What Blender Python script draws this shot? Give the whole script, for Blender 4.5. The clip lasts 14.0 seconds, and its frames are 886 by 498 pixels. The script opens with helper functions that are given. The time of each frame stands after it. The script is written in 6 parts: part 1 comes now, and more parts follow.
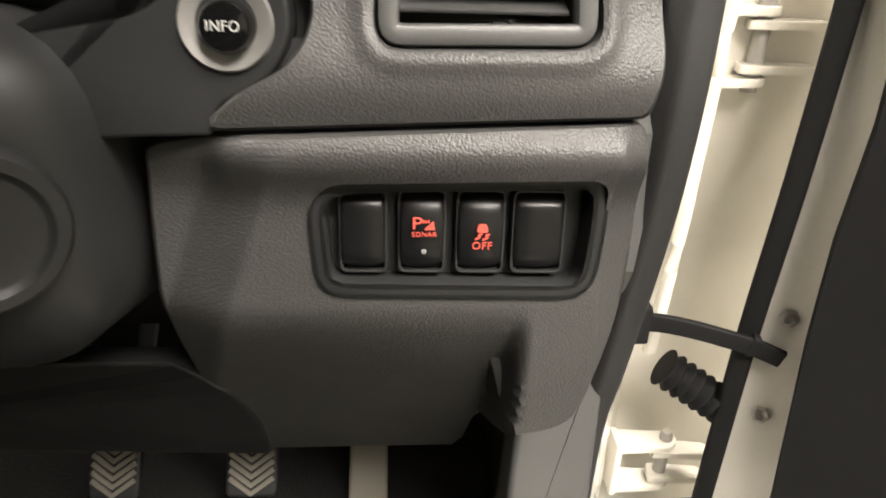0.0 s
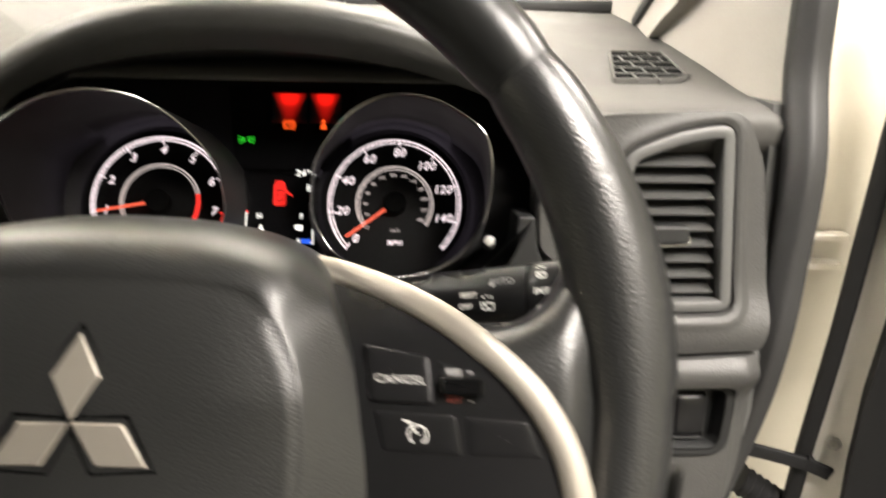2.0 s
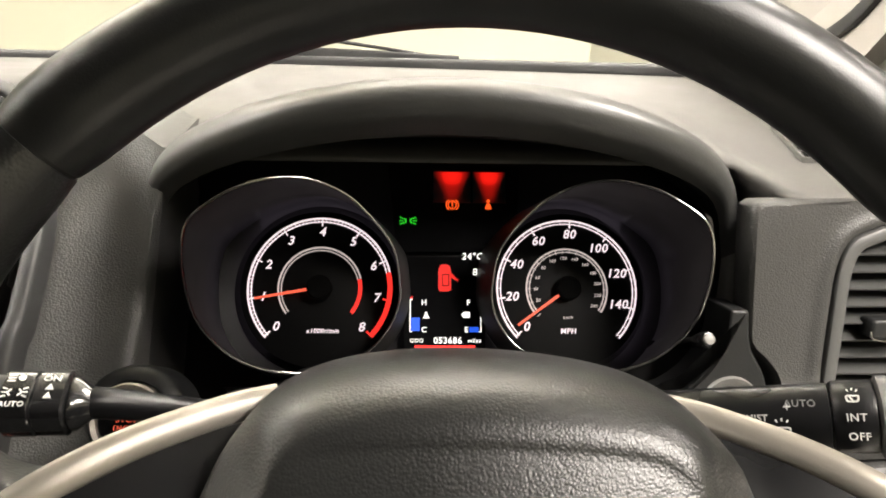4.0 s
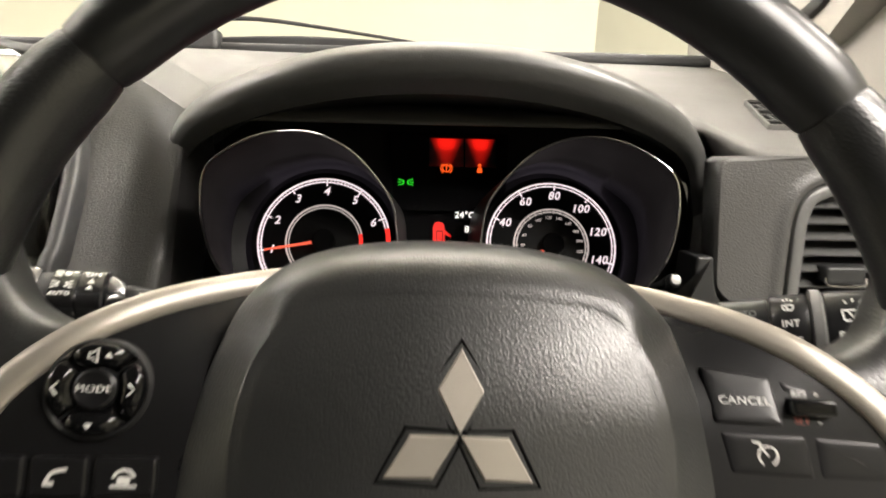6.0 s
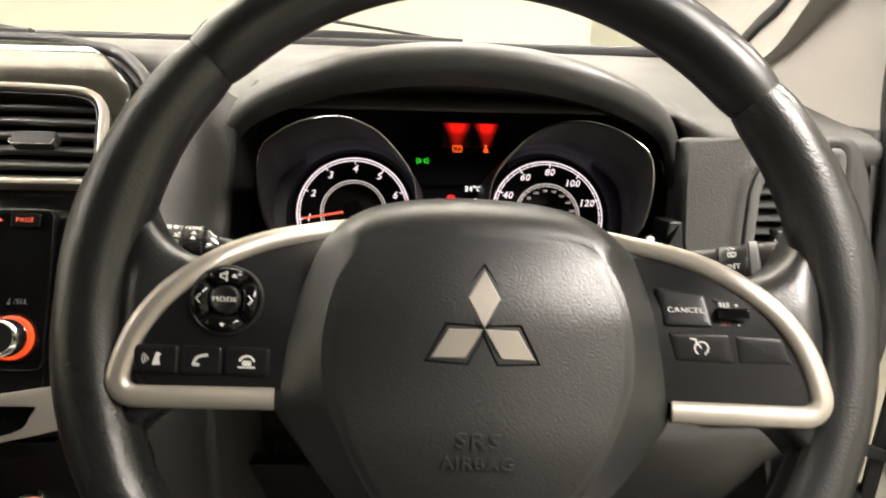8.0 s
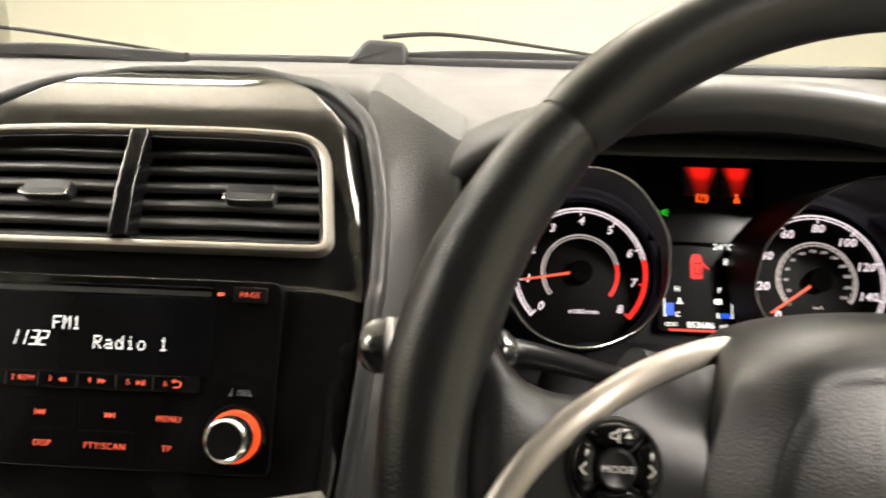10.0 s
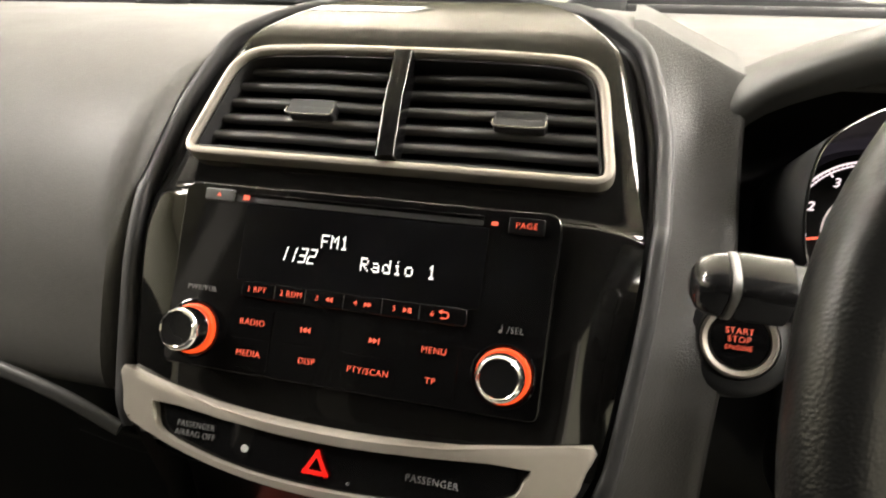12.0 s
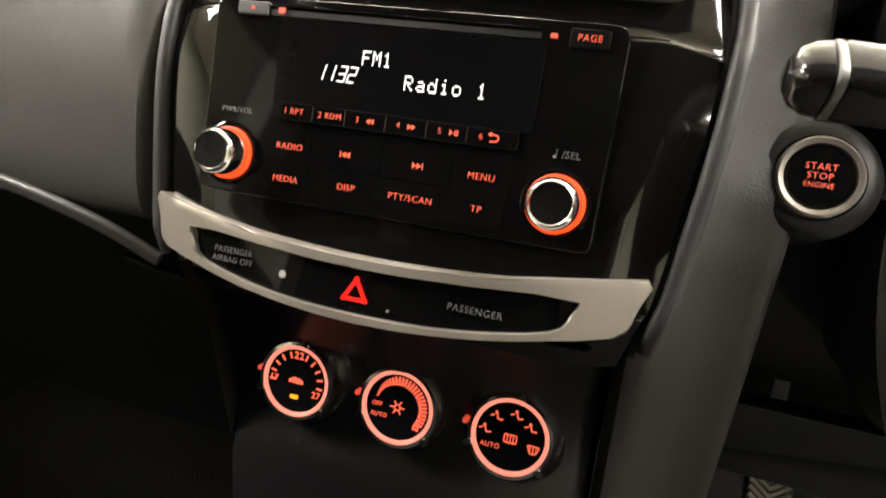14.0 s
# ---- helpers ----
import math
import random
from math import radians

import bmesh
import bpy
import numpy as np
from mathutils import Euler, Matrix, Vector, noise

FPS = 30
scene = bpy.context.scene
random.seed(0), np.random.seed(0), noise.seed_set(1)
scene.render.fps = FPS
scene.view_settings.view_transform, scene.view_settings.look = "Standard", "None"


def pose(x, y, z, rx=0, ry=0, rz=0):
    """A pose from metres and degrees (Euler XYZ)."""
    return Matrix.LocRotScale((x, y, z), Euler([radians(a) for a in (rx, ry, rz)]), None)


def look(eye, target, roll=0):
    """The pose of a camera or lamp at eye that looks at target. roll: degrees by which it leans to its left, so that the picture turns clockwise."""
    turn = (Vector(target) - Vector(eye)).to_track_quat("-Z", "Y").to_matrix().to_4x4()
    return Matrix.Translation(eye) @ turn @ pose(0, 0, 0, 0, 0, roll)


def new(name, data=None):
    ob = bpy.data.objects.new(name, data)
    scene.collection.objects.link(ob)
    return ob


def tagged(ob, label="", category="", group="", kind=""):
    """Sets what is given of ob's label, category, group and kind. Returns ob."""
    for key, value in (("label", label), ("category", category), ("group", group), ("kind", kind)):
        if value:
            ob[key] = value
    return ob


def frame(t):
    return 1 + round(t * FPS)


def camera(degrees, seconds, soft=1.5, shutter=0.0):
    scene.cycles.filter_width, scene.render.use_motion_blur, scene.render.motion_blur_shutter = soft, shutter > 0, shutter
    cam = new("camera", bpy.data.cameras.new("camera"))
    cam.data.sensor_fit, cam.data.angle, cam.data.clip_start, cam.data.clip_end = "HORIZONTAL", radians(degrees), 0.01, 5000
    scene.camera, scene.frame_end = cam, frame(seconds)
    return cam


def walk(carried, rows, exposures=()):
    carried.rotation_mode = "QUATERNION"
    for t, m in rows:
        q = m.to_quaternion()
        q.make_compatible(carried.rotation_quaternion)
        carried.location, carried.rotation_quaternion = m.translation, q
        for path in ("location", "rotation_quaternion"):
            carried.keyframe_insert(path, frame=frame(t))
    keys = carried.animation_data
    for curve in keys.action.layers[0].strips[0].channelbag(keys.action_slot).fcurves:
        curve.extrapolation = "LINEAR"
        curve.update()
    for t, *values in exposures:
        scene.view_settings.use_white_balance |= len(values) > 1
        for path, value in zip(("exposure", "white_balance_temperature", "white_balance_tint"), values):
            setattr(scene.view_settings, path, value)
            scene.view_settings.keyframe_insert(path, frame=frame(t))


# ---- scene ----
cam = camera(67.0, 14.0, soft=1.8, shutter=0.5)
PATH = [
    (0, (0.2426, -0.0647, 0.6112), (0.2996, 0.8269, 0.1619), 1.98),
    (0.5, (0.2227, -0.1107, 0.6377), (0.2787, 0.7854, 0.1975), 1.86),
    (1, (0.1988, -0.1502, 0.679), (0.2503, 0.7504, 0.2473), 1.67),
    (1.5, (0.158, -0.1804, 0.7299), (0.212, 0.729, 0.3174), 1.50),
    (2, (0.0992, -0.1942, 0.7632), (0.1532, 0.7377, 0.4046), 1.47),
    (2.5, (0.0355, -0.187, 0.7798), (0.084, 0.7612, 0.4658), 1.46),
    (3, (-0.0113, -0.1616, 0.7814), (0.0347, 0.7936, 0.4888), 1.61),
    (3.2, (-0.0242, -0.149, 0.7848), (0.0293, 0.8038, 0.4862), 1.44),
    (5.5, (-0.0113, -0.1499, 0.758), (0.0242, 0.806, 0.4668), 1.12),
    (6, (-0.0133, -0.2005, 0.7527), (0.0272, 0.7583, 0.4716), 1.61),
    (6.5, (-0.0113, -0.2507, 0.7451), (0.0272, 0.7053, 0.4544), 1.47),
    (7, (-0.0153, -0.2946, 0.7377), (0.0297, 0.66, 0.4433), 1.69),
    (7.2, (-0.0103, -0.3042, 0.7406), (0.0382, 0.6474, 0.4371), 1.65),
    (9.3, (-0.1158, -0.2209, 0.7849), (-0.0909, 0.7344, 0.4903), 1.24),
    (9.5, (-0.1298, -0.2101, 0.7827), (-0.1248, 0.7453, 0.4874), 1.09),
    (10, (-0.1587, -0.1923, 0.7762), (-0.2127, 0.7619, 0.4819), 1.05),
    (10.5, (-0.1875, -0.1817, 0.7667), (-0.305, 0.7677, 0.4754), 0.94),
    (11, (-0.2144, -0.182, 0.7689), (-0.3704, 0.7556, 0.4582), 1.45),
    (11.5, (-0.2274, -0.1805, 0.757), (-0.4419, 0.7432, 0.4395), 1.01),
    (12, (-0.2413, -0.1788, 0.7419), (-0.4848, 0.733, 0.4113), 1.27),
    (12.5, (-0.2443, -0.1766, 0.7287), (-0.5093, 0.7167, 0.3657), 1.41),
    (13, (-0.2423, -0.1765, 0.7224), (-0.5177, 0.6958, 0.3183), 1.40),
    (13.5, (-0.2413, -0.1745, 0.7083), (-0.5243, 0.6814, 0.2756), 1.46),
    (14, (-0.2453, -0.1711, 0.6989), (-0.5262, 0.6638, 0.2257), 1.53),
]
walk(cam, [(t, look(eye, target, roll)) for t, eye, target, roll in PATH], exposures=((0, 0.05), (0.5, 0.12), (1, 0.08), (2, 0.2), (3, 0.06), (5.5, -0.02), (7, 0.12), (9.5, 0.06), (10.5, 0.04), (11.5, 0.12), (12.5, 0.24), (14, 0.32)))

# ---- room and light ----
w = bpy.data.worlds.new("room_dark")
w.use_nodes = True
w.node_tree.nodes["Background"].inputs[0].default_value = (1.0, 0.9, 0.74, 1)
w.node_tree.nodes["Background"].inputs[1].default_value = 0.05
scene.world = w


LIGHTS = 50.0
# place, share of the light and size of each ceiling panel
# all but the first two are unseen, added to light cabin and door
LAMPS = ((-1.6, 2.3, 0.40, 1.2, 0.3), (0.2, 2.3, 0.40, 1.2, 0.3), (1.9, 0.9, 4.6, 1.6, 0.6), (1.45, -0.9, 3.4, 1.6, 0.6), (1.05, -1.75, 4.6, 1.6, 0.6), (-2.75, 0.1, 2.6, 1.6, 0.6), (-3.4, -0.5, 4.6, 1.6, 0.6))
for _x, _y, _k, _lx, _ly in LAMPS:
    d = bpy.data.lights.new("panel_light", "AREA")
    d.shape, d.size, d.size_y, d.energy, d.color = "RECTANGLE", _lx, _ly, LIGHTS * _k, (1.0, 0.92, 0.835)
    o = new("panel_light", d)
    o.location = (_x, _y, 2.607) if _y < 2 else (_x, _y - 0.5, 2.0)
# made-up uplights on the two hanging panels brighten the ceiling that the fascia mirrors
for _x, _y, _k, _lx, _ly in LAMPS[:2]:
    d = bpy.data.lights.new("panel_uplight", "AREA")
    d.shape, d.size, d.size_y, d.energy, d.color = "RECTANGLE", _lx, _ly, LIGHTS * 1.1, (1.0, 0.92, 0.835)
    o = new("panel_uplight", d)
    o.location, o.rotation_euler = (_x, _y - 0.5, 2.085), (math.pi, 0, 0)


# ---- helpers of this scene ----
TAU = 2 * math.pi


def fr(x, y, z, lean, yaw=0, spin=0):
    """A leaning plane: local x to the right, local y up the plane, local z towards the driver."""
    a = radians(lean)
    m = Matrix(((1, 0, 0, 0), (0, math.sin(a), -math.cos(a), 0), (0, math.cos(a), math.sin(a), 0), (0, 0, 0, 1)))
    return Matrix.Translation((x, y, z)) @ Matrix.Rotation(radians(yaw), 4, "Z") @ m @ Matrix.Rotation(radians(spin), 4, "Z")


def thing(name, m, label, category, group="", kind=""):
    ob = new(name)
    ob.matrix_world = m
    ob.empty_display_size = 0.02
    return tagged(ob, label, category, group, kind)


def part(name, bm, material, parent, label="", smooth=35, m=None):
    me = bpy.data.meshes.new(name)
    bmesh.ops.recalc_face_normals(bm, faces=bm.faces)
    bm.to_mesh(me)
    bm.free()
    if smooth:
        for p in me.polygons:
            p.use_smooth = True
        me.set_sharp_from_angle(angle=radians(smooth))
    me.materials.append(material)
    ob = new(name, me)
    if parent:
        ob.parent = parent
    if m:
        ob.matrix_local = m
    if label:
        ob["label"] = label
    return ob


def solo(name, bm, material, label, category, group="", kind="", m=None, smooth=35):
    ob = part(name, bm, material, None, "", smooth)
    if m:
        ob.matrix_world = m
    return tagged(ob, label, category, group, kind)


def circle(cx, cy, r, n=32, a0=0, ry=None):
    return [(cx + r * math.cos(a0 + TAU * i / n), cy + (ry or r) * math.sin(a0 + TAU * i / n)) for i in range(n)]


def rpoly(pts, r, n=5):
    """A polygon with rounded corners; r: one radius or one for each corner."""
    out, k = [], len(pts)
    for i, p in enumerate(pts):
        rr = r[i] if isinstance(r, (list, tuple)) else r
        p = Vector(p)
        a, b = Vector(pts[i - 1]) - p, Vector(pts[(i + 1) % k]) - p
        d = min(rr, a.length * 0.49, b.length * 0.49)
        a, b = p + a.normalized() * d, p + b.normalized() * d
        for j in range(n + 1):
            s = j / n
            q = a * (1 - s) ** 2 + p * 2 * s * (1 - s) + b * s * s
            out.append((q.x, q.y))
    return out


def rrect(cx, cy, w, h, r, n=4):
    x, y = w / 2, h / 2
    return rpoly([(cx - x, cy - y), (cx + x, cy - y), (cx + x, cy + y), (cx - x, cy + y)], r, n)


def spline(pts, n=6, closed=True):
    """A smooth curve through a few points (any dimension)."""
    P, out = [Vector(p) for p in pts], []
    k = len(P)
    for i in range(k if closed else k - 1):
        g = (lambda j: P[j % k]) if closed else (lambda j: P[min(max(j, 0), k - 1)])
        a, b, c, d = g(i - 1), g(i), g(i + 1), g(i + 2)
        for j in range(n):
            t = j / n
            out.append(0.5 * (2 * b + (c - a) * t + (2 * a - 5 * b + 4 * c - d) * t * t + (3 * b - a - 3 * c + d) * t ** 3))
    if not closed:
        out.append(P[-1])
    return [tuple(v) for v in out]


def area(o):
    return sum(o[i - 1][0] * o[i][1] - o[i][0] * o[i - 1][1] for i in range(len(o))) / 2


def inset(o, d):
    """The outline moved inwards by d."""
    s, k, out = (1 if area(o) > 0 else -1), len(o), []
    for i in range(k):
        p, a, b = Vector(o[i]), Vector(o[i - 1]), Vector(o[(i + 1) % k])
        t = (b - a)
        t = t.normalized() if t.length > 1e-9 else Vector((1, 0))
        q = p + Vector((-t.y, t.x)) * d * s
        out.append((q.x, q.y))
    return out


def skin(bm, loops, closed=True, cap0=True, cap1=True):
    rows = [[bm.verts.new(p) for p in lp] for lp in loops]
    n = len(rows[0])
    for a, b in zip(rows, rows[1:]):
        for i in range(n if closed else n - 1):
            j = (i + 1) % n
            try:
                bm.faces.new((a[i], a[j], b[j], b[i]))
            except ValueError:
                pass
    for row, on in ((rows[0], cap0), (rows[-1], cap1)):
        if on and len(row) > 2:
            try:
                bm.faces.new(row)
            except ValueError:
                pass
    return bm


def at(o, h):
    return [(x, y, h) for x, y in o]


def slab(o, h0, h1, b=0.0, bm=None, steps=3, dome=0.0):
    """An outline raised from h0 to h1 with a rounded upper edge."""
    bm = bm or bmesh.new()
    loops = [at(o, h0), at(o, h1 - b)]
    if b > 0:
        for i in range(1, steps + 1):
            a = i / steps * math.pi / 2
            loops.append(at(inset(o, b * (1 - math.cos(a))), h1 - b + b * math.sin(a)))
        if not dome:
            loops.append(at(inset(o, b * 1.2), h1))
    if dome:
        cx, cy = sum(p[0] for p in o) / len(o), sum(p[1] for p in o) / len(o)
        base = loops[-1]
        for s in (0.75, 0.5, 0.25):
            loops.append([(cx + (x - cx) * s, cy + (y - cy) * s, h1 + dome * (1 - s * s)) for x, y, _ in base])
    return skin(bm, loops)


def hoop(o, w, h0, h1, b=0.0, bm=None):
    """A frame of width w inside the outline."""
    bm = bm or bmesh.new()
    i = inset(o, w)
    loops = [at(o, h0), at(o, h1 - b)]
    if b:
        loops += [at(inset(o, b * 0.3), h1 - b * 0.3), at(inset(o, b), h1), at(inset(o, w - b), h1), at(inset(o, w - b * 0.3), h1 - b * 0.3)]
    loops += [at(i, h1 - b), at(i, h0), at(o, h0)]
    skin(bm, loops, cap0=False, cap1=False)
    bmesh.ops.remove_doubles(bm, verts=bm.verts, dist=1e-6)
    return bm


def cast(o, c, n):
    """An outline read off at n even angles round c."""
    out = []
    for i in range(n):
        a = TAU * i / n
        d, best = Vector((math.cos(a), math.sin(a))), None
        for j in range(len(o)):
            p, q = Vector(o[j - 1]) - Vector(c), Vector(o[j]) - Vector(c)
            e = q - p
            den = d.x * e.y - d.y * e.x
            if abs(den) < 1e-12:
                continue
            t, s = (p.x * e.y - p.y * e.x) / den, (p.x * d.y - p.y * d.x) / den
            if t > 0 and -1e-6 <= s <= 1 + 1e-6:
                best = t if best is None else max(best, t)
        out.append((c[0] + d.x * best, c[1] + d.y * best))
    return out


def holed(outer, hole, h0, h1, b=0.002, n=96, lift=None, c=None, steps=14):
    """A plate with one opening through it; lift: a function of (x, y) that bends it."""
    c = c or (sum(p[0] for p in hole) / len(hole), sum(p[1] for p in hole) / len(hole))
    O, I = cast(outer, c, n), cast(hole, c, n)
    mid = lambda s: [(x + (u - x) * s, y + (v - y) * s) for (x, y), (u, v) in zip(O, I)]
    g = lift or (lambda x, y: 0.0)
    z = lambda o, h: [(x, y, h + g(x, y)) for x, y in o]
    loops = [z(O, h0), z(O, h1 - b), z(inset(O, b), h1)] + [z(mid(s), h1) for s in [1 - (1 - i / steps) ** 1.3 for i in range(1, steps)]]
    loops += [z(inset(I, -b), h1), z(I, h1 - b), z(I, h0), z(O, h0)]
    bm = skin(bmesh.new(), loops, cap0=False, cap1=False)
    bmesh.ops.remove_doubles(bm, verts=bm.verts, dist=1e-6)
    return bm


def sweep(path, prof, closed=False, bm=None, up=(0, 0, 1), scale=None):
    """A profile (list of 2D points: sideways, up) carried along a path."""
    bm = bm or bmesh.new()
    P, k, loops = [Vector(p) for p in path], len(path), []
    for i, p in enumerate(P):
        a, b = (P[i - 1], P[(i + 1) % k]) if closed else (P[max(i - 1, 0)], P[min(i + 1, k - 1)])
        t = (b - a).normalized()
        side = t.cross(Vector(up))
        side = side.normalized() if side.length > 1e-6 else Vector((1, 0, 0))
        n = side.cross(t)
        s = scale(i / max(k - 1, 1)) if scale else 1
        loops.append([tuple(p + side * x * s + n * y * s) for x, y in prof])
    if closed:
        loops.append(loops[0])
    skin(bm, loops, cap0=not closed, cap1=not closed)
    if closed:
        bmesh.ops.remove_doubles(bm, verts=bm.verts, dist=1e-7)
    return bm


def lathe(prof, n=32, c=(0, 0), bm=None):
    """Radius and height pairs turned round the local z axis."""
    bm = bm or bmesh.new()
    skin(bm, [at(circle(c[0], c[1], max(r, 1e-5), n), h) for r, h in prof], True, False, prof[-1][0] < 1e-4)
    return bm


def box(x0, x1, y0, y1, z0, z1, bm=None, b=0.0):
    return slab(rrect((x0 + x1) / 2, (y0 + y1) / 2, x1 - x0, y1 - y0, b or 1e-5, 2 if b else 1), z0, z1, min(b, (z1 - z0) * 0.45), bm, 2)


def arc_band(cx, cy, r0, r1, a0, a1, h0, h1, bm=None, n=48):
    """A flat curved bar between two radii and two angles (degrees)."""
    bm = bm or bmesh.new()
    loops = []
    for i in range(n + 1):
        a = radians(a0 + (a1 - a0) * i / n)
        c, s = math.cos(a), math.sin(a)
        loops.append([(cx + r0 * c, cy + r0 * s, h0), (cx + r1 * c, cy + r1 * s, h0), (cx + r1 * c, cy + r1 * s, h1), (cx + r0 * c, cy + r0 * s, h1)])
    return skin(bm, loops)


def tick(cx, cy, r0, r1, a, w, h0, h1, bm):
    c, s = math.cos(radians(a)), math.sin(radians(a))
    o = [(cx + r * c - q * s, cy + r * s + q * c) for r, q in ((r0, -w / 2), (r1, -w / 2), (r1, w / 2), (r0, w / 2))]
    return slab(o, h0, h1, 0, bm)


def words(text, cap, material, parent, u, v, h, name="lettering", shear=0.0, spin=0.0, align="CENTER", bold=0.0, wide=1.0, deep=0.0002, label=""):
    """Lettering in the built-in font, cap: height of a capital."""
    cu = bpy.data.curves.new(name, "FONT")
    cu.body, cu.size, cu.align_x, cu.align_y, cu.shear = text, cap / 0.69, align, "CENTER", shear
    cu.extrude, cu.offset, cu.resolution_u, cu.space_character = deep, bold, 3, 1.1
    tmp = bpy.data.objects.new(name, cu)
    me = bpy.data.meshes.new_from_object(tmp)
    bpy.data.objects.remove(tmp)
    me.name = name
    me.materials.clear()
    me.materials.append(material)
    ob = new(name, me)
    ob.parent = parent
    ob.matrix_local = Matrix.Translation((u, v, h)) @ Matrix.Rotation(radians(spin), 4, "Z") @ Matrix.Diagonal((wide, 1, 1, 1))
    if label:
        ob["label"] = label
    return ob


def cut_at(o, u, top):
    """Height at which an outline is crossed at u (0: lower, 1: upper)."""
    q = [b + (d - b) * (u - a) / (c - a) for (a, b), (c, d) in zip(o, o[1:] + o[:1]) if (a - u) * (c - u) <= 0 and a != c]
    return max(q) if top else min(q)


# ---- materials ----
def mat(name, colour, rough=0.5, metal=0.0, grain=0.0, grain_at=450.0, coat=0.0, vary=0.12, spots=0.0, glow=0.0, fine=0.0, spec=0.5):
    """A surface with colour and gloss that vary at two scales; grain: depth of a leather-like relief in metres."""
    m = bpy.data.materials.new(name)
    m.use_nodes = True
    nt = m.node_tree
    N, L = nt.nodes, nt.links
    bs = N["Principled BSDF"]
    col = (*colour, 1)
    bs.inputs["Roughness"].default_value, bs.inputs["Metallic"].default_value = rough, metal
    bs.inputs["Coat Weight"].default_value, bs.inputs["Coat Roughness"].default_value = coat, 0.04
    bs.inputs["Coat IOR"].default_value = 1.5
    bs.inputs["Specular IOR Level"].default_value = spec
    bs.inputs["Base Color"].default_value = col
    if glow:
        bs.inputs["Emission Color"].default_value, bs.inputs["Emission Strength"].default_value = col, glow
        bs.inputs["Base Color"].default_value = (*[c * 0.3 for c in colour], 1)
        return m
    tc = N.new("ShaderNodeTexCoord")
    big, small = N.new("ShaderNodeTexNoise"), N.new("ShaderNodeTexNoise")
    big.inputs["Scale"].default_value, small.inputs["Scale"].default_value = 9, 240
    big.inputs["Detail"].default_value, small.inputs["Detail"].default_value = 4, 2
    for n in (big, small):
        L.new(tc.outputs["Object"], n.inputs["Vector"])
    mix = N.new("ShaderNodeMath")
    mix.operation = "MULTIPLY_ADD"
    mix.inputs[1].default_value = 0.5
    L.new(small.outputs["Fac"], mix.inputs[0])
    L.new(big.outputs["Fac"], mix.inputs[2])
    rg = N.new("ShaderNodeMapRange")
    for k, v in (("From Min", 0.45), ("From Max", 1.05), ("To Min", 1 - vary), ("To Max", 1 + vary)):
        rg.inputs[k].default_value = v
    L.new(mix.outputs[0], rg.inputs["Value"])
    vm = N.new("ShaderNodeVectorMath")
    vm.operation = "SCALE"
    vm.inputs[0].default_value = colour
    L.new(rg.outputs[0], vm.inputs["Scale"])
    L.new(vm.outputs[0], bs.inputs["Base Color"])
    rr = N.new("ShaderNodeMapRange")
    for k, v in (("From Min", 0.3), ("From Max", 0.7), ("To Min", max(rough * 0.8, 0.02)), ("To Max", min(rough * 1.25, 1))):
        rr.inputs[k].default_value = v
    L.new(big.outputs["Fac"], rr.inputs["Value"])
    L.new(rr.outputs[0], bs.inputs["Roughness"])
    if grain or fine:
        bump = N.new("ShaderNodeBump")
        bump.inputs["Distance"].default_value, bump.inputs["Strength"].default_value = grain or fine, 1.0
        if grain:
            warp = N.new("ShaderNodeTexNoise")
            warp.inputs["Scale"].default_value = grain_at * 0.35
            L.new(tc.outputs["Object"], warp.inputs["Vector"])
            add = N.new("ShaderNodeMixRGB")
            add.blend_type = "ADD"
            add.inputs[0].default_value = 0.0007
            L.new(tc.outputs["Object"], add.inputs[1])
            L.new(warp.outputs["Color"], add.inputs[2])
            vo = N.new("ShaderNodeTexVoronoi")
            vo.feature = "SMOOTH_F1"
            vo.inputs["Scale"].default_value, vo.inputs["Smoothness"].default_value = grain_at, 0.25
            L.new(add.outputs[0], vo.inputs["Vector"])
            inv = N.new("ShaderNodeMath")
            inv.operation = "SUBTRACT"
            inv.inputs[0].default_value = 1
            L.new(vo.outputs["Distance"], inv.inputs[1])
            L.new(inv.outputs[0], bump.inputs["Height"])
        else:
            small.inputs["Scale"].default_value = 900
            L.new(small.outputs["Fac"], bump.inputs["Height"])
        L.new(bump.outputs[0], bs.inputs["Normal"])
    return m


M_DASH = mat("grained_dash", (0.043, 0.0425, 0.041), 0.44, grain=0.00024, grain_at=880, spec=0.4)
# lighter than the dash faces: overhead light is put into this grey
M_TOP = mat("soft_dash_top_lit", (0.074, 0.072, 0.068), 0.60, grain=0.00008, grain_at=1100, spec=0.4)
# same skin as the dash top, toned darker for the hood's shade
M_HOOD = mat("hood_grain_shaded", (0.052, 0.052, 0.050), 0.44, grain=0.00008, grain_at=1000)
M_BEZEL = mat("dark_chrome", (0.40, 0.39, 0.39), 0.18, 1.0, vary=0.02)
M_SIGN_R = mat("unlit_red_print", (0.30, 0.06, 0.035), 0.5, vary=0.02)
M_CEIL = mat("white_ceiling", (0.86, 0.82, 0.70), 0.85, vary=0.03)
M_SATIN = mat("satin_grey", (0.17, 0.166, 0.158), 0.38, 0.2)
M_DARK = mat("dark_plastic", (0.016, 0.0164, 0.0168), 0.42, fine=0.00006, spec=0.28)
M_MID = mat("mid_grey_plastic", (0.075, 0.075, 0.074), 0.42, fine=0.00008)
M_SLAT = mat("slat_plastic", (0.046, 0.046, 0.045), 0.40)
M_BLACK = mat("matt_black", (0.010, 0.010, 0.0105), 0.6)
M_SOFT = mat("soft_black_rubber", (0.0065, 0.0065, 0.007), 0.7, fine=0.0001, spec=0.18)
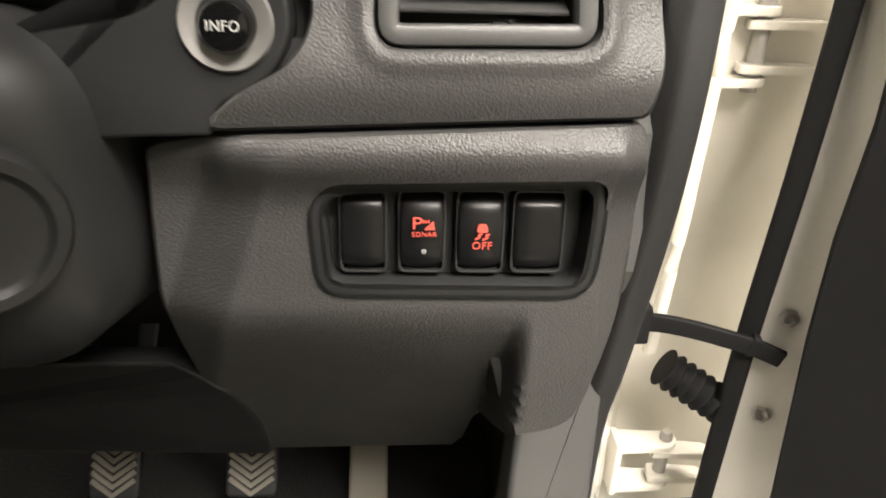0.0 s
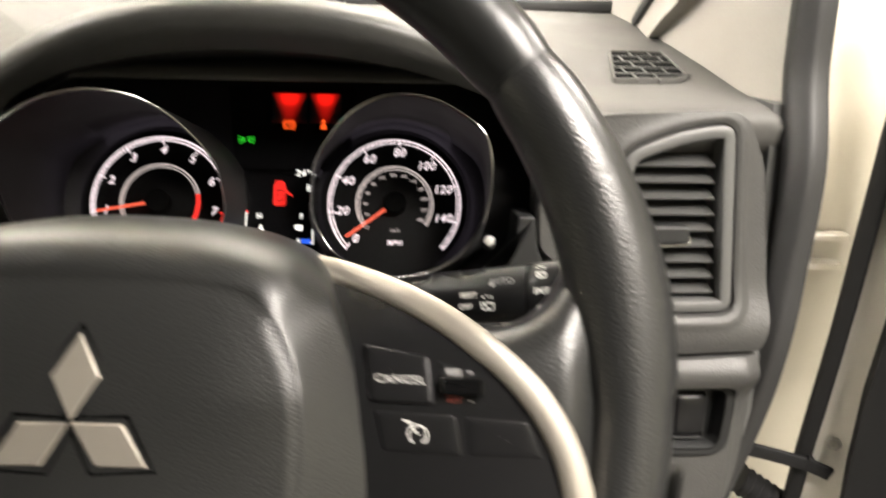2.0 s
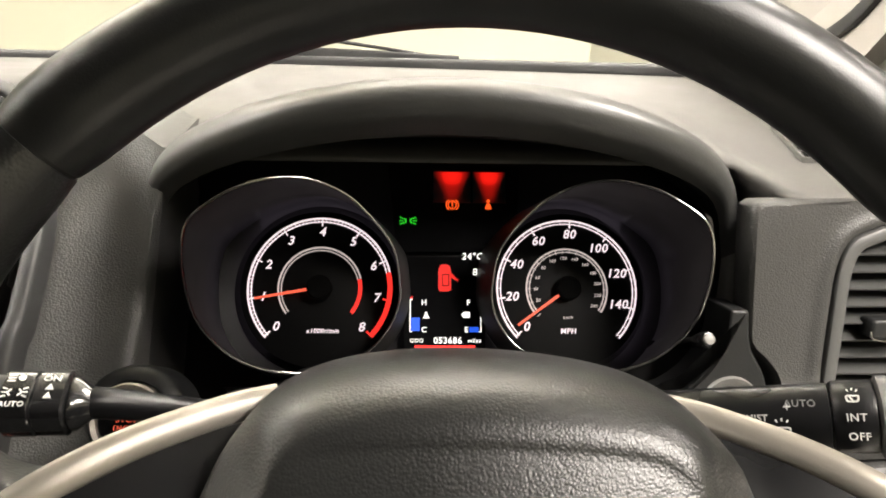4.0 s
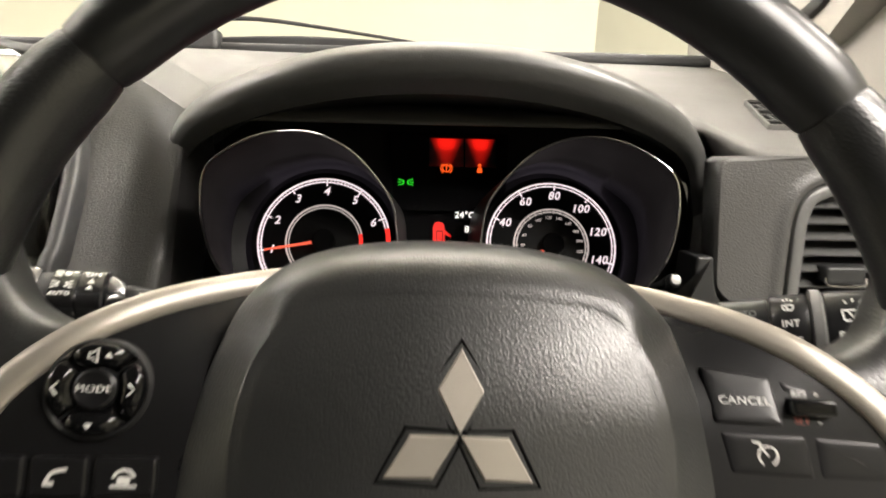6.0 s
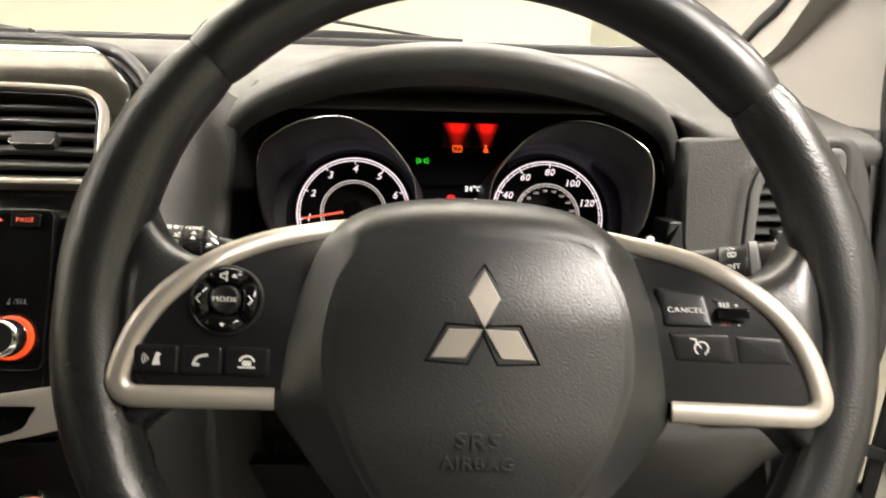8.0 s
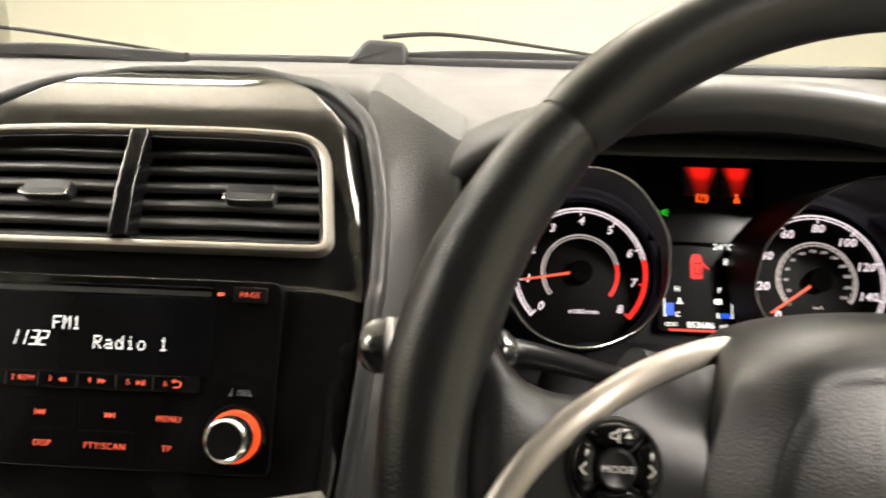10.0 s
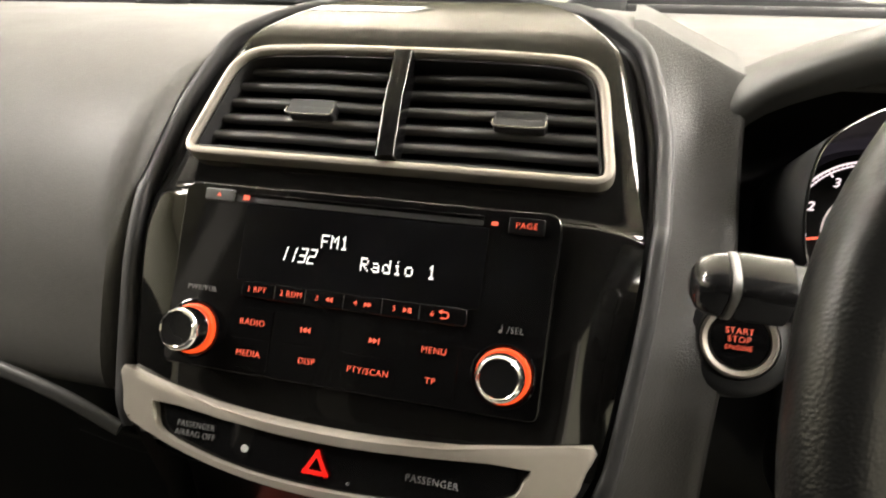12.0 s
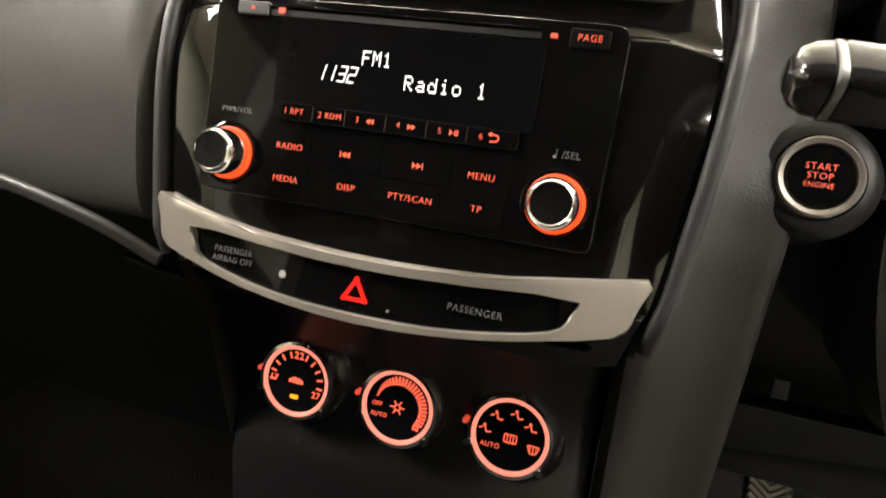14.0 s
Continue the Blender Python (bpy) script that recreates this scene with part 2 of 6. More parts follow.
# black of the needle caps, also painted for shade in slots and recesses
M_CAP_SHADE = mat("cap_and_shade_black", (0.003, 0.003, 0.003), 0.9, spec=0.05)
M_PIANO = mat("gloss_black", (0.004, 0.004, 0.0042), 0.06, vary=0.05, spec=0.3)
M_STALK = mat("stalk_gloss", (0.012, 0.012, 0.0125), 0.18, coat=1.0, vary=0.05)
M_FASCIA = mat("gloss_black_fascia", (0.004, 0.0039, 0.0037), 0.05, vary=0.05, spec=0.55)
M_LEATHER = mat("wheel_leather", (0.012, 0.0123, 0.0123), 0.31, grain=0.00011, grain_at=850, spec=0.6)
M_LEATHER_S = mat("smooth_wheel_leather", (0.0125, 0.0129, 0.0129), 0.34, grain=0.00003, grain_at=1500, spec=0.5)
M_PAD = mat("airbag_skin", (0.013, 0.0134, 0.0133), 0.36, grain=0.00010, grain_at=1100, spec=0.6)
M_SILVER = mat("satin_silver", (0.38, 0.35, 0.305), 0.36, 0.6, vary=0.04)
M_CHROME = mat("chrome", (0.85, 0.84, 0.82), 0.14, 1.0, vary=0.02)
M_BUTTON = mat("button_black", (0.007, 0.007, 0.0075), 0.30, fine=0.00003, spec=0.25)
M_RUBBER = mat("rubber", (0.017, 0.017, 0.0175), 0.55, fine=0.0001)
# white paint tinted cream: the hall's warm light is in this colour
M_PAINT = mat("warm_lit_white_paint", (0.66, 0.635, 0.57), 0.22, coat=0.6, vary=0.03)
M_PRIMER = mat("pillar_trim", (0.30, 0.285, 0.26), 0.65, fine=0.0001)
M_CARPET = mat("carpet", (0.016, 0.016, 0.0155), 0.95, grain=0.001, grain_at=300, spec=0.1)
M_STEEL = mat("steel", (0.5, 0.48, 0.45), 0.3, 1.0)
M_PEDAL = mat("pedal_rubber", (0.20, 0.185, 0.155), 0.6, fine=0.0001)
M_WALL = mat("room_wall", (0.50, 0.495, 0.405), 0.8, vary=0.03)
M_FLOOR = mat("room_floor", (0.065, 0.063, 0.058), 0.55, vary=0.1, spec=0.3)
# darkened: shade under the unlit roof is put into this colour
M_HEAD = mat("headliner", (0.035, 0.0345, 0.033), 0.9, fine=0.0002)
M_PRINT = mat("white_print", (0.52, 0.52, 0.50), 0.5, vary=0.02)
M_PRINT_D = mat("dim_grey_print", (0.18, 0.18, 0.18), 0.5, vary=0.02)
M_WHITE = mat("lit_white", (1.0, 0.84, 0.87), glow=1.05)
M_WHITE_D = mat("dim_lit_white", (1.0, 0.85, 0.80), glow=0.55)
M_SCREEN = mat("screen_white", (1.0, 0.97, 0.90), glow=1.5)
M_RED = mat("lit_red", (1.0, 0.035, 0.025), glow=1.2)
M_SWITCH = mat("lit_switch_red", (1.0, 0.13, 0.085), glow=0.85)
M_RED_D = mat("dim_lit_red", (1.0, 0.012, 0.006), glow=0.8)
M_ORANGE = mat("lit_orange_red", (1.0, 0.135, 0.07), glow=1.0)
M_ORANGE_D = mat("dim_orange_red", (1.0, 0.10, 0.05), glow=0.5)
M_RING = mat("lit_salmon_ring", (1.0, 0.27, 0.19), glow=0.95)
M_KNOB = mat("lit_deep_orange", (1.0, 0.085, 0.015), glow=1.0)
M_AMBER = mat("lit_amber", (1.0, 0.30, 0.01), glow=1.5)
M_ICON = mat("lit_icon_red", (1.0, 0.10, 0.012), glow=1.4)
M_GREEN = mat("lit_green", (0.03, 0.85, 0.03), glow=0.9)
M_BLUE = mat("lit_blue", (0.02, 0.12, 0.9), glow=1.0)
M_LCD = mat("dark_screen", (0.004, 0.004, 0.0045), 0.16, vary=0.02, spec=0.14)
M_DIAL = mat("dial_black", (0.004, 0.004, 0.0042), 0.5, vary=0.02, spec=0.15)
M_PLATE = mat("dial_surround", (0.008, 0.0077, 0.008), 0.45, vary=0.05, spec=0.12)
M_HALO = mat("hidden_halo_glow", (0.95, 0.80, 1.0), glow=3.4)
M_LAMP = mat("lit_ceiling_panel", (1.0, 0.95, 0.86), glow=6.0)

# painted glow for the red signs' reflection, widest and brightest near the top
M_REFLECTION = mat("red_reflection_glow", (1.0, 0.012, 0.006), glow=0.8)
_n, _l = M_REFLECTION.node_tree.nodes, M_REFLECTION.node_tree.links


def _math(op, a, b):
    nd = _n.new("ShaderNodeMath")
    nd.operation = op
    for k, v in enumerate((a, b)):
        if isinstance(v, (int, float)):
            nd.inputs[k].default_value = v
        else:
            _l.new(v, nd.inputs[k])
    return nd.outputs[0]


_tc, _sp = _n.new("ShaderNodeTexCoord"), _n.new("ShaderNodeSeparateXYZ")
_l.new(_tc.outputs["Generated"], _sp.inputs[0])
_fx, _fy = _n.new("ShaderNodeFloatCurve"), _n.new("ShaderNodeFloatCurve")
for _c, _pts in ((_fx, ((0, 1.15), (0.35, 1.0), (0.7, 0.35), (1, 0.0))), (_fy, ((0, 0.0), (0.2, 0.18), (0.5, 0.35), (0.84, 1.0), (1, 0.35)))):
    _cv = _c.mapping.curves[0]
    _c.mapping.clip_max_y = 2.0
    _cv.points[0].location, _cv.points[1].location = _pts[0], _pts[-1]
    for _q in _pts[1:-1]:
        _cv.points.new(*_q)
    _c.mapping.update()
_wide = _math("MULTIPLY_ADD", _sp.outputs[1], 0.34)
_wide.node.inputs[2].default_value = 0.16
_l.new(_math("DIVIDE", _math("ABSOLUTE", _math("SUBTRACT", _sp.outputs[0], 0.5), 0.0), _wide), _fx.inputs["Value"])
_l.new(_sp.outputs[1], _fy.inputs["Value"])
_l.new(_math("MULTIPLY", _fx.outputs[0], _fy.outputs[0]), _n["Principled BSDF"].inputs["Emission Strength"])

glass = bpy.data.materials.new("clear_glass")
glass.use_nodes = True
_b = glass.node_tree.nodes["Principled BSDF"]
_b.inputs["Transmission Weight"].default_value, _b.inputs["Roughness"].default_value, _b.inputs["IOR"].default_value = 1.0, 0.0, 1.02
_b.inputs["Base Color"].default_value = (0.98, 0.99, 0.97, 1)


# ---- hall ----
def ceiling_light(x, y, z, lx, ly):
    t = thing("ceiling_light", Matrix.Translation((x, y, z)), "unseen panel lamp added under the ceiling to light the cabin", "ceiling light", "ceiling lights")
    part("housing", hoop(rrect(0, 0, lx + 0.06, ly + 0.06, 0.01), 0.03, -0.04, 0.05, 0.004), M_PAINT, t)
    part("diffuser", slab(rrect(0, 0, lx, ly, 0.004), 0.0, 0.02, 0), M_LAMP, t, "glowing diffuser")


# lamp lowered on made-up wires so the added uplight has a carrier
def hanging_light(x, y, z, lx, ly):
    t = thing("hanging_light", Matrix.Translation((x, y, z)), "white panel lamp, hung low on made-up wires for the added uplight", "ceiling light", "hanging lights")
    part("housing", hoop(rrect(0, 0, lx + 0.06, ly + 0.06, 0.01), 0.03, -0.03, 0.04, 0.004), M_PAINT, t)
    part("diffuser", slab(rrect(0, 0, lx, ly, 0.004), -0.01, 0.01, 0), M_LAMP, t, "glowing diffuser")
    for q in (-1, 1):
        part("wire", lathe([(0.002, 0.0), (0.002, 2.7 - z), (0, 2.7 - z)], 8, (q * (lx / 2 + 0.015), 0)), M_STEEL, t, "thin steel wire")


for _x, _y, _k, _lx, _ly in LAMPS:
    if _y < 2:
        ceiling_light(_x, _y, 2.652, _lx, _ly)
    else:
        hanging_light(_x, _y - 0.5, 2.04, _lx, _ly)

Z0 = -0.38
def wall(name, x0, x1, y0, y1, z0=Z0, z1=2.7, material=M_WALL, label="plain cream painted wall of the hall"):
    return solo(name, box(x0, x1, y0, y1, z0, z1), material, label, "wall", kind="structure", smooth=0)
wall("wall_north", -2.97, 1.0, 3.8, 4.0)
wall("wall_north_east", 1.0, 4.2, 4.5, 4.7)
wall("wall_north_west", -5.2, -2.97, 4.5, 4.7)
wall("wall_east", 4.2, 4.4, -4.0, 4.7)
wall("wall_west", -5.4, -5.2, -4.0, 4.7)
wall("wall_south", -5.4, 4.4, -4.2, -4.0)
solo("floor", box(-5.4, 4.4, -4.2, 4.7, Z0 - 0.1, Z0), M_FLOOR, "smooth grey floor of the hall", "floor", kind="structure", smooth=0)
solo("ceiling", box(-5.4, 4.4, -4.2, 4.7, 2.7, 2.8), M_CEIL, "plain cream ceiling of the hall", "ceiling", kind="structure", smooth=0)

# ---- car shell ----
XC = -0.375
shell = thing("car_body", Matrix.Identity(4), "white painted car body around the cabin, warm light in its tint", "car body", kind="structure")
part("cabin_floor", box(-1.12, 0.40, -1.6, 0.78, -0.03, 0.0), M_CARPET, shell, "dark carpeted cabin floor", 0)
part("bulkhead", box(-1.12, 0.40, 0.74, 0.78, 0.0, 0.70), M_CARPET, shell, "dark firewall behind the pedals", 0)
# unseen roof, widened to keep lamp light off the left dash panel
part("roof", box(-1.13, 0.33, -1.62, 0.08, 1.20, 1.25, b=0.02), M_HEAD, shell, "unseen headliner, shade in its colour, widened to block lamps")
# unseen dark blinds at the rear, added so gloss parts mirror less light
part("rear_wall", box(-1.12, 0.40, -1.64, -1.6, 0.0, 1.22), M_DARK, shell, "", 0)
part("kick_panel", box(0.342, 0.358, 0.30, 0.76, 0.0, 0.50), M_DARK, shell, "dark kick panel", 0)
part("rear_side", box(0.32, 0.36, -1.6, -0.85, 0.0, 0.66), M_DARK, shell, "unseen dark blind that shapes light at the cabin's rear", 0)
part("rear_side", box(-1.16, -1.12, -1.6, -0.75, 0.66, 1.22), M_DARK, shell, "unseen dark blind that shapes light at the cabin's rear", 0)
part("sill", box(0.36, 0.46, -1.2, 0.25, -0.12, 0.06, b=0.01), M_PAINT, shell, "white door sill, warm-light tint")
part("left_side", box(-1.16, -1.12, -1.6, 0.74, 0.0, 0.66), M_DARK, shell, "dark door trim on the passenger side", 0)
# roof posts: passenger front post, centre posts, rear posts
for sx in (-1, 1):
    px = XC + sx * 0.73
    post = [(px + sx * 0.045, 0.66, 0.69), (px + sx * 0.015, 0.53, 0.728), (px + sx * 0.002, 0.43, 0.770), (px - sx * 0.004, 0.35, 0.812), (px - sx * 0.03, 0.18, 0.95), (px - sx * 0.07, 0.0, 1.21)]
    part("screen_edge", sweep(spline([(x - sx * 0.035, y - 0.004, z + 0.012) for x, y, z in post], 6, False), rrect(0, 0, 0.007, 0.012, 0.002, 2)), M_RUBBER, shell, "black rubber edge of the windscreen")
    part("front_post", sweep(spline(post, 6, False), [(-0.035, -0.03), (0.035, -0.03), (0.03, 0.04), (-0.03, 0.04)]), M_PRIMER, shell, "beige grey trimmed windscreen post")
    if sx < 0:
        part("centre_post", sweep([(px, -0.75, 0.6), (px + 0.08, -0.72, 1.22)], [(-0.04, -0.05), (0.04, -0.05), (0.04, 0.05), (-0.04, 0.05)]), M_PRIMER, shell)
    part("rear_post", sweep([(px, -1.6, 0.6), (px - sx * 0.08, -1.5, 1.22)], [(-0.05, -0.05), (0.05, -0.05), (0.05, 0.05), (-0.05, 0.05)]), M_PRIMER, shell)

# windscreen, cowl and wipers
bm = bmesh.new()
skin(bm, [[(x, 0.70 - 0.05 * ((x - XC) / 0.73) ** 2 - 0.0, 0.752), (x, 0.70 - 0.05 * ((x - XC) / 0.73) ** 2 + 0.005, 0.756), (XC + (x - XC) * 0.9, 0.03, 1.222), (XC + (x - XC) * 0.9, 0.02, 1.216)] for x in [XC + 0.70 * (i / 8 - 1) for i in range(17)]])
screen = solo("windscreen", bm, glass, "clear laminated windscreen glass", "windscreen", kind="structure")
screen.visible_shadow = False
bm = sweep([(x, 0.69 - 0.05 * ((x - XC) / 0.73) ** 2, 0.751) for x in [XC + 0.80 * (i / 10 - 1) for i in range(21)]], rrect(0, 0, 0.055, 0.014, 0.005))
solo("windscreen_cowl", bm, M_RUBBER, "black plastic strip along the windscreen base", "cowl", kind="structure")


def wiper(x, y, z, length, tip):
    t = thing("wiper", Matrix.Translation((x, y, z)), "black windscreen wiper lying along the cowl", "wiper", "windscreen wipers")
    part("pivot_cap", slab(rpoly([(-0.008, -0.02), (0.07, -0.02), (0.07, 0.010), (0.02, 0.014)], 0.010), -0.012, 0.014, 0.006), M_RUBBER, t, "", m=Matrix.Rotation(radians(80), 4, "X"))
    part("arm", sweep(spline([(0.04, 0, 0.018), (0.12, 0.0, 0.022), (0.26, 0.005, 0.006), (0.36, 0.01, -0.008)], 6, False), rrect(0, 0, 0.006, 0.005, 0.002), scale=lambda s: 1.2 - 0.5 * s), M_RUBBER, t)
    part("blade", sweep(spline([(0.06, 0.012, -0.008), (length * 0.5, 0.012, -0.004), (length, 0.0, tip)], 8, False), rrect(0, 0, 0.010, 0.016, 0.003)), M_RUBBER, t)
    return t


wiper(-0.325, 0.662, 0.764, 0.36, -0.010)
wiper(-0.885, 0.640, 0.764, 0.36, -0.012)

# ---- dashboard ----
dash = thing("dashboard", Matrix.Identity(4), "dark grey grained soft dashboard of a right-hand-drive car", "dashboard")


def top_profile(x):
    """Section of the upper dash at x, from the windscreen down its face."""
    pas = [(0.675, 0.750), (0.55, 0.744), (0.42, 0.738), (0.30, 0.726), (0.225, 0.703), (0.175, 0.665), (0.143, 0.615), (0.125, 0.565), (0.118, 0.528), (0.128, 0.512), (0.17, 0.505)]
    mid = [(0.675, 0.750), (0.55, 0.738), (0.44, 0.727), (0.36, 0.719), (0.31, 0.714), (0.288, 0.7115), (0.280, 0.7085), (0.2765, 0.706), (0.279, 0.7035), (0.30, 0.7035), (0.36, 0.705)]
    rig = [(0.675, 0.750), (0.55, 0.738), (0.44, 0.7255), (0.36, 0.7145), (0.29, 0.7035), (0.255, 0.6995), (0.238, 0.697), (0.230, 0.692), (0.229, 0.684), (0.235, 0.67), (0.26, 0.65)]
    con = [(0.675, 0.750), (0.55, 0.7492), (0.44, 0.7490), (0.38, 0.7488), (0.350, 0.7480), (0.334, 0.7455), (0.326, 0.7410), (0.323, 0.7350), (0.323, 0.7250), (0.335, 0.712), (0.36, 0.705)]
    f = lambda a, b, s: [tuple(Vector(p).lerp(Vector(q), s)) for p, q in zip(a, b)]
    st = lambda s: max(0, min(1, s)) ** 2 * (3 - 2 * max(0, min(1, s)))
    if x < -0.40:
        return f(pas, con, st((x + 0.535) / 0.03))
    if x < -0.15:
        return f(con, mid, st((x + 0.265) / 0.075))
    return f(mid, rig, st((x - 0.185) / 0.03))


xs = [-1.11, -1.0, -0.85, -0.7, -0.6, -0.55, -0.537, -0.53, -0.525, -0.52, -0.515, -0.51, -0.503, -0.48, -0.42, -0.36, -0.3, -0.27, -0.255, -0.24, -0.225, -0.21, -0.2, -0.19, -0.17, -0.15, -0.1, 0.0, 0.1, 0.15, 0.18, 0.19, 0.2, 0.21, 0.22, 0.25, 0.3, 0.335, 0.345]
loops = []
for x in xs:
    pr = spline(top_profile(x), 3, False)
    dz = -0.004 if x > 0.342 else 0
    front = [(x, y, z + dz) for y, z in pr]
    loops.append(front + [(x, front[-1][1] + 0.1, front[-1][2]), (x, 0.66, 0.68)])
part("top_pad", skin(bmesh.new(), loops), M_TOP, dash, "soft-touch dashboard top, overhead light put into its grey", 50)

# lower passenger side: recess and glovebox lid
part("lower_passenger_panel", sweep([(-1.11, 0, 0), (-0.52, 0, 0)], [(-0.165, 0.52), (-0.20, 0.50), (-0.21, 0.47), (-0.20, 0.36), (-0.23, 0.22), (-0.4, 0.2), (-0.4, 0.52)]), M_DARK, dash, "dark lower passenger panel with glovebox")
part("glovebox_lip", sweep(spline([(-1.0, 0.127, 0.540), (-0.8, 0.122, 0.534), (-0.66, 0.117, 0.527), (-0.575, 0.114, 0.512), (-0.53, 0.118, 0.49)], 6, False), rrect(0, 0, 0.006, 0.010, 0.003)), M_MID, dash, "rounded lip above the glovebox")
part("glovebox_latch", sweep(spline([(-0.64, 0.196, 0.425), (-0.60, 0.194, 0.420), (-0.555, 0.198, 0.412)], 5, False), rrect(0, 0, 0.010, 0.016, 0.004)), M_DARK, dash, "dark glovebox latch")

# panel between centre stack and instruments
bm = bmesh.new()
high = [(0.345, 0.722), (0.310, 0.716), (0.281, 0.711), (0.272, 0.706), (0.236, 0.655), (0.19, 0.60), (0.166, 0.565)]
tuck_in = [(0.169, 0.540), (0.182, 0.510), (0.21, 0.48), (0.26, 0.45)]
run_down = [(0.160, 0.520), (0.158, 0.465), (0.160, 0.40), (0.166, 0.30)]
up_by = lambda x, z: max(0.0, min(1.0, (-0.176 - x) / 0.060)) * max(0.0, min(1.0, (z - 0.58) / 0.13))
rows = []
# across the panel: place, how far it stands out, how far it runs on down as the side of the console
for x, d, k in ((-0.243, -0.018, 1.0), (-0.237, -0.030, 1.0), (-0.230, -0.031, 1.0), (-0.216, -0.020, 1.0), (-0.205, -0.009, 1.0), (-0.196, -0.002, 0.96), (-0.182, 0.0, 0.92), (-0.1755, 0.001, 0.90), (-0.1725, 0.006, 0.90)):
    prof = spline(high + [(p[0] + (q[0] - p[0]) * k, p[1] + (q[1] - p[1]) * k) for p, q in zip(tuck_in, run_down)], 4, False)
    rows.append([(x - 0.006 * k * max(0.0, min(1.0, (0.62 - z) / 0.1)), y + d * max(0.0, min(1.0, (0.72 - z) / 0.06)) + 0.040 * up_by(x, z), z + 0.030 * up_by(x, z)) for y, z in prof] + [(x, 0.33, prof[-1][1]), (x, 0.33, 0.70)])
skin(bm, rows)
part("start_panel", bm, M_DASH, dash, "grained panel beside the instruments", 50)

# right panel with vent opening
RP = fr(0.28, 0.1952, 0.4914, 8)


VENT_OUT = rpoly([(-0.049, 0.073), (0.0385, 0.0745), (0.028, 0.200), (-0.005, 0.196), (-0.040, 0.182), (-0.046, 0.165)], [0.0110, 0.0110, 0.0105, 0.02, 0.014, 0.014], 5)
VENT_IN = rpoly([(-0.042, 0.083), (0.0275, 0.0845), (0.0175, 0.190), (-0.005, 0.186), (-0.034, 0.174), (-0.039, 0.160)], [0.004, 0.004, 0.004, 0.016, 0.010, 0.010], 4)
FACE = rpoly([(-0.116, 0.0388), (0.0615, 0.0470), (0.066, 0.07), (0.055, 0.17), (0.036, 0.208), (-0.100, 0.204), (-0.098, 0.150), (-0.0962, 0.1172), (-0.0850, 0.1090), (-0.0735, 0.0950), (-0.0745, 0.0760), (-0.0876, 0.0606), (-0.1135, 0.0493)], [0.002, 0.004, 0.01, 0.02, 0.012, 0.006, 0.01, 0.006, 0.012, 0.012, 0.012, 0.008, 0.004], 4)


def away(o, x, y):
    """Distance of a point from an outline."""
    best = 1.0
    for (a, b), (c, d) in zip(o, o[1:] + o[:1]):
        t = ((x - a) * (c - a) + (y - b) * (d - b)) / max((c - a) ** 2 + (d - b) ** 2, 1e-12)
        t = max(0.0, min(1.0, t))
        best = min(best, math.hypot(x - a - t * (c - a), y - b - t * (d - b)))
    return best


rlift = lambda u, v: 0.010 * math.exp(-((v - 0.06) / 0.022) ** 2) - 0.03 * max(0, u - 0.045) - 0.02 * max(0, v - 0.185) + 0.0022 * math.exp(-((away(VENT_OUT, u, v) - 0.005) / 0.0045) ** 2)
part("right_face", holed(FACE, inset(VENT_OUT, -0.001), -0.02, 0.0, 0.003, 160, rlift, (-0.005, 0.090), 22), M_DASH, dash, "grained panel around the side air vent", 50, RP)

vent = thing("side_air_vent", RP, "dark grey slatted side air vent with chrome-edged tab", "air vent", "air vents")
part("frame", hoop(VENT_OUT, 0.0085, -0.012, 0.0035, 0.0025), M_MID, vent, "satin dark grey frame")
part("duct", slab(VENT_IN, -0.05, -0.040), M_BLACK, vent, "black duct")
for i in range(9):
    v = 0.0905 + i * 0.0107
    k = (v - 0.083) / 0.105
    u0, u1 = -0.0425 + 0.006 * k + (0.010 * max(0, (k - 0.8) / 0.2) if k > 0.8 else 0), 0.0275 - 0.0095 * k
    sl = sweep([(u0, v, -0.010), (u1, v, -0.010)], [(p, q) for p, q in rpoly([(-0.0042, -0.011), (-0.0026, -0.0115), (0.0048, 0.0065), (0.0032, 0.0075)], 0.0008, 2)])
    part("slat", sl, M_SLAT, vent)
tab = part("tab", slab(rrect(-0.010, 0.128, 0.027, 0.012, 0.003), -0.006, 0.006, 0.002), M_DARK, vent, "black tab")
part("tab_edge", sweep(spline([(-0.0235, 0.1265, 0.005), (-0.0225, 0.1222, 0.0065), (-0.010, 0.1212, 0.007), (0.0025, 0.1222, 0.0065), (0.0035, 0.1265, 0.005)], 4, False), rrect(0, 0, 0.0012, 0.0012, 0.0005, 2)), M_BEZEL, tab, "chrome edge")

part("seam_backing", slab(rrect(-0.03, 0.05, 0.176, 0.05, 0.004), -0.03, -0.008), M_BLACK, dash, "dark seam between the panels", 35, RP)
# black slab put in for the shade between pod and face
part("seam_backing", slab(rrect(-0.084, 0.090, 0.036, 0.072, 0.004), -0.03, -0.016), M_BLACK, dash, "black backing for the shade in the gap beside the button pod", 35, RP)
# lower panel with the switch recess
REC = rpoly([(-0.073, -0.030), (0.044, -0.031), (0.047, 0.005), (0.046, 0.021), (-0.068, 0.0175), (-0.076, 0.008)], [0.010, 0.012, 0.012, 0.012, 0.012, 0.010], 5)
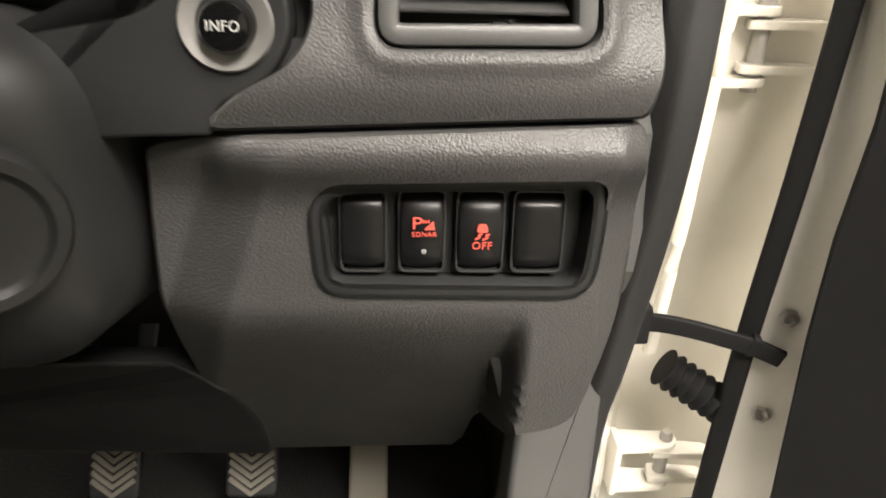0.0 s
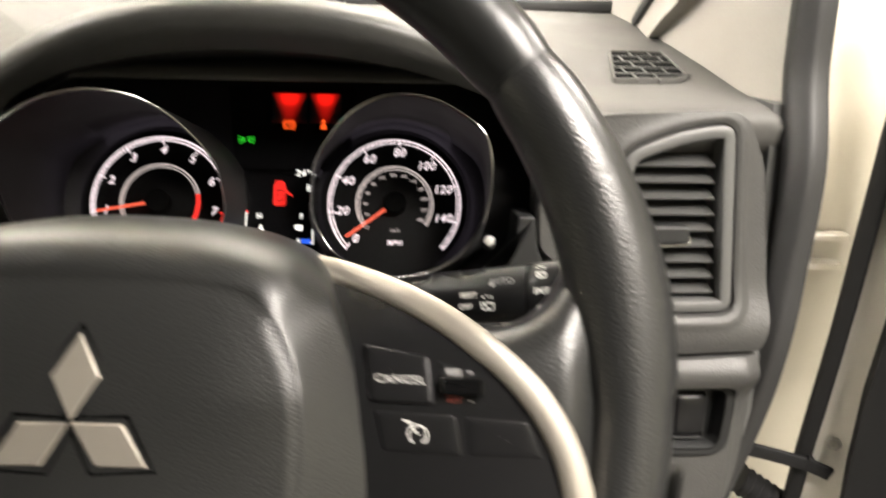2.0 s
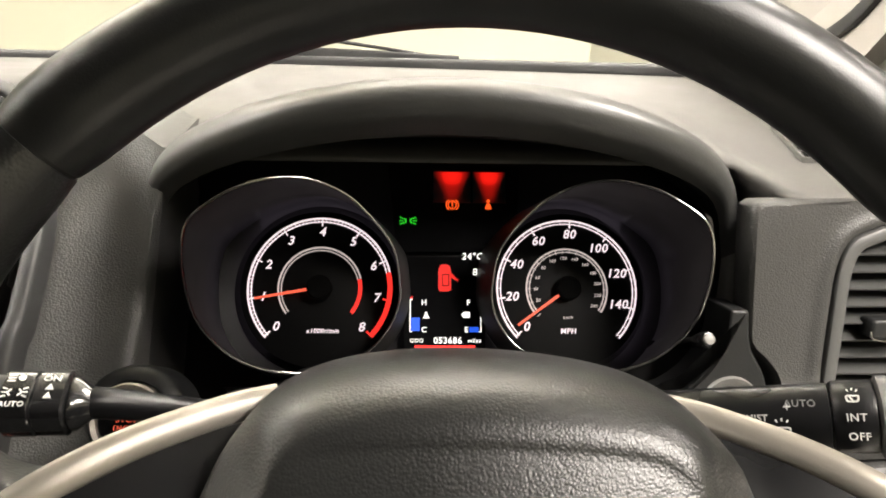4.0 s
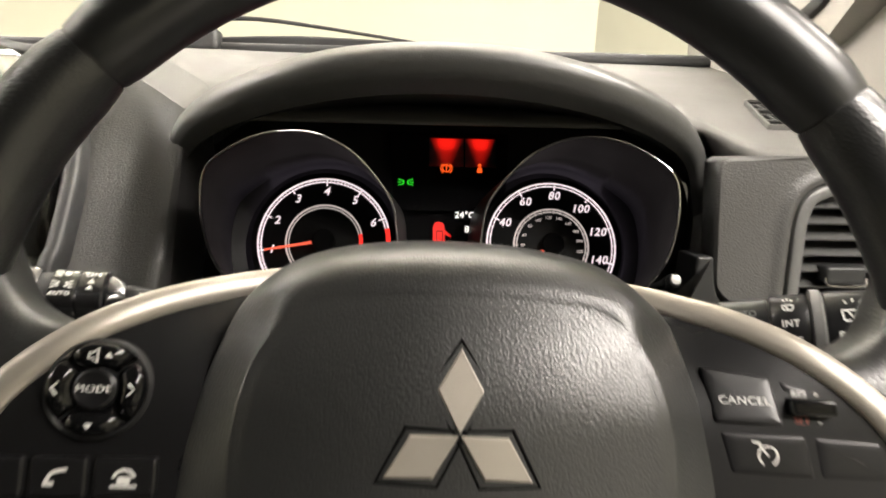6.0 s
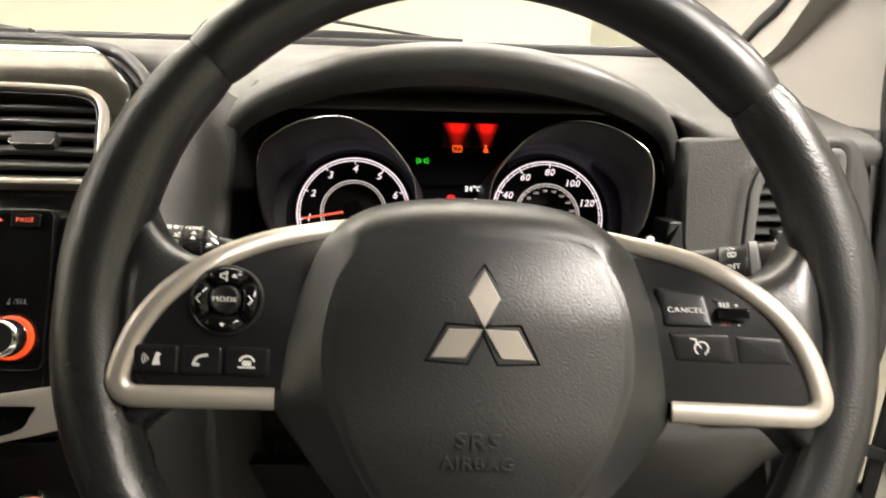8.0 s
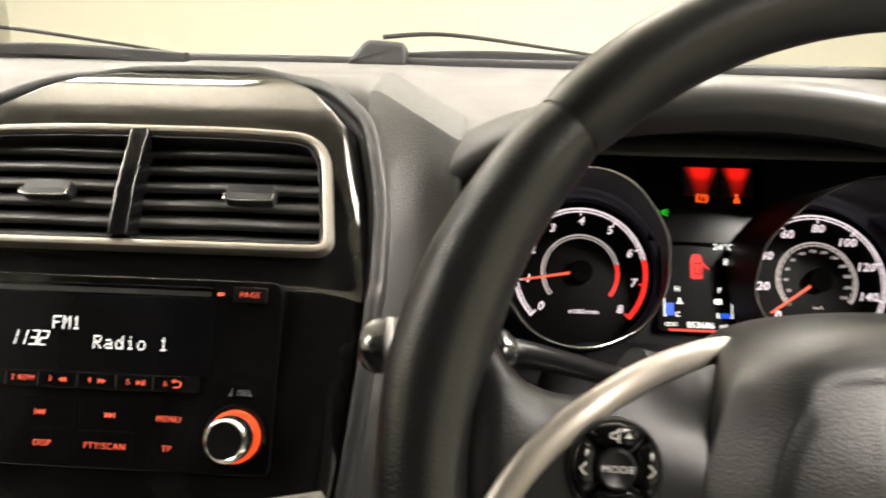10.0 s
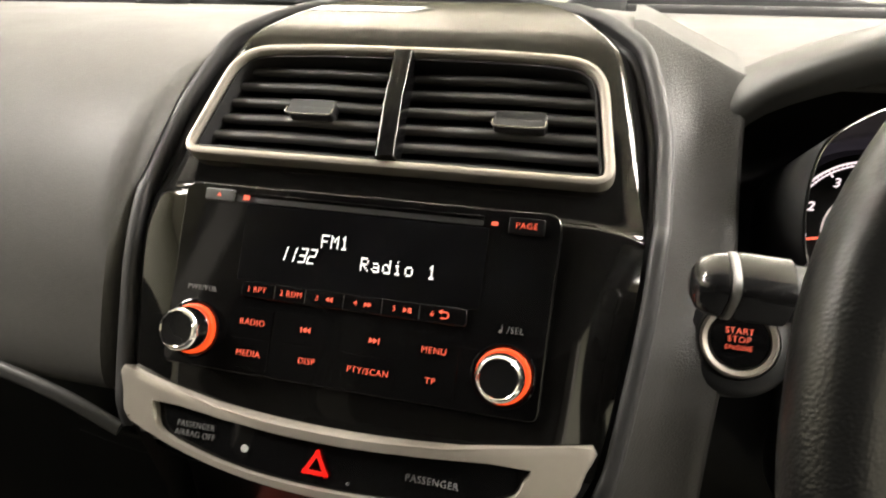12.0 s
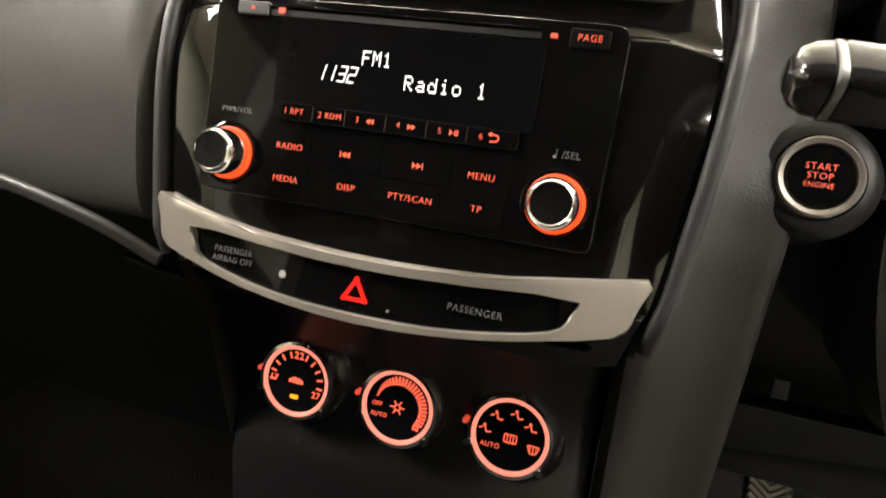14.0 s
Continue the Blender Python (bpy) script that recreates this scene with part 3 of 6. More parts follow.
LOW = rpoly([(-0.150, -0.226), (0.0050, -0.222), (0.0085, -0.150), (0.0150, -0.1150), (0.0440, -0.1080), (0.062, -0.05), (0.066, 0.0), (0.0615, 0.0455), (-0.116, 0.037), (-0.148, 0.031), (-0.150, 0.0)], [0.004, 0.004, 0.004, 0.004, 0.012, 0.03, 0.02, 0.004, 0.002, 0.004, 0.004], 5)


def llift(u, v):
    """Bulge along the top edge, set-back beside the column, tuck-in towards the feet."""
    lip = 0.014 * math.exp(-((v - 0.032) / 0.016) ** 2) * max(0.0, min(1.0, (u + 0.16) / 0.05))
    back = max(-0.55 * max(0.0, -0.0905 + 0.35 * (v - 0.03) - u), -0.016)
    s = max(0.0, min(1.0, (0.0175 + 0.07 * (max(v, -0.115) + 0.11) - u) / 0.010))
    d = max(0.0, -(v + 0.037))
    tuck = -0.92 * (d - 0.012 * (1 - math.exp(-d / 0.012))) * s * s * (3 - 2 * s) - 1.9 * d * d * (1 - s)
    return lip + back + tuck - 0.6 * max(0, u - 0.05)


part("knee_panel", holed(LOW, inset(REC, -0.0015), -0.02, 0.0, 0.002, 200, llift, None, 44), M_DASH, dash, "grained panel below the instruments", 50, RP)
part("switch_recess", holed(inset(REC, -0.0035), inset(REC, 0.004), -0.024, 0.0015, 0.0025, 96), M_DARK, dash, "rounded rim of the switch recess", 50, RP)
part("switch_plate", slab(inset(REC, -0.002), -0.026, -0.014, 0.0), M_DARK, dash, "dark switch plate", 35, RP)
bm = slab(rpoly([(-0.58, -0.236), (-0.1385, -0.236), (-0.128, -0.160), (-0.136, -0.108), (-0.165, -0.097), (-0.58, -0.097)], [0.004, 0.004, 0.03, 0.02, 0.01, 0.01], 6), -0.02, 0.0, 0.003)
for v in bm.verts:
    v.co.z += llift(v.co.x, v.co.y) + 0.002
part("knee_bolster", bm, M_DARK, dash, "smooth dark bolster under the column", 50, RP)
part("column_recess", sweep([(-0.25, 0, 0), (0.24, 0, 0)], [(-0.29, 0.53), (-0.29, 0.38), (-0.42, 0.36), (-0.42, 0.53)]), M_BLACK, dash, "dark opening round the column")
part("side_end", slab(rpoly([(0.020, -0.30), (0.075, -0.30), (0.078, -0.08), (0.030, -0.098)], 0.008), -0.09, -0.060, 0.004), M_MID, dash, "grey kick panel by the door opening", 35, RP)
part("dash_end", sweep([(0.338, 0, 0), (0.352, 0, 0)], [(-0.236, 0.70), (-0.222, 0.62), (-0.206, 0.53), (-0.212, 0.46), (-0.25, 0.38), (-0.45, 0.36), (-0.45, 0.70)]), M_MID, dash, "grey end face of the dashboard", 0)


def rocker(u0, u1, blank, kind):
    t = thing("rocker_switch", RP, "black blank switch cover in the lower dash" if blank else "black push switch with red lit " + kind + " sign", "switch", "switches in the lower dash")
    c, wd = (u0 + u1) / 2, u1 - u0
    part("surround", hoop(rrect(c, -0.0047, wd + 0.0022, 0.0385, 0.004), 0.0012, -0.016, -0.006, 0.0004), M_BLACK, t)
    bm, loops = bmesh.new(), []
    for k in range(-9, 10):
        f = k / 9
        v = -0.0047 + 0.0181 * f
        e = 1 - abs(f) ** 8
        top = -0.0062 + (0.0042 * (1 - f * f) if not blank else 0.0030 * (1 - f ** 4))
        hw = wd / 2 - 0.0030 * max(0, abs(f) - 0.83) / 0.17
        loops.append([(c + hw * q, v, -0.015 + (top + 0.015) * (0.55 + 0.45 * e) * g - 0.0010 * q * q) for q, g in ((-1, 0), (-1, 0.93), (-0.94, 0.985), (-0.8, 1), (-0.4, 1), (0, 1), (0.4, 1), (0.8, 1), (0.94, 0.985), (1, 0.93), (1, 0))])
    skin(bm, loops, False, True, True)
    part("cap", bm, M_BUTTON, t, "glossy black cap")
    return t


rocker(-0.0650, -0.0462, True, "")
s2 = rocker(-0.0394, -0.0206, False, "parking sonar")
rocker(0.0108, 0.0322, True, "")
s3 = rocker(-0.0140, 0.0055, False, "stability control off")
H = 0.0004
words("P", 0.0052, M_SWITCH, s2, -0.0322, 0.0008, H, wide=1.25)
part("sonar_sign", slab([(-0.0292, -0.0018), (-0.0246, -0.0018), (-0.0252, 0.0022)], H, H + 0.0003), M_SWITCH, s2, "", 0)
for i in range(3):
    part("sonar_wave", slab([(-0.0297 - 0.0 + i * 0.0011, 0.0012), (-0.0291 + i * 0.0011, 0.0012), (-0.0291 + i * 0.0011, 0.0025), (-0.0297 + i * 0.0011, 0.0025)], H, H + 0.0003), M_SWITCH, s2, "", 0)
words("SONAR", 0.0021, M_SWITCH, s2, -0.0291, -0.0040, H)
part("pilot_lamp", slab(circle(-0.0291, -0.0128, 0.0012, 12), -0.0030, -0.0024, 0.0003), M_PRINT_D, s2)
words("OFF", 0.0033, M_SWITCH, s3, -0.0040, -0.0090, H)
bm = slab(rpoly([(-0.0062, -0.0028), (-0.0018, -0.0028), (-0.0018, -0.0006), (-0.0026, 0.0010), (-0.0054, 0.0010), (-0.0062, -0.0006)], 0.0005, 2), H, H + 0.0003)
part("skid_sign_car", bm, M_SWITCH, s3, "", 0)
bm = sweep(spline([(-0.0072, -0.0060, H), (-0.0052, -0.0050, H), (-0.0056, -0.0040, H), (-0.0040, -0.0034, H)], 4, False), [(-0.0004, 0), (0.0004, 0), (0.0004, 0.0003), (-0.0004, 0.0003)])
sweep(spline([(-0.0040, -0.0062, H), (-0.0018, -0.0052, H), (-0.0024, -0.0042, H), (-0.0008, -0.0036, H)], 4, False), [(-0.0004, 0), (0.0004, 0), (0.0004, 0.0003), (-0.0004, 0.0003)], bm=bm)
part("skid_sign_track", bm, M_SWITCH, s3, "", 0)

# info button pod
pod = thing("info_button", RP @ Matrix.Translation((-0.1045, 0.079, 0.006)), "round black push button on a dark pod beside the wheel", "button")
part("pod_panel", slab(rpoly([(-0.095, -0.046), (-0.042, -0.043), (-0.0105, -0.0417), (-0.0065, -0.030), (0.0145, -0.0200), (0.0245, 0.0), (0.0200, 0.0200), (0.0090, 0.0357), (0.0065, 0.060), (-0.0045, 0.060), (-0.0060, 0.0375), (-0.0172, 0.0193), (-0.0334, 0.0052), (-0.095, -0.006)], [0.002, 0.002, 0.002, 0.004, 0.012, 0.014, 0.014, 0.010, 0.002, 0.002, 0.010, 0.02, 0.01, 0.002], 5), -0.036, -0.0036, 0.0018), M_DARK, pod, "smooth dark teardrop panel behind the button")
part("bezel", lathe([(0.0182, -0.006), (0.0180, -0.0022), (0.0172, -0.0010), (0.0150, -0.0018), (0.0108, -0.0040), (0.0102, -0.006)], 48, (-0.001, 0.001)), M_SATIN, pod, "dished satin grey ring")
part("cap", lathe([(0.0098, -0.006), (0.0098, 0.0035), (0.0088, 0.0054), (0.005, 0.0062), (0, 0.0064)], 32), M_PIANO, pod, "gloss black cap")
words("INFO", 0.0039, M_PRINT, pod, 0, 0, 0.0066, wide=0.9, bold=-0.00006)

# demister grille on the dash top
gr = thing("demister_grille", Matrix.Translation((0.280, 0.340, 0.7140)) @ Matrix.Rotation(radians(8.7), 4, "X"), "small dark slotted demister grille on the dash top", "air vent", "air vents")
GO = rpoly([(-0.033, -0.047), (0.016, -0.043), (0.029, -0.032), (0.033, 0.040), (-0.013, 0.041)], [0.004, 0.008, 0.012, 0.006, 0.005], 4)
part("frame", hoop(GO, 0.0022, -0.006, 0.0012, 0.0006), M_TOP, gr)
# solid black sheet; the shade of open slots is put into its colour
part("well", slab(inset(GO, 0.001), -0.012, -0.0004), M_CAP_SHADE, gr, "black sheet standing in for the shade in open slots")
left = lambda v: -0.0325 + 0.0205 * (v + 0.047) / 0.088
right = lambda v: 0.031 if v > -0.030 else 0.017 + 0.9 * (v + 0.043)
rows = [-0.0465, -0.0290, -0.0115, 0.0060, 0.0235, 0.0405]
for v in rows[1:-1]:
    part("bar", box(left(v), right(v), v - 0.0007, v + 0.0007, -0.004, 0.0008), M_MID, gr, "", 0)
for i in range(5):
    u = left(rows[i]) + (0.010 if i % 2 else 0.018)
    while u < right((rows[i] + rows[i + 1]) / 2) - 0.006:
        part("cross_bar", box(u, u + 0.0012, rows[i], rows[i + 1], -0.004, 0.0006), M_MID, gr, "", 0)
        u += 0.016

# ---- instrument pod ----
CL = fr(0.003, 0.2899, 0.6114, 28)
mir = lambda p: (-p[0],) + tuple(p[1:])


def arch(half, n=5):
    """A symmetric open curve from half of its points (left foot to crown)."""
    return spline(list(half) + [mir(p) for p in half[-2::-1]], n, False)


hood = thing("instrument_hood", CL, "grained hood arching over the instruments, toned dark for its shade", "instrument hood")
back_in = arch([(-0.168, -0.105, -0.030), (-0.182, -0.075, -0.025), (-0.192, 0.0, -0.010), (-0.196, 0.06, 0.0), (-0.160, 0.095, 0.0), (-0.09, 0.108, 0.0), (0, 0.112, 0.0)])
lip_in = arch([(-0.172, -0.105, -0.020), (-0.186, -0.070, -0.015), (-0.191, 0.0, 0.012), (-0.187, 0.030, 0.030), (-0.164, 0.056, 0.062), (-0.090, 0.0690, 0.098), (0, 0.0765, 0.104)])
lip_mid = arch([(-0.177, -0.105, -0.015), (-0.191, -0.070, -0.008), (-0.195, 0.0, 0.019), (-0.191, 0.033, 0.038), (-0.167, 0.061, 0.074), (-0.091, 0.0755, 0.116), (0, 0.0820, 0.125)])
lip_out = arch([(-0.186, -0.105, -0.015), (-0.200, -0.070, -0.008), (-0.203, 0.0, 0.019), (-0.198, 0.038, 0.038), (-0.170, 0.073, 0.075), (-0.091, 0.0895, 0.118), (0, 0.0965, 0.128)])
top_1 = arch([(-0.190, -0.105, -0.020), (-0.204, -0.070, -0.014), (-0.207, 0.0, 0.010), (-0.202, 0.050, 0.026), (-0.172, 0.092, 0.050), (-0.090, 0.108, 0.085), (0, 0.115, 0.092)])
back_o = arch([(-0.206, -0.105, -0.030), (-0.212, -0.070, -0.030), (-0.214, 0.0, -0.010), (-0.212, 0.066, -0.010), (-0.180, 0.118, -0.025), (-0.09, 0.145, -0.05), (0, 0.152, -0.05)])
skin_loops = [back_in, lip_in, lip_mid, lip_out, top_1, back_o]
fine = [list(r) for r in zip(*[spline(list(q), 6, False) for q in zip(*skin_loops[1:])])]
part("shell", skin(bmesh.new(), [r[13:48] for r in fine], False, False, False), M_HOOD, hood, "soft grained hood shell", 80)
for first, last in ((0, 14), (47, 61)):
    part("leg", skin(bmesh.new(), [r[first:last] for r in fine], False, False, False), M_SATIN, hood, "satin grey foot of the hood", 80)
part("tunnel", skin(bmesh.new(), [back_in, lip_in], False, False, False), M_DARK, hood, "dark inner side", 60)

cl = thing("instrument_cluster", CL, "lit instrument cluster with two round dials and centre display", "instrument cluster")
part("back_plate", slab(rpoly([(-0.198, -0.085), (0.198, -0.085), (0.2, 0.06), (0.14, 0.11), (-0.14, 0.11), (-0.2, 0.06)], 0.02), -0.02, -0.008), M_PLATE, cl, "dark back plate")
part("lower_shroud", skin(bmesh.new(), [[(-0.10, -0.100, 0.040), (0.10, -0.100, 0.040)], [(-0.115, -0.086, 0.030), (0.115, -0.086, 0.030)], [(-0.14, -0.070, 0.015), (0.14, -0.070, 0.015)], [(-0.15, -0.066, -0.006), (0.15, -0.066, -0.006)]], False, False, False), M_BLACK, cl, "black lower lip")


def funnel(sx):
    """One dial's bright-edged funnel; sx mirrors it."""
    f = [(-0.0300, 0.0005), (-0.0345, 0.0216), (-0.0548, 0.0430), (-0.0735, 0.0515), (-0.0930, 0.0524), (-0.1135, 0.0463), (-0.1305, 0.0360), (-0.1436, 0.0235), (-0.1478, 0.0055), (-0.1465, -0.016), (-0.1408, -0.0322), (-0.1265, -0.0478), (-0.105, -0.0560), (-0.078, -0.0555), (-0.050, -0.0428), (-0.037, -0.0285), (-0.0305, -0.014)]
    hgt = lambda u, v: 0.025 + 0.5 * abs(u) + 0.5 * v
    P = spline([(u, v, hgt(u, v)) for u, v in f], 4)
    P = [(sx * -u, v, h) for u, v, h in P]
    c = -0.0855 * -sx
    part("bezel", sweep(P, rrect(0, 0, 0.0013, 0.0013, 0.0004, 2), True), M_BEZEL, cl, "thin dark chrome bezel")
    inner = [(c + (u - c) * 0.985, v * 0.985, h - 0.001) for u, v, h in P]
    base = [(c + 0.060 * (u - c) / math.hypot(u - c, v), 0.060 * v / math.hypot(u - c, v) + 0.001, -0.0045) for u, v, h in P]
    far = [(c + (u - c) * 1.12, v * 1.16 + 0.004, 0.0) for u, v, h in P]
    mid = [tuple(Vector(p).lerp(Vector(q), 0.5) + Vector((0, 0, -0.008))) for p, q in zip(inner, far)]
    part("funnel", skin(bmesh.new(), [inner, mid, far, base], True, False, False), M_PLATE, cl, "dark funnel wall", 60)
    outer = [(c + (u - c) * 1.015, v * 1.015, h - 0.001) for u, v, h in P]
    part("funnel_back", skin(bmesh.new(), [outer, [(c + (u - c) * 1.13, v * 1.17 + 0.004, -0.004) for u, v, h in P]], True, False, False), M_BLACK, cl, "", 60)


def dial(c, a0, a1, span, step, minor, nums, needle, inner_red, fmt):
    d = part("dial_plate", lathe([(0.050, 0.0006), (0.0545, 0.0008), (0.0545, 0.0018), (0.0538, 0.0022), (0.0, 0.0022)], 64, (c, 0.001)), M_DIAL, cl, "black dial plate")
    cy, h = 0.001, 0.0024
    # hidden glowing ring under the rim, added to cast the dial's halo
    part("edge_light", arc_band(c, cy, 0.0530, 0.0538, a0 + 8, a1 - 8, -0.0040, 0.0002), M_HALO, d, "hidden glowing ring added for the halo round the dial", 0)
    val = lambda v: a0 + (a1 - a0) * v / span
    e = val(6.3) if inner_red else a1
    for r0, r1 in ((0.0487, 0.0500), (0.0466, 0.0474)):
        part("scale_ring", arc_band(c, cy, r0, r1, a0 + 1.5, e, h, h + 0.0004), M_WHITE, d, "lit white scale ring", 0)
    bm, n = bmesh.new(), int(round(span / minor))
    for i in range(n + 1):
        v = i * minor
        if inner_red and v > 6.3:
            break
        big = abs(v / step - round(v / step)) < 1e-6
        tick(c, cy, 0.0440 if big else 0.0462, 0.0500, val(v), 0.0011 if big else 0.0005, h, h + 0.0005, bm)
    tagged(part("scale_marking", bm, M_WHITE, d, "", 0), kind="stuff")
    if inner_red:
        bm = arc_band(c, cy, 0.0466, 0.0500, val(6.3), a1, h, h + 0.0005)
        tick(c, cy, 0.0440, 0.0500, val(7), 0.0011, h, h + 0.0006, bm)
        tick(c, cy, 0.0440, 0.0500, val(8) + 0.6, 0.0014, h, h + 0.0006, bm)
        part("red_zone", bm, M_RED, d, "lit red zone", 0)
        part("red_zone_inner", arc_band(c, cy, 0.0264, 0.0290, val(6.3), -38, h, h + 0.0005), M_RED, d, "", 0)
    part("inner_ring", arc_band(c, cy, 0.0280, 0.0292, 218, val(6.3) if inner_red else -35, h, h + 0.0004), M_WHITE_D, d, "", 0)
    part("inner_ring", arc_band(c, cy, 0.0262, 0.0269, 218, val(6.3) if inner_red else -35, h, h + 0.0004), M_WHITE_D, d, "", 0)
    for v in nums:
        a = radians(val(v))
        r = 0.0395 if v < 100 else 0.0375
        words(str(v), 0.0060, M_WHITE, d, c + r * math.cos(a), cy + r * math.sin(a), h, "numeral", 0.22, bold=0.00015, deep=0.0003)
    a = radians(needle)
    co, si = math.cos(a), math.sin(a)
    P = [(c + r * co, cy + r * si, 0.0075) for r in (0.004, 0.012, 0.044)]
    part("needle", sweep(P, rrect(0, 0, 0.0021, 0.0012, 0.0004, 2), scale=lambda s: 1.15 - 0.4 * s), M_ORANGE, d, "lit orange needle")
    part("needle_cap", lathe([(0.0085, 0.002), (0.0085, 0.0095), (0.0075, 0.0105), (0, 0.0105)], 32, (c, cy)), M_CAP_SHADE, d, "black needle cap")
    return d


funnel(1)
funnel(-1)
tach = dial(-0.0855, 222, -43, 8, 1, 0.1, range(0, 9), 190, True, "")
words("x1000r/min", 0.0030, M_WHITE, tach, -0.0830, -0.0285, 0.0026, "caption", 0.2, bold=0.00008)
speedo = dial(0.0870, 222, -44, 156, 20, 5, range(0, 141, 20), 215.5, False, "")
words("MPH", 0.0036, M_WHITE, speedo, 0.0870, -0.0285, 0.0026, "caption", 0.15, bold=0.0001)
words("km/h", 0.0022, M_WHITE_D, speedo, 0.0870, -0.0190, 0.0026, "caption", 0.15)
bm = bmesh.new()
for v in range(0, 241, 10):
    tick(0.0870, 0.001, 0.0255, 0.0285, 222 - (v / 1.609) * 266 / 156, 0.0004, 0.0024, 0.0029, bm)
tagged(part("inner_marking", bm, M_WHITE_D, speedo, "", 0), kind="stuff")
for v in range(20, 241, 20):
    a = radians(222 - (v / 1.609) * 266 / 156)
    words(str(v), 0.0021, M_WHITE_D, speedo, 0.0870 + 0.0222 * math.cos(a), 0.001 + 0.0222 * math.sin(a), 0.0025, "small_numeral", 0.2, bold=0.00005)

# centre display
disp = part("centre_display", slab(rpoly([(-0.027, -0.040), (0.029, -0.040), (0.029, 0.024), (-0.027, 0.024)], 0.002), -0.008, 0.0), M_LCD, cl, "dark colour display")
h = 0.0005
bm = slab(rpoly([(-0.0035, -0.0005), (0.0055, -0.0005), (0.0055, 0.0145), (0.0040, 0.0185), (-0.0020, 0.0185), (-0.0035, 0.0145)], 0.002, 3), h, h + 0.0003)
slab([(0.0055, 0.0090), (0.0105, 0.0065), (0.0105, 0.0075), (0.0055, 0.0125)], h, h + 0.0003, 0, bm)
part("door_open_sign", bm, M_RED_D, disp, "red lit open door sign", 0)
bm = bmesh.new()
for a, b, c, d in ((-0.0010, 0.0030, 0.0040, 0.0036), (-0.0010, 0.0110, 0.0040, 0.0116), (-0.0010, 0.0030, -0.0005, 0.0116), (0.0035, 0.0030, 0.0040, 0.0116)):
    slab([(a, b), (c, b), (c, d), (a, d)], h + 0.0003, h + 0.0005, 0, bm)
part("door_sign_windows", bm, M_LCD, disp, "", 0)
words("24\u00b0C", 0.0046, M_SCREEN, disp, 0.0205, 0.0240, h + 0.0012, "temperature", 0.1, bold=0.0001)
words("8", 0.0050, M_SCREEN, disp, 0.0225, 0.0130, h, "seat_sign")
for quad in (((-0.0235, -0.0228, -0.0290, -0.0060), (-0.0235, -0.0215, -0.0067, -0.0060), (-0.0235, -0.0215, -0.0290, -0.0283)), ((0.0258, 0.0265, -0.0290, -0.0060), (0.0245, 0.0265, -0.0067, -0.0060), (0.0245, 0.0265, -0.0290, -0.0283))):
    bm = bmesh.new()
    for x0, x1, y0, y1 in quad:
        slab([(x0, y0), (x1, y0), (x1, y1), (x0, y1)], h, h + 0.0003, 0, bm)
    part("gauge_frame", bm, M_SCREEN, disp, "", 0)
part("gauge_bar", slab([(-0.0225, -0.0282), (-0.0165, -0.0282), (-0.0165, -0.0190), (-0.0225, -0.0190)], h, h + 0.0003), M_BLUE, disp, "blue lit bar", 0)
part("gauge_bar", slab([(0.0180, -0.0290), (0.0245, -0.0290), (0.0245, -0.0255), (0.0180, -0.0255)], h, h + 0.0003), M_BLUE, disp, "blue lit bar", 0)
part("hot_mark", slab([(-0.0245, -0.0058), (-0.0215, -0.0058), (-0.0215, -0.0045), (-0.0245, -0.0045)], h, h + 0.0003), M_RED, disp, "", 0)
for tx, u, v in (("H", -0.0135, -0.0085), ("C", -0.0135, -0.0275), ("F", 0.0175, -0.0085), ("E", 0.0160, -0.0275)):
    words(tx, 0.0036, M_SCREEN, disp, u, v, h, "gauge_letter", bold=0.0001)
bm = slab(rpoly([(-0.0145, -0.0195), (-0.0095, -0.0195), (-0.0110, -0.0175), (-0.0115, -0.0150), (-0.0128, -0.0150), (-0.0130, -0.0175)], 0.0005, 2), h, h + 0.0003)
part("gauge_sign", bm, M_SCREEN, disp, "", 0)
bm = slab(rpoly([(0.0140, -0.0190), (0.0185, -0.0190), (0.0185, -0.0150), (0.0140, -0.0150), (0.0125, -0.0170)], 0.0005, 2), h, h + 0.0003)
part("gauge_sign", bm, M_SCREEN, disp, "", 0)
words("ODO", 0.0026, M_SCREEN, disp, -0.0185, -0.0350, h, "odometer", bold=0.00005)
words("053686", 0.0042, M_SCREEN, disp, 0.0030, -0.0350, h, "odometer", bold=0.0001)
words("miles", 0.0028, M_SCREEN, disp, 0.0215, -0.0350, h, "odometer", bold=0.00005)

part("warning_bar", slab([(-0.0200, -0.0398), (0.0220, -0.0398), (0.0220, -0.0382), (-0.0200, -0.0382)], h, h + 0.0003), M_RED, disp, "red lit bar at the foot of the display", 0)

# warning signs above the display, with their red reflection painted above them
part("lamp_strip", slab(rpoly([(-0.033, 0.028), (0.052, 0.028), (0.056, 0.092), (-0.04, 0.092)], 0.003), -0.008, -0.0015), M_LCD, cl, "dark glossy warning lamp strip")
# glowing panels stand in for the red reflection over the signs
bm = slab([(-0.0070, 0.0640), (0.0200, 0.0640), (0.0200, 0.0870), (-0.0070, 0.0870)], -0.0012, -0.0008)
part("red_lamp_window", bm, M_REFLECTION, cl, "glowing patch standing in for the signs' red reflection", 0)
part("red_lamp_window", slab([(0.0215, 0.0640), (0.0455, 0.0640), (0.0455, 0.0870), (0.0215, 0.0870)], -0.0012, -0.0008), M_REFLECTION, cl, "glowing patch standing in for the signs' red reflection", 0)
bm = arc_band(0.0066, 0.0620, 0.0026, 0.0033, 0, 360, 0, 0.0004)
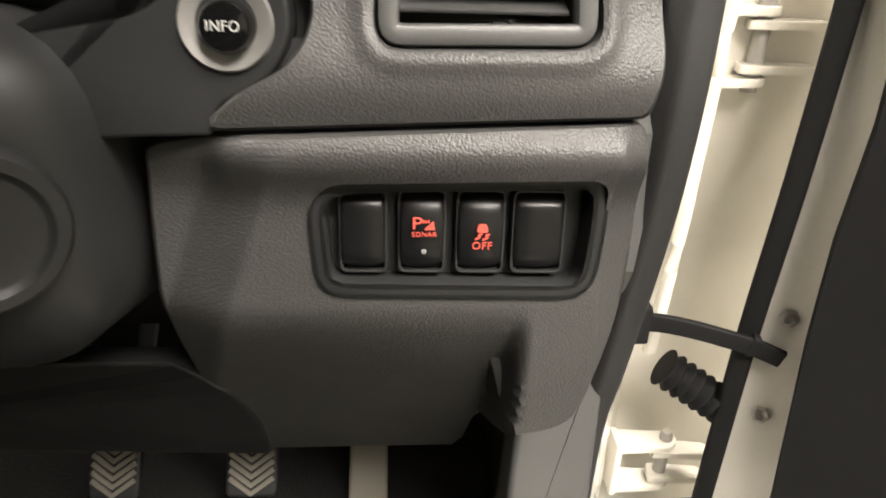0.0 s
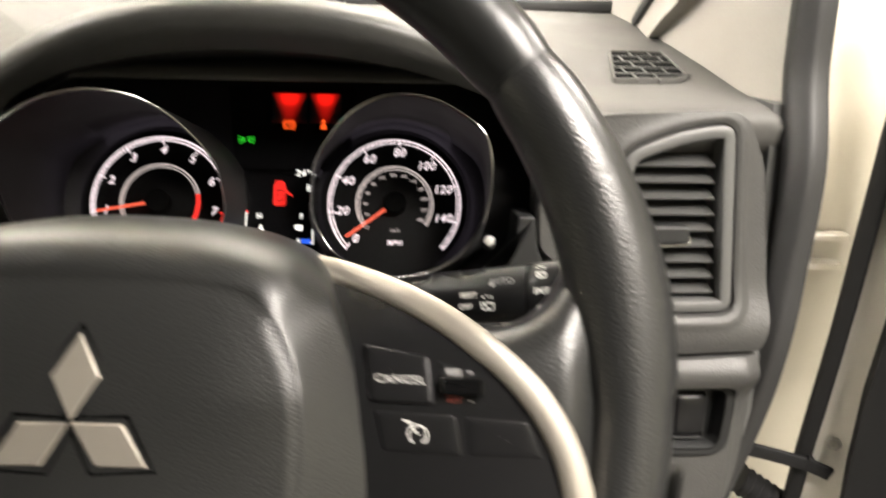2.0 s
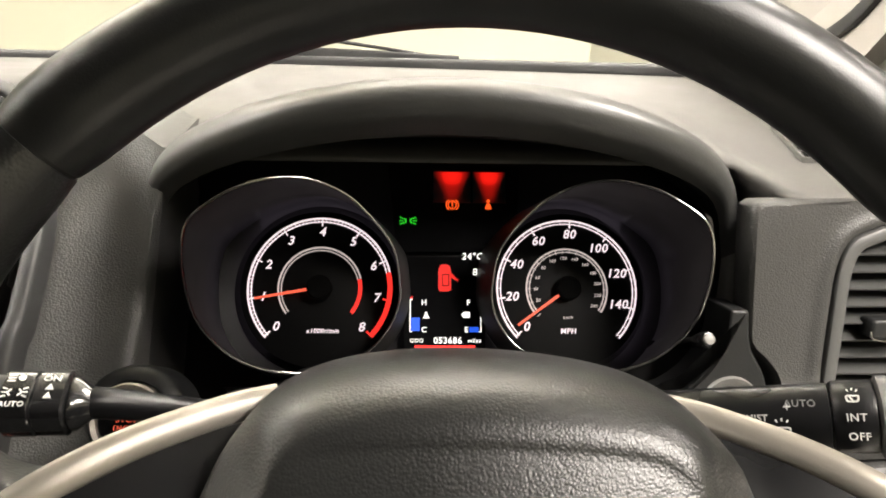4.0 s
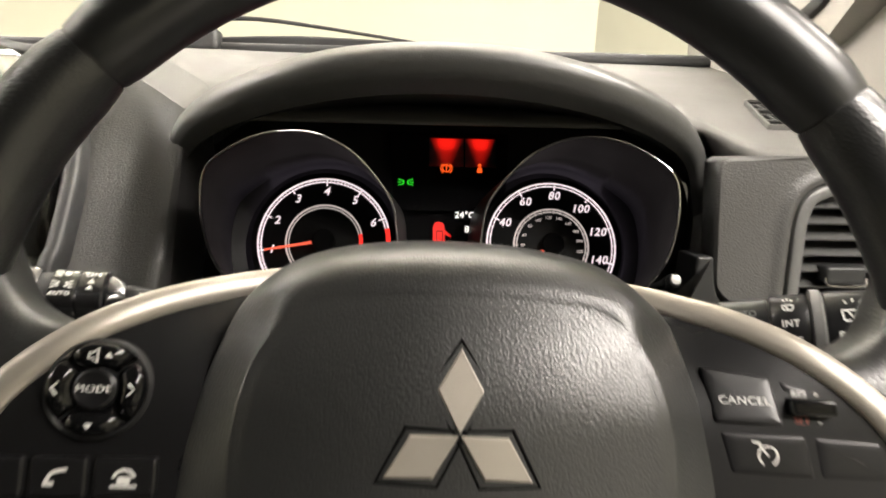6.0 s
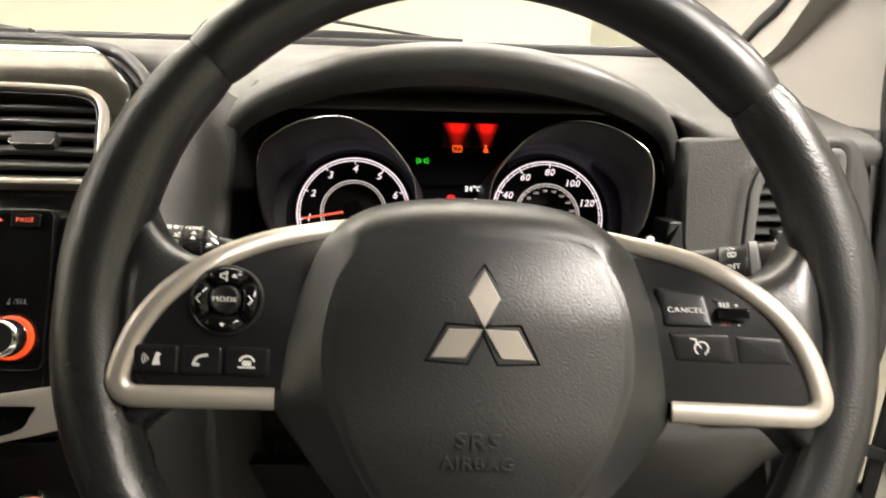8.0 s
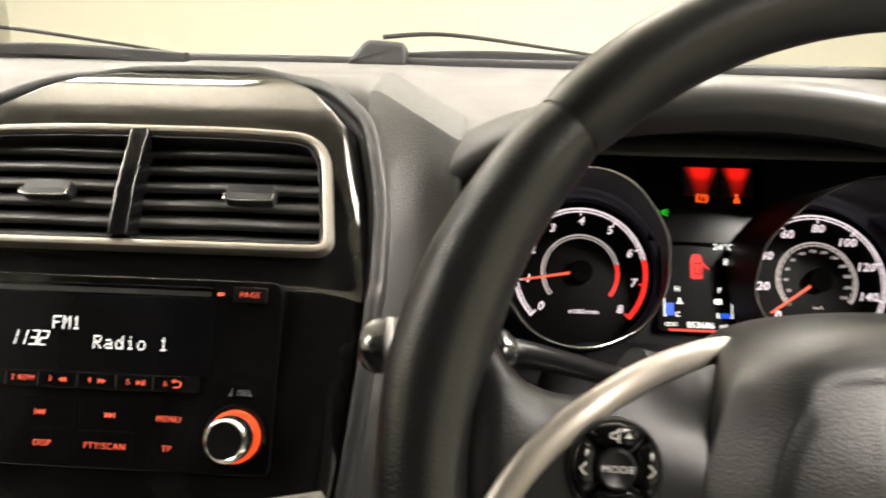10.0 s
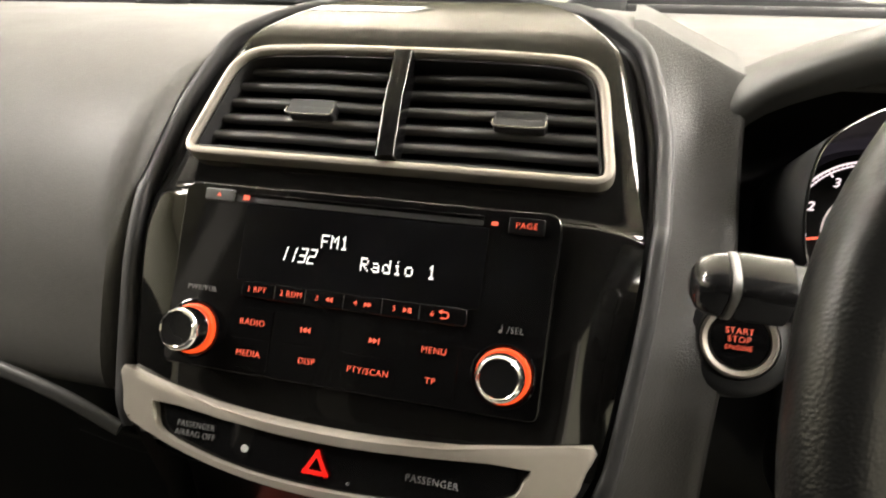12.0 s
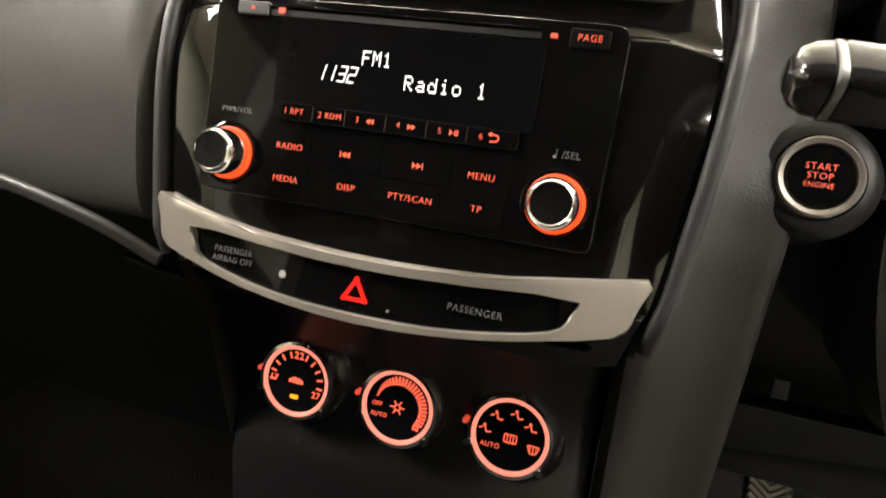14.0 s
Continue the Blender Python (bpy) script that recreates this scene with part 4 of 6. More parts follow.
arc_band(0.0066, 0.0620, 0.0040, 0.0047, 125, 235, 0, 0.0004, bm, 16)
arc_band(0.0066, 0.0620, 0.0040, 0.0047, -55, 55, 0, 0.0004, bm, 16)
slab([(0.0062, 0.0612), (0.0070, 0.0612), (0.0072, 0.0640), (0.0060, 0.0640)], 0, 0.0004, 0, bm)
slab([(0.0062, 0.0600), (0.0070, 0.0600), (0.0070, 0.0606), (0.0062, 0.0606)], 0, 0.0004, 0, bm)
part("brake_sign", bm, M_ICON, cl, "orange red lit brake sign", 0)
bm = slab(circle(0.0326, 0.0650, 0.0013, 12), 0, 0.0004)
slab(rpoly([(0.0302, 0.0590), (0.0350, 0.0590), (0.0338, 0.0632), (0.0314, 0.0632)], 0.0006, 2), 0, 0.0004, 0, bm)
part("seat_belt_sign", bm, M_ICON, cl, "orange red lit seat belt sign", 0)
bm = slab([(-0.0282, 0.0478), (-0.0262, 0.0488), (-0.0262, 0.0512), (-0.0282, 0.0522), (-0.0270, 0.0500)], 0, 0.0004)
slab([(-0.0218, 0.0478), (-0.0238, 0.0488), (-0.0238, 0.0512), (-0.0218, 0.0522), (-0.0230, 0.0500)], 0, 0.0004, 0, bm)
for s in (-1, 1):
    for k in (-1, 0, 1):
        tick(-0.0250, 0.05, 0.0034, 0.0062, (0 if s > 0 else 180) + k * 24, 0.0006, 0, 0.0004, bm)
part("side_light_sign", bm, M_GREEN, cl, "green lit side light sign", 0)
kn = part("trip_knob", lathe([(0.004, 0.0), (0.004, 0.076), (0.0048, 0.078), (0.0048, 0.088), (0.0040, 0.0900), (0, 0.0905)], 20, (0.1470, -0.0385)), M_PIANO, cl, "short black trip knob")
part("knob_tip", lathe([(0.0034, 0.0903), (0.0030, 0.0915), (0, 0.0918)], 16, (0.1470, -0.0385)), M_SATIN, kn)

# ---- steering wheel ----
WH = fr(0, 0, 0.64, 25.1, spin=-1.7)
sw = thing("steering_wheel", WH, "three-spoke black leather steering wheel with satin silver trim", "steering wheel")
RM, RA, RB = 0.1748, 0.0150, 0.0162


def rim_arc(name, a0, a1, material, label, shrink=1.0):
    bm, n = bmesh.new(), max(8, int((a1 - a0) / 3))
    loops = []
    for i in range(n + 1):
        a = radians(a0 + (a1 - a0) * i / n)
        e = min(i, n - i)
        k = (0.90 if e == 0 else 0.985 if e == 1 else 1.0) * shrink
        near = max(math.exp(-((math.degrees(a) % 360 - c) / 16) ** 2) for c in (12, 168, 348 + 360, 192))
        ra, rb = RA * k * (1 + 0.17 * near), RB * k
        ring = []
        for j in range(20):
            b = TAU * j / 20
            ring.append(((RM + ra * math.cos(b)) * math.cos(a), (RM + ra * math.cos(b)) * math.sin(a), rb * math.sin(b)))
        loops.append(ring)
    skin(bm, loops)
    return part(name, bm, material, sw, label, 60)


rim_arc("rim_core", 0, 360, M_BLACK, "", 0.86)
rim_arc("rim_top", 39.4, 138.8, M_LEATHER_S, "smooth black leather upper rim")
rim_arc("rim_grip", 139.2, 231.8, M_LEATHER, "grained black leather grip")
rim_arc("rim_grip", -51.8, 39.0, M_LEATHER, "grained black leather grip")
rim_arc("rim_bottom", 232.2, 307.8, M_LEATHER_S, "smooth black leather lower rim")
for a_first in (150, -52):
    bm = bmesh.new()
    for i in range(75):
        a = radians(a_first + i * 0.55)
        r, hh = RM - RA * math.cos(0.35), RB * math.sin(0.35)
        p = Vector((r * math.cos(a), r * math.sin(a), hh))
        t = Vector((-math.sin(a), math.cos(a), 0.55)).normalized()
        sweep([tuple(p - t * 0.0011), tuple(p + t * 0.0011)], rrect(0, 0, 0.0007, 0.0007, 0.0002, 1), bm=bm)
    tagged(part("stitching", bm, M_LEATHER_S, sw, "dark stitching on the inner rim", 0), kind="stuff")

# spokes, panels and trim on both sides; the upper inner corner falls back behind the pad
rise = lambda u: 0.009 * (abs(u) - 0.09) / 0.065
fall = lambda u, v: rise(u) - 14 * max(0.0, v + 0.005) ** 2 * max(0.0, min(1.0, (0.145 - abs(u)) / 0.06))


def sink(bm, reach=1.0):
    for v in bm.verts:
        k = max(0.0, min(1.0, (reach - abs(v.co.x)) / 0.014))
        if reach < 1:
            k *= max(0.0, min(1.0, (0.040 - v.co.y) / 0.028, (v.co.y + 0.066) / 0.02))
        v.co.z += fall(v.co.x, v.co.y) - max(0.0, rise(v.co.x)) * (1 - k)
    return bm


LINE = [(0.064, 0.0420), (0.078, 0.0388), (0.1003, 0.0306), (0.1195, 0.0196), (0.1380, 0.0042), (0.1495, -0.0125), (0.1552, -0.0300), (0.1548, -0.0372), (0.1505, -0.0410), (0.1430, -0.0418), (0.120, -0.0418), (0.0900, -0.0418)]
for sx in (-1, 1):
    X = lambda pts: [(sx * x, y) for x, y in pts]
    web = rpoly(X([(0.166, 0.064), (0.1560, 0.0425), (0.1480, 0.0300), (0.137, 0.0225), (0.122, 0.0205), (0.10, 0.0305), (0.06, 0.040), (0.05, -0.045), (0.138, -0.0475), (0.150, -0.058), (0.164, -0.072), (0.172, 0.0)]), [0.004, 0.010, 0.010, 0.010, 0.006, 0.02, 0.004, 0.004, 0.012, 0.01, 0.004, 0.01], 5)
    rows = [sx * (0.051 + 0.118 * i / 40) for i in range(41)]
    part("spoke", sink(skin(bmesh.new(), [[(u, cut_at(web, u, 0) * (1 - k) + cut_at(web, u, 1) * k, z) for k, z in ((0, -0.020), (0, -0.003), (0.03, 0.0015), (0.08, 0.0035), (0.3, 0.0035), (0.5, 0.0035), (0.7, 0.0035), (0.85, 0.0035), (0.93, 0.0028), (0.98, 0.0), (1, -0.004), (1, -0.020))] for u in rows]), 0.166), M_LEATHER, sw, "leather-covered spoke", 60)
    line = spline([(sx * x, y, 0.0048 + fall(x, y)) for x, y in LINE], 5, False)
    part("silver_trim", sweep(line, rpoly([(-0.0050, -0.004), (0.0050, -0.004), (0.0050, 0.0008), (0.0020, 0.0028), (-0.0020, 0.0028), (-0.0050, 0.0008)], 0.0014, 3)), M_SILVER, sw, "satin silver spoke trim", 60)
    pan = rpoly(X([(0.060, 0.0385), (0.076, 0.0350), (0.0980, 0.0265), (0.1170, 0.0160), (0.1345, 0.0015), (0.1455, -0.0145), (0.1505, -0.0290), (0.1500, -0.0375), (0.085, -0.0380), (0.06, -0.03)]), 0.006, 4)
    rows = [sx * (0.0605 + 0.0893 * i / 30) for i in range(31)]
    part("button_panel", sink(skin(bmesh.new(), [[(u, cut_at(pan, u, 0) * (1 - k) + cut_at(pan, u, 1) * k, z) for k, z in ((0, -0.01), (0, 0.0046), (0.2, 0.0046), (0.4, 0.0046), (0.6, 0.0046), (0.8, 0.0046), (1, 0.0046), (1, -0.01))] for u in rows])), M_BUTTON, sw, "dark button panel", 40)

# left buttons
plain = set(bpy.data.objects)
DPC, DPK = (-0.1131, 0.0012), 0.84
dpx, dpy = DPC
dp = part("direction_pad", lathe([(0.0188 * DPK, 0.0), (0.0188 * DPK, 0.0052), (0.0180 * DPK, 0.0062), (0.0172 * DPK, 0.0058)], 48, DPC), M_BLACK, sw, "round black direction pad")
for k in range(4):
    a0 = 45 + 90 * k
    bm, loops = bmesh.new(), []
    for i in range(13):
        a = radians(a0 + 4 + 82 * i / 12)
        c, s = math.cos(a), math.sin(a)
        dip = 0.0022 * (abs(i - 6) / 6) ** 3
        r_k = DPK
        loops.append([(dpx + r * r_k * c, dpy + r * r_k * s, hh - dip) for r, hh in ((0.0075, 0.004), (0.0078, 0.0068), (0.0120, 0.0090), (0.0160, 0.0086), (0.0172, 0.0072), (0.0174, 0.004))])
    skin(bm, loops)
    part("pad_key", bm, M_PIANO, dp, "", 60)
part("mode_button", lathe([(0.0064, 0.004), (0.0064, 0.0078), (0.0054, 0.0085), (0.003, 0.0078), (0, 0.0075)], 32, DPC), M_BUTTON, dp)
words("MODE", 0.0021, M_PRINT, dp, dpx, dpy, 0.0086, bold=-0.00001, wide=1.15)
bm = slab([(dpx + 0.0022, dpy + 0.0098), (dpx + 0.0046, dpy + 0.0098), (dpx + 0.0034, dpy + 0.0116)], 0.0090, 0.0093)
hoop([(dpx - 0.0026, dpy + 0.0094), (dpx - 0.0014, dpy + 0.0094), (dpx + 0.0004, dpy + 0.0080), (dpx + 0.0004, dpy + 0.0128), (dpx - 0.0014, dpy + 0.0114), (dpx - 0.0026, dpy + 0.0114)], 0.0005, 0.0090, 0.0093, 0, bm)
slab([(dpx - 0.0012, dpy - 0.0104), (dpx, dpy - 0.0121), (dpx + 0.0012, dpy - 0.0104)], 0.0090, 0.0093, 0, bm)
for s in (-1, 1):
    x = dpx + s * 0.0110
    sweep([(x - s * 0.0009, dpy + 0.0019, 0.0091), (x + s * 0.0009, dpy, 0.0091), (x - s * 0.0009, dpy - 0.0019, 0.0091)], rrect(0, 0, 0.0006, 0.0004, 0.0001, 1), bm=bm)
part("pad_signs", bm, M_PRINT, dp, "white printed signs", 0)
for i, (u0, u1) in enumerate(((-0.1500, -0.1312), (-0.1296, -0.1132), (-0.1114, -0.0930))):
    b = part("call_button", slab(rpoly([(u0 + (0.002 if i == 0 else 0), -0.0318), (u1, -0.0318), (u1, -0.0196), (u0 + (0.0 if i == 0 else 0), -0.0196)], 0.0016, 3), 0.0, 0.0068, 0.001), M_BUTTON, sw, "black call button")
    c = (u0 + u1) / 2
    bm = bmesh.new()
    if i == 0:
        for k in range(3):
            arc_band(c - 0.002, -0.0255, 0.0012 + 0.0014 * k, 0.0018 + 0.0014 * k, 140, 220, 0.0070, 0.0073, bm, 8)
        slab(rpoly([(c - 0.0010, -0.0290), (c + 0.0035, -0.0290), (c + 0.0025, -0.0245), (c + 0.0040, -0.0225), (c + 0.0010, -0.0215)], 0.0006, 2), 0.0070, 0.0073, 0, bm)
    elif i == 1:
        sweep(spline([(c - 0.0040, -0.0275, 0.0071), (c - 0.0020, -0.0240, 0.0071), (c + 0.0035, -0.0225, 0.0071)], 4, False), rrect(0, 0, 0.0016, 0.0004, 0.0001, 1), bm=bm)
        slab(rrect(c - 0.0028, -0.0282, 0.0040, 0.0018, 0.0004), 0.0070, 0.0073, 0, bm)
    else:
        arc_band(c, -0.0268, 0.0036, 0.0048, 15, 165, 0.0070, 0.0073, bm, 12)
        slab(rrect(c, -0.0268, 0.0050, 0.0030, 0.0006), 0.0070, 0.0073, 0, bm)
        slab(rrect(c, -0.0292, 0.0100, 0.0009, 0.0002), 0.0070, 0.0073, 0, bm)
    for v in bm.verts:
        v.co.x, v.co.y = c + (v.co.x - c) * 0.75, -0.0255 + (v.co.y + 0.0255) * 0.75
    part("call_sign", bm, M_PRINT, b, "white printed sign", 0)

# right buttons
b = part("cancel_button", slab(rpoly([(0.0872, -0.0026), (0.1086, -0.0028), (0.1062, 0.0127), (0.0846, 0.0155)], 0.0015, 3), -0.006, 0.0068, 0.001, dome=0.0002), M_BUTTON, sw, "black cancel button")
words("CANCEL", 0.0025, M_PRINT, b, 0.0970, 0.0048, 0.0071, bold=-0.00002, wide=1.1)
b = part("set_rocker", slab(rpoly([(0.1113, -0.0030), (0.1349, -0.0025), (0.1300, 0.0045), (0.1230, 0.0085), (0.1090, 0.0115)], 0.0015, 3), 0.0, 0.0060, 0.001, dome=0.0002), M_BUTTON, sw, "black speed set rocker")
part("rocker_cap", slab(rrect(0.1172, 0.0036, 0.0140, 0.0056, 0.001), 0.005, 0.0105, 0.0012), M_PIANO, b)
words("RES  +", 0.0020, M_PRINT, b, 0.1165, 0.0077, 0.0062)
words("SET", 0.0020, M_SIGN_R, b, 0.1150, -0.0010, 0.0062)
words("-", 0.0023, M_PRINT, b, 0.1205, -0.0010, 0.0062, bold=0.0001)
b = part("cruise_button", slab(rpoly([(0.0921, -0.0186), (0.1183, -0.0192), (0.1157, -0.0057), (0.0889, -0.0055)], 0.0015, 3), 0.0, 0.0068, 0.001, dome=0.0002), M_BUTTON, sw, "black cruise button")
bm = arc_band(0.1035, -0.0125, 0.0027, 0.0033, -60, 240, 0.0070, 0.0073, n=24)
tick(0.1035, -0.0125, 0.0, 0.0042, 130, 0.0006, 0.0070, 0.0074, bm)
tick(0.1015, -0.0087, 0.0, 0.003, 170, 0.0007, 0.0070, 0.0074, bm)
part("cruise_sign", bm, M_PRINT, b, "white printed sign", 0)
part("split_notch", slab(rpoly([(0.1184, -0.0175), (0.1196, -0.0175), (0.1200, -0.0120), (0.1190, -0.0072), (0.1178, -0.0072)], 0.0003, 2), 0.0, 0.0062), M_BLACK, sw)
part("blank_button", slab(rpoly([(0.1200, -0.0190), (0.1442, -0.0188), (0.1392, -0.0067), (0.1182, -0.0059)], 0.0015, 3), 0.0, 0.0066, 0.001, dome=0.0002), M_BUTTON, sw, "black blank button")

# the buttons follow the slope of their panels
for b in [ob for ob in bpy.data.objects if ob not in plain and ob.parent == sw]:
    n = len(b.data.vertices)
    cx, cy = sum(v.co.x for v in b.data.vertices) / n, sum(v.co.y for v in b.data.vertices) / n
    soft_k = 0.55 if b == dp else 1.0
    gx = (fall(cx + 0.002, cy) - fall(cx - 0.002, cy)) / 0.004
    gy = (fall(cx, cy + 0.002) - fall(cx, cy - 0.002)) / 0.004 * soft_k
    for ob in [b] + list(b.children):
        tr, sc = ob.matrix_basis.translation, ob.matrix_basis.to_scale()
        for v in ob.data.vertices:
            v.co.z += fall(cx, cy) + gx * (v.co.x * sc.x + tr.x - cx) + gy * (v.co.y + tr.y - cy) + (0.0006 if b == dp else -0.0018 if cx > 0 else 0.0)

# airbag pad: a flat front with a soft crease, sloping side facets and a rounded top
half_out = [(0.0, 0.0600), (0.0265, 0.0586), (0.0500, 0.0540), (0.0660, 0.0450), (0.0745, 0.0290), (0.0824, 0.0075), (0.0890, -0.0170), (0.0917, -0.0374), (0.0908, -0.0470), (0.0861, -0.0545), (0.0758, -0.0672), (0.0633, -0.0825), (0.0465, -0.1021), (0.0330, -0.1250), (0.0, -0.1290)]
half_in = [(0.0, 0.0345), (0.0240, 0.0340), (0.0440, 0.0320), (0.0530, 0.0270), (0.0585, 0.0195), (0.0640, 0.0080), (0.0672, -0.0110), (0.0668, -0.0260), (0.0650, -0.0350), (0.0622, -0.0430), (0.0560, -0.0580), (0.0480, -0.0730), (0.0360, -0.0920), (0.0250, -0.1130), (0.0, -0.1170)]
both = lambda h: spline(h + [(-x, y) for x, y in h[-2:0:-1]], 5)
PAD, RIDGE = both(half_out), both(half_in)
bm = bmesh.new()
front = lambda x, y, k: 0.0225 - 0.00011 * max(0, y * 1000) * 1.4 * k - 4.0 * max(0, y - 0.010) ** 2 - 0.9 * x * x - 6.0 * max(0, -y - 0.05) ** 2
loops = [at(PAD, -0.055), at(PAD, -0.044)]
for q in (0.0, 0.012, 0.03, 0.06, 0.12, 0.22, 0.34, 0.46, 0.58, 0.70, 0.80, 0.88, 0.93, 0.97, 1.0):
    ring = []
    for (x0, y0), (x1, y1) in zip(PAD, RIDGE):
        x, y = x0 + (x1 - x0) * q, y0 + (y1 - y0) * q
        k = max(0.0, min(1.0, (y0 - 0.028) / 0.022))
        k = k * k * (3 - 2 * k)
        top = front(x1, y1, 1)
        side = -0.006 + (top + 0.006) * (min(1.0, q / 0.06) ** 0.5 * 0.30 + 0.70 * q)
        side -= 0.0010 * max(0.0, (q - 0.90) / 0.10) ** 2 * (1 - k)
        dome = -0.040 + (top + 0.040) * math.sqrt(max(0.0, 1 - (1 - q) ** 2.2))
        ring.append((x, y, side * (1 - k) + dome * k))
    loops.append(ring)
for q in (0.97, 0.93, 0.85, 0.75, 0.6, 0.45, 0.3, 0.15):
    loops.append([(x * q, -0.035 + (y + 0.035) * q, front(x * q, -0.035 + (y + 0.035) * q, 1)) for x, y in RIDGE])
skin(bm, loops)
part("airbag_pad", bm, M_PAD, sw, "grained black airbag pad", 70)
part("lower_spoke", slab(rpoly([(-0.040, -0.105), (0.040, -0.105), (0.052, -0.165), (-0.052, -0.165)], 0.008), -0.016, 0.004, 0.006), M_DARK, sw, "dark lower spoke")
part("wheel_back", lathe([(0.055, -0.075), (0.078, -0.05), (0.086, -0.015), (0.07, -0.005)], 40, (0, -0.03)), M_DARK, sw, "dark hub cover behind the wheel")

HP = 0.0218
for k, a in enumerate((0, 120, 240)):
    rot = Matrix.Rotation(radians(a), 4, "Z")
    dm = [(0, 0.0), (0.0075, 0.0131), (0, 0.0262), (-0.0075, 0.0131)]
    o = [((rot @ Vector((x, y, 0))).x + 0.0010, (rot @ Vector((x, y, 0))).y - 0.0077) for x, y in dm]
    # each piece lies in one plane through the pad at its ends
    (x0, y0), (x1, y1) = o[0], o[2]
    h0, h1 = front(x0, y0, 1), front(x1, y1, 1)
    L2 = (x1 - x0) ** 2 + (y1 - y0) ** 2
    flat = lambda x, y: h0 + (h1 - h0) * ((x - x0) * (x1 - x0) + (y - y0) * (y1 - y0)) / L2
    rise = lambda q, e: [(x, y, flat(x, y) + e) for x, y in q]
    # shallow recess, its depth of shade painted as black
    part("badge_recess", skin(bmesh.new(), [rise(inset(o, -0.0030), -0.004), rise(inset(o, -0.0030), 0.0002), rise(inset(o, -0.0024), 0.0005), rise(inset(o, -0.0006), -0.0005), rise(o, -0.0008)]), M_CAP_SHADE, sw, "black edge toned for the shade in the badge recess", 0)
    sm = inset(o, 0.0003)
    part("badge_piece", skin(bmesh.new(), [rise(sm, -0.003), rise(sm, 0.0006), rise(inset(sm, 0.0006), 0.0012)]), M_SILVER, sw, "satin silver diamond of the badge", 0)
for tx, cap, v in (("SRS", 0.0062, -0.0553), ("AIRBAG", 0.0048, -0.0645)):
    words(tx, cap, M_PAD, sw, 0, v, front(0, v, 1) + 0.0001, "embossed_lettering", bold=0.0001, wide=1.35 if tx == "SRS" else 1.2, deep=0.0009)
part("horn_mark", arc_band(0, -0.0405, 0.0016, 0.0024, 30, 330, front(0, -0.04, 1), front(0, -0.04, 1) + 0.0004, n=16), M_PAD, sw, "", 0)

# ---- column and stalks ----
col = thing("steering_column", Matrix.Identity(4), "dark plastic steering column cowl behind the wheel", "steering column")
bm = bmesh.new()
loops = []
for y, z, a, b in ((0.075, 0.588, 0.046, 0.036), (0.085, 0.584, 0.056, 0.042), (0.13, 0.562, 0.064, 0.050), (0.20, 0.525, 0.068, 0.054), (0.26, 0.495, 0.07, 0.056)):
    loops.append([(p, y - 0.4 * (q - z) * 0, q) for p, q in rrect(0, z, 2 * a, 2 * b, 0.03, 6)])
part("cowl", skin(bm, loops), M_MID, col, "", 60)
part("lock_cover", lathe([(0.032, -0.045), (0.031, -0.002), (0.029, 0.001), (0.0245, 0.0012), (0.0225, -0.0006), (0.021, -0.0012), (0.0, -0.0012)], 48), M_DARK, col, "round blank cover on the column side", 35, Matrix.Translation((0.098, 0.146, 0.508)) @ Matrix.Rotation(radians(-52), 4, "Z") @ Matrix.Rotation(radians(90), 4, "Y"))
part("column_boot", skin(bmesh.new(), [[(p, y, q) for p, q in rpoly([(-a, z - b), (a, z - b), (a, z + b), (-a, z + b)], r, 8)] for y, z, a, b, r in ((0.146, 0.520, 0.066, 0.048, 0.030), (0.160, 0.513, 0.094, 0.060, 0.045), (0.174, 0.505, 0.112, 0.070, 0.055), (0.186, 0.501, 0.122, 0.077, 0.060), (0.26, 0.49, 0.126, 0.08, 0.060))]), M_DARK, col, "wide dark boot where the column meets the dash", 60)
for sx in (-1, 1):
    part("stalk_pod", sweep([(sx * 0.040, 0.125, 0.598), (sx * 0.080, 0.118, 0.610)], circle(0, 0, 0.021, 24)), M_BLACK, col, "round stalk base")


def stalk(a, b, name, label, n=(0, -0.9, 0.42)):
    a, b = Vector(a), Vector(b)
    x = (b - a).normalized()
    n = Vector(n)
    n = (n - x * n.dot(x)).normalized()
    y = n.cross(x)
    m = Matrix((( x.x, y.x, n.x, a.x), (x.y, y.y, n.y, a.y), (x.z, y.z, n.z, a.z), (0, 0, 0, 1)))
    return thing(name, m, label, "stalk", "column stalks"), (b - a).length


def barrel(pairs, n=32, flat=0.82, square=2.0):
    """A body of varying thickness along the local x axis; square: how boxy its section is."""
    f = lambda w: math.copysign(abs(w) ** (2 / square), w)
    return skin(bmesh.new(), [[(x, r * f(math.cos(TAU * i / n)), r * flat * f(math.sin(TAU * i / n))) for i in range(n)] for x, r in pairs])


st, ln = stalk((0.079, 0.131, 0.608), (0.214, 0.071, 0.6435), "wiper_stalk", "black wiper stalk with white printed signs")
part("stem", barrel([(-0.02, 0.010), (0.0, 0.011), (0.085, 0.0140), (0.090, 0.0140), (0.0905, 0.0125)]), M_BUTTON, st)
part("twist_ring", barrel([(0.0910, 0.0140), (0.092, 0.0148), (0.106, 0.0152), (0.1072, 0.0145)]), M_BUTTON, st, "ribbed twist ring")
part("end_ring", barrel([(0.1075, 0.0148), (0.1085, 0.0168), (0.1125, 0.0168), (0.1135, 0.0150)]), M_MID, st, "raised grey grip ring")
part("end_cap", barrel([(0.1140, 0.0150), (0.117, 0.0156), (0.134, 0.0152), (0.140, 0.0130), (0.143, 0.005)]), M_BUTTON, st, "stalk end")
hh = 0.0127
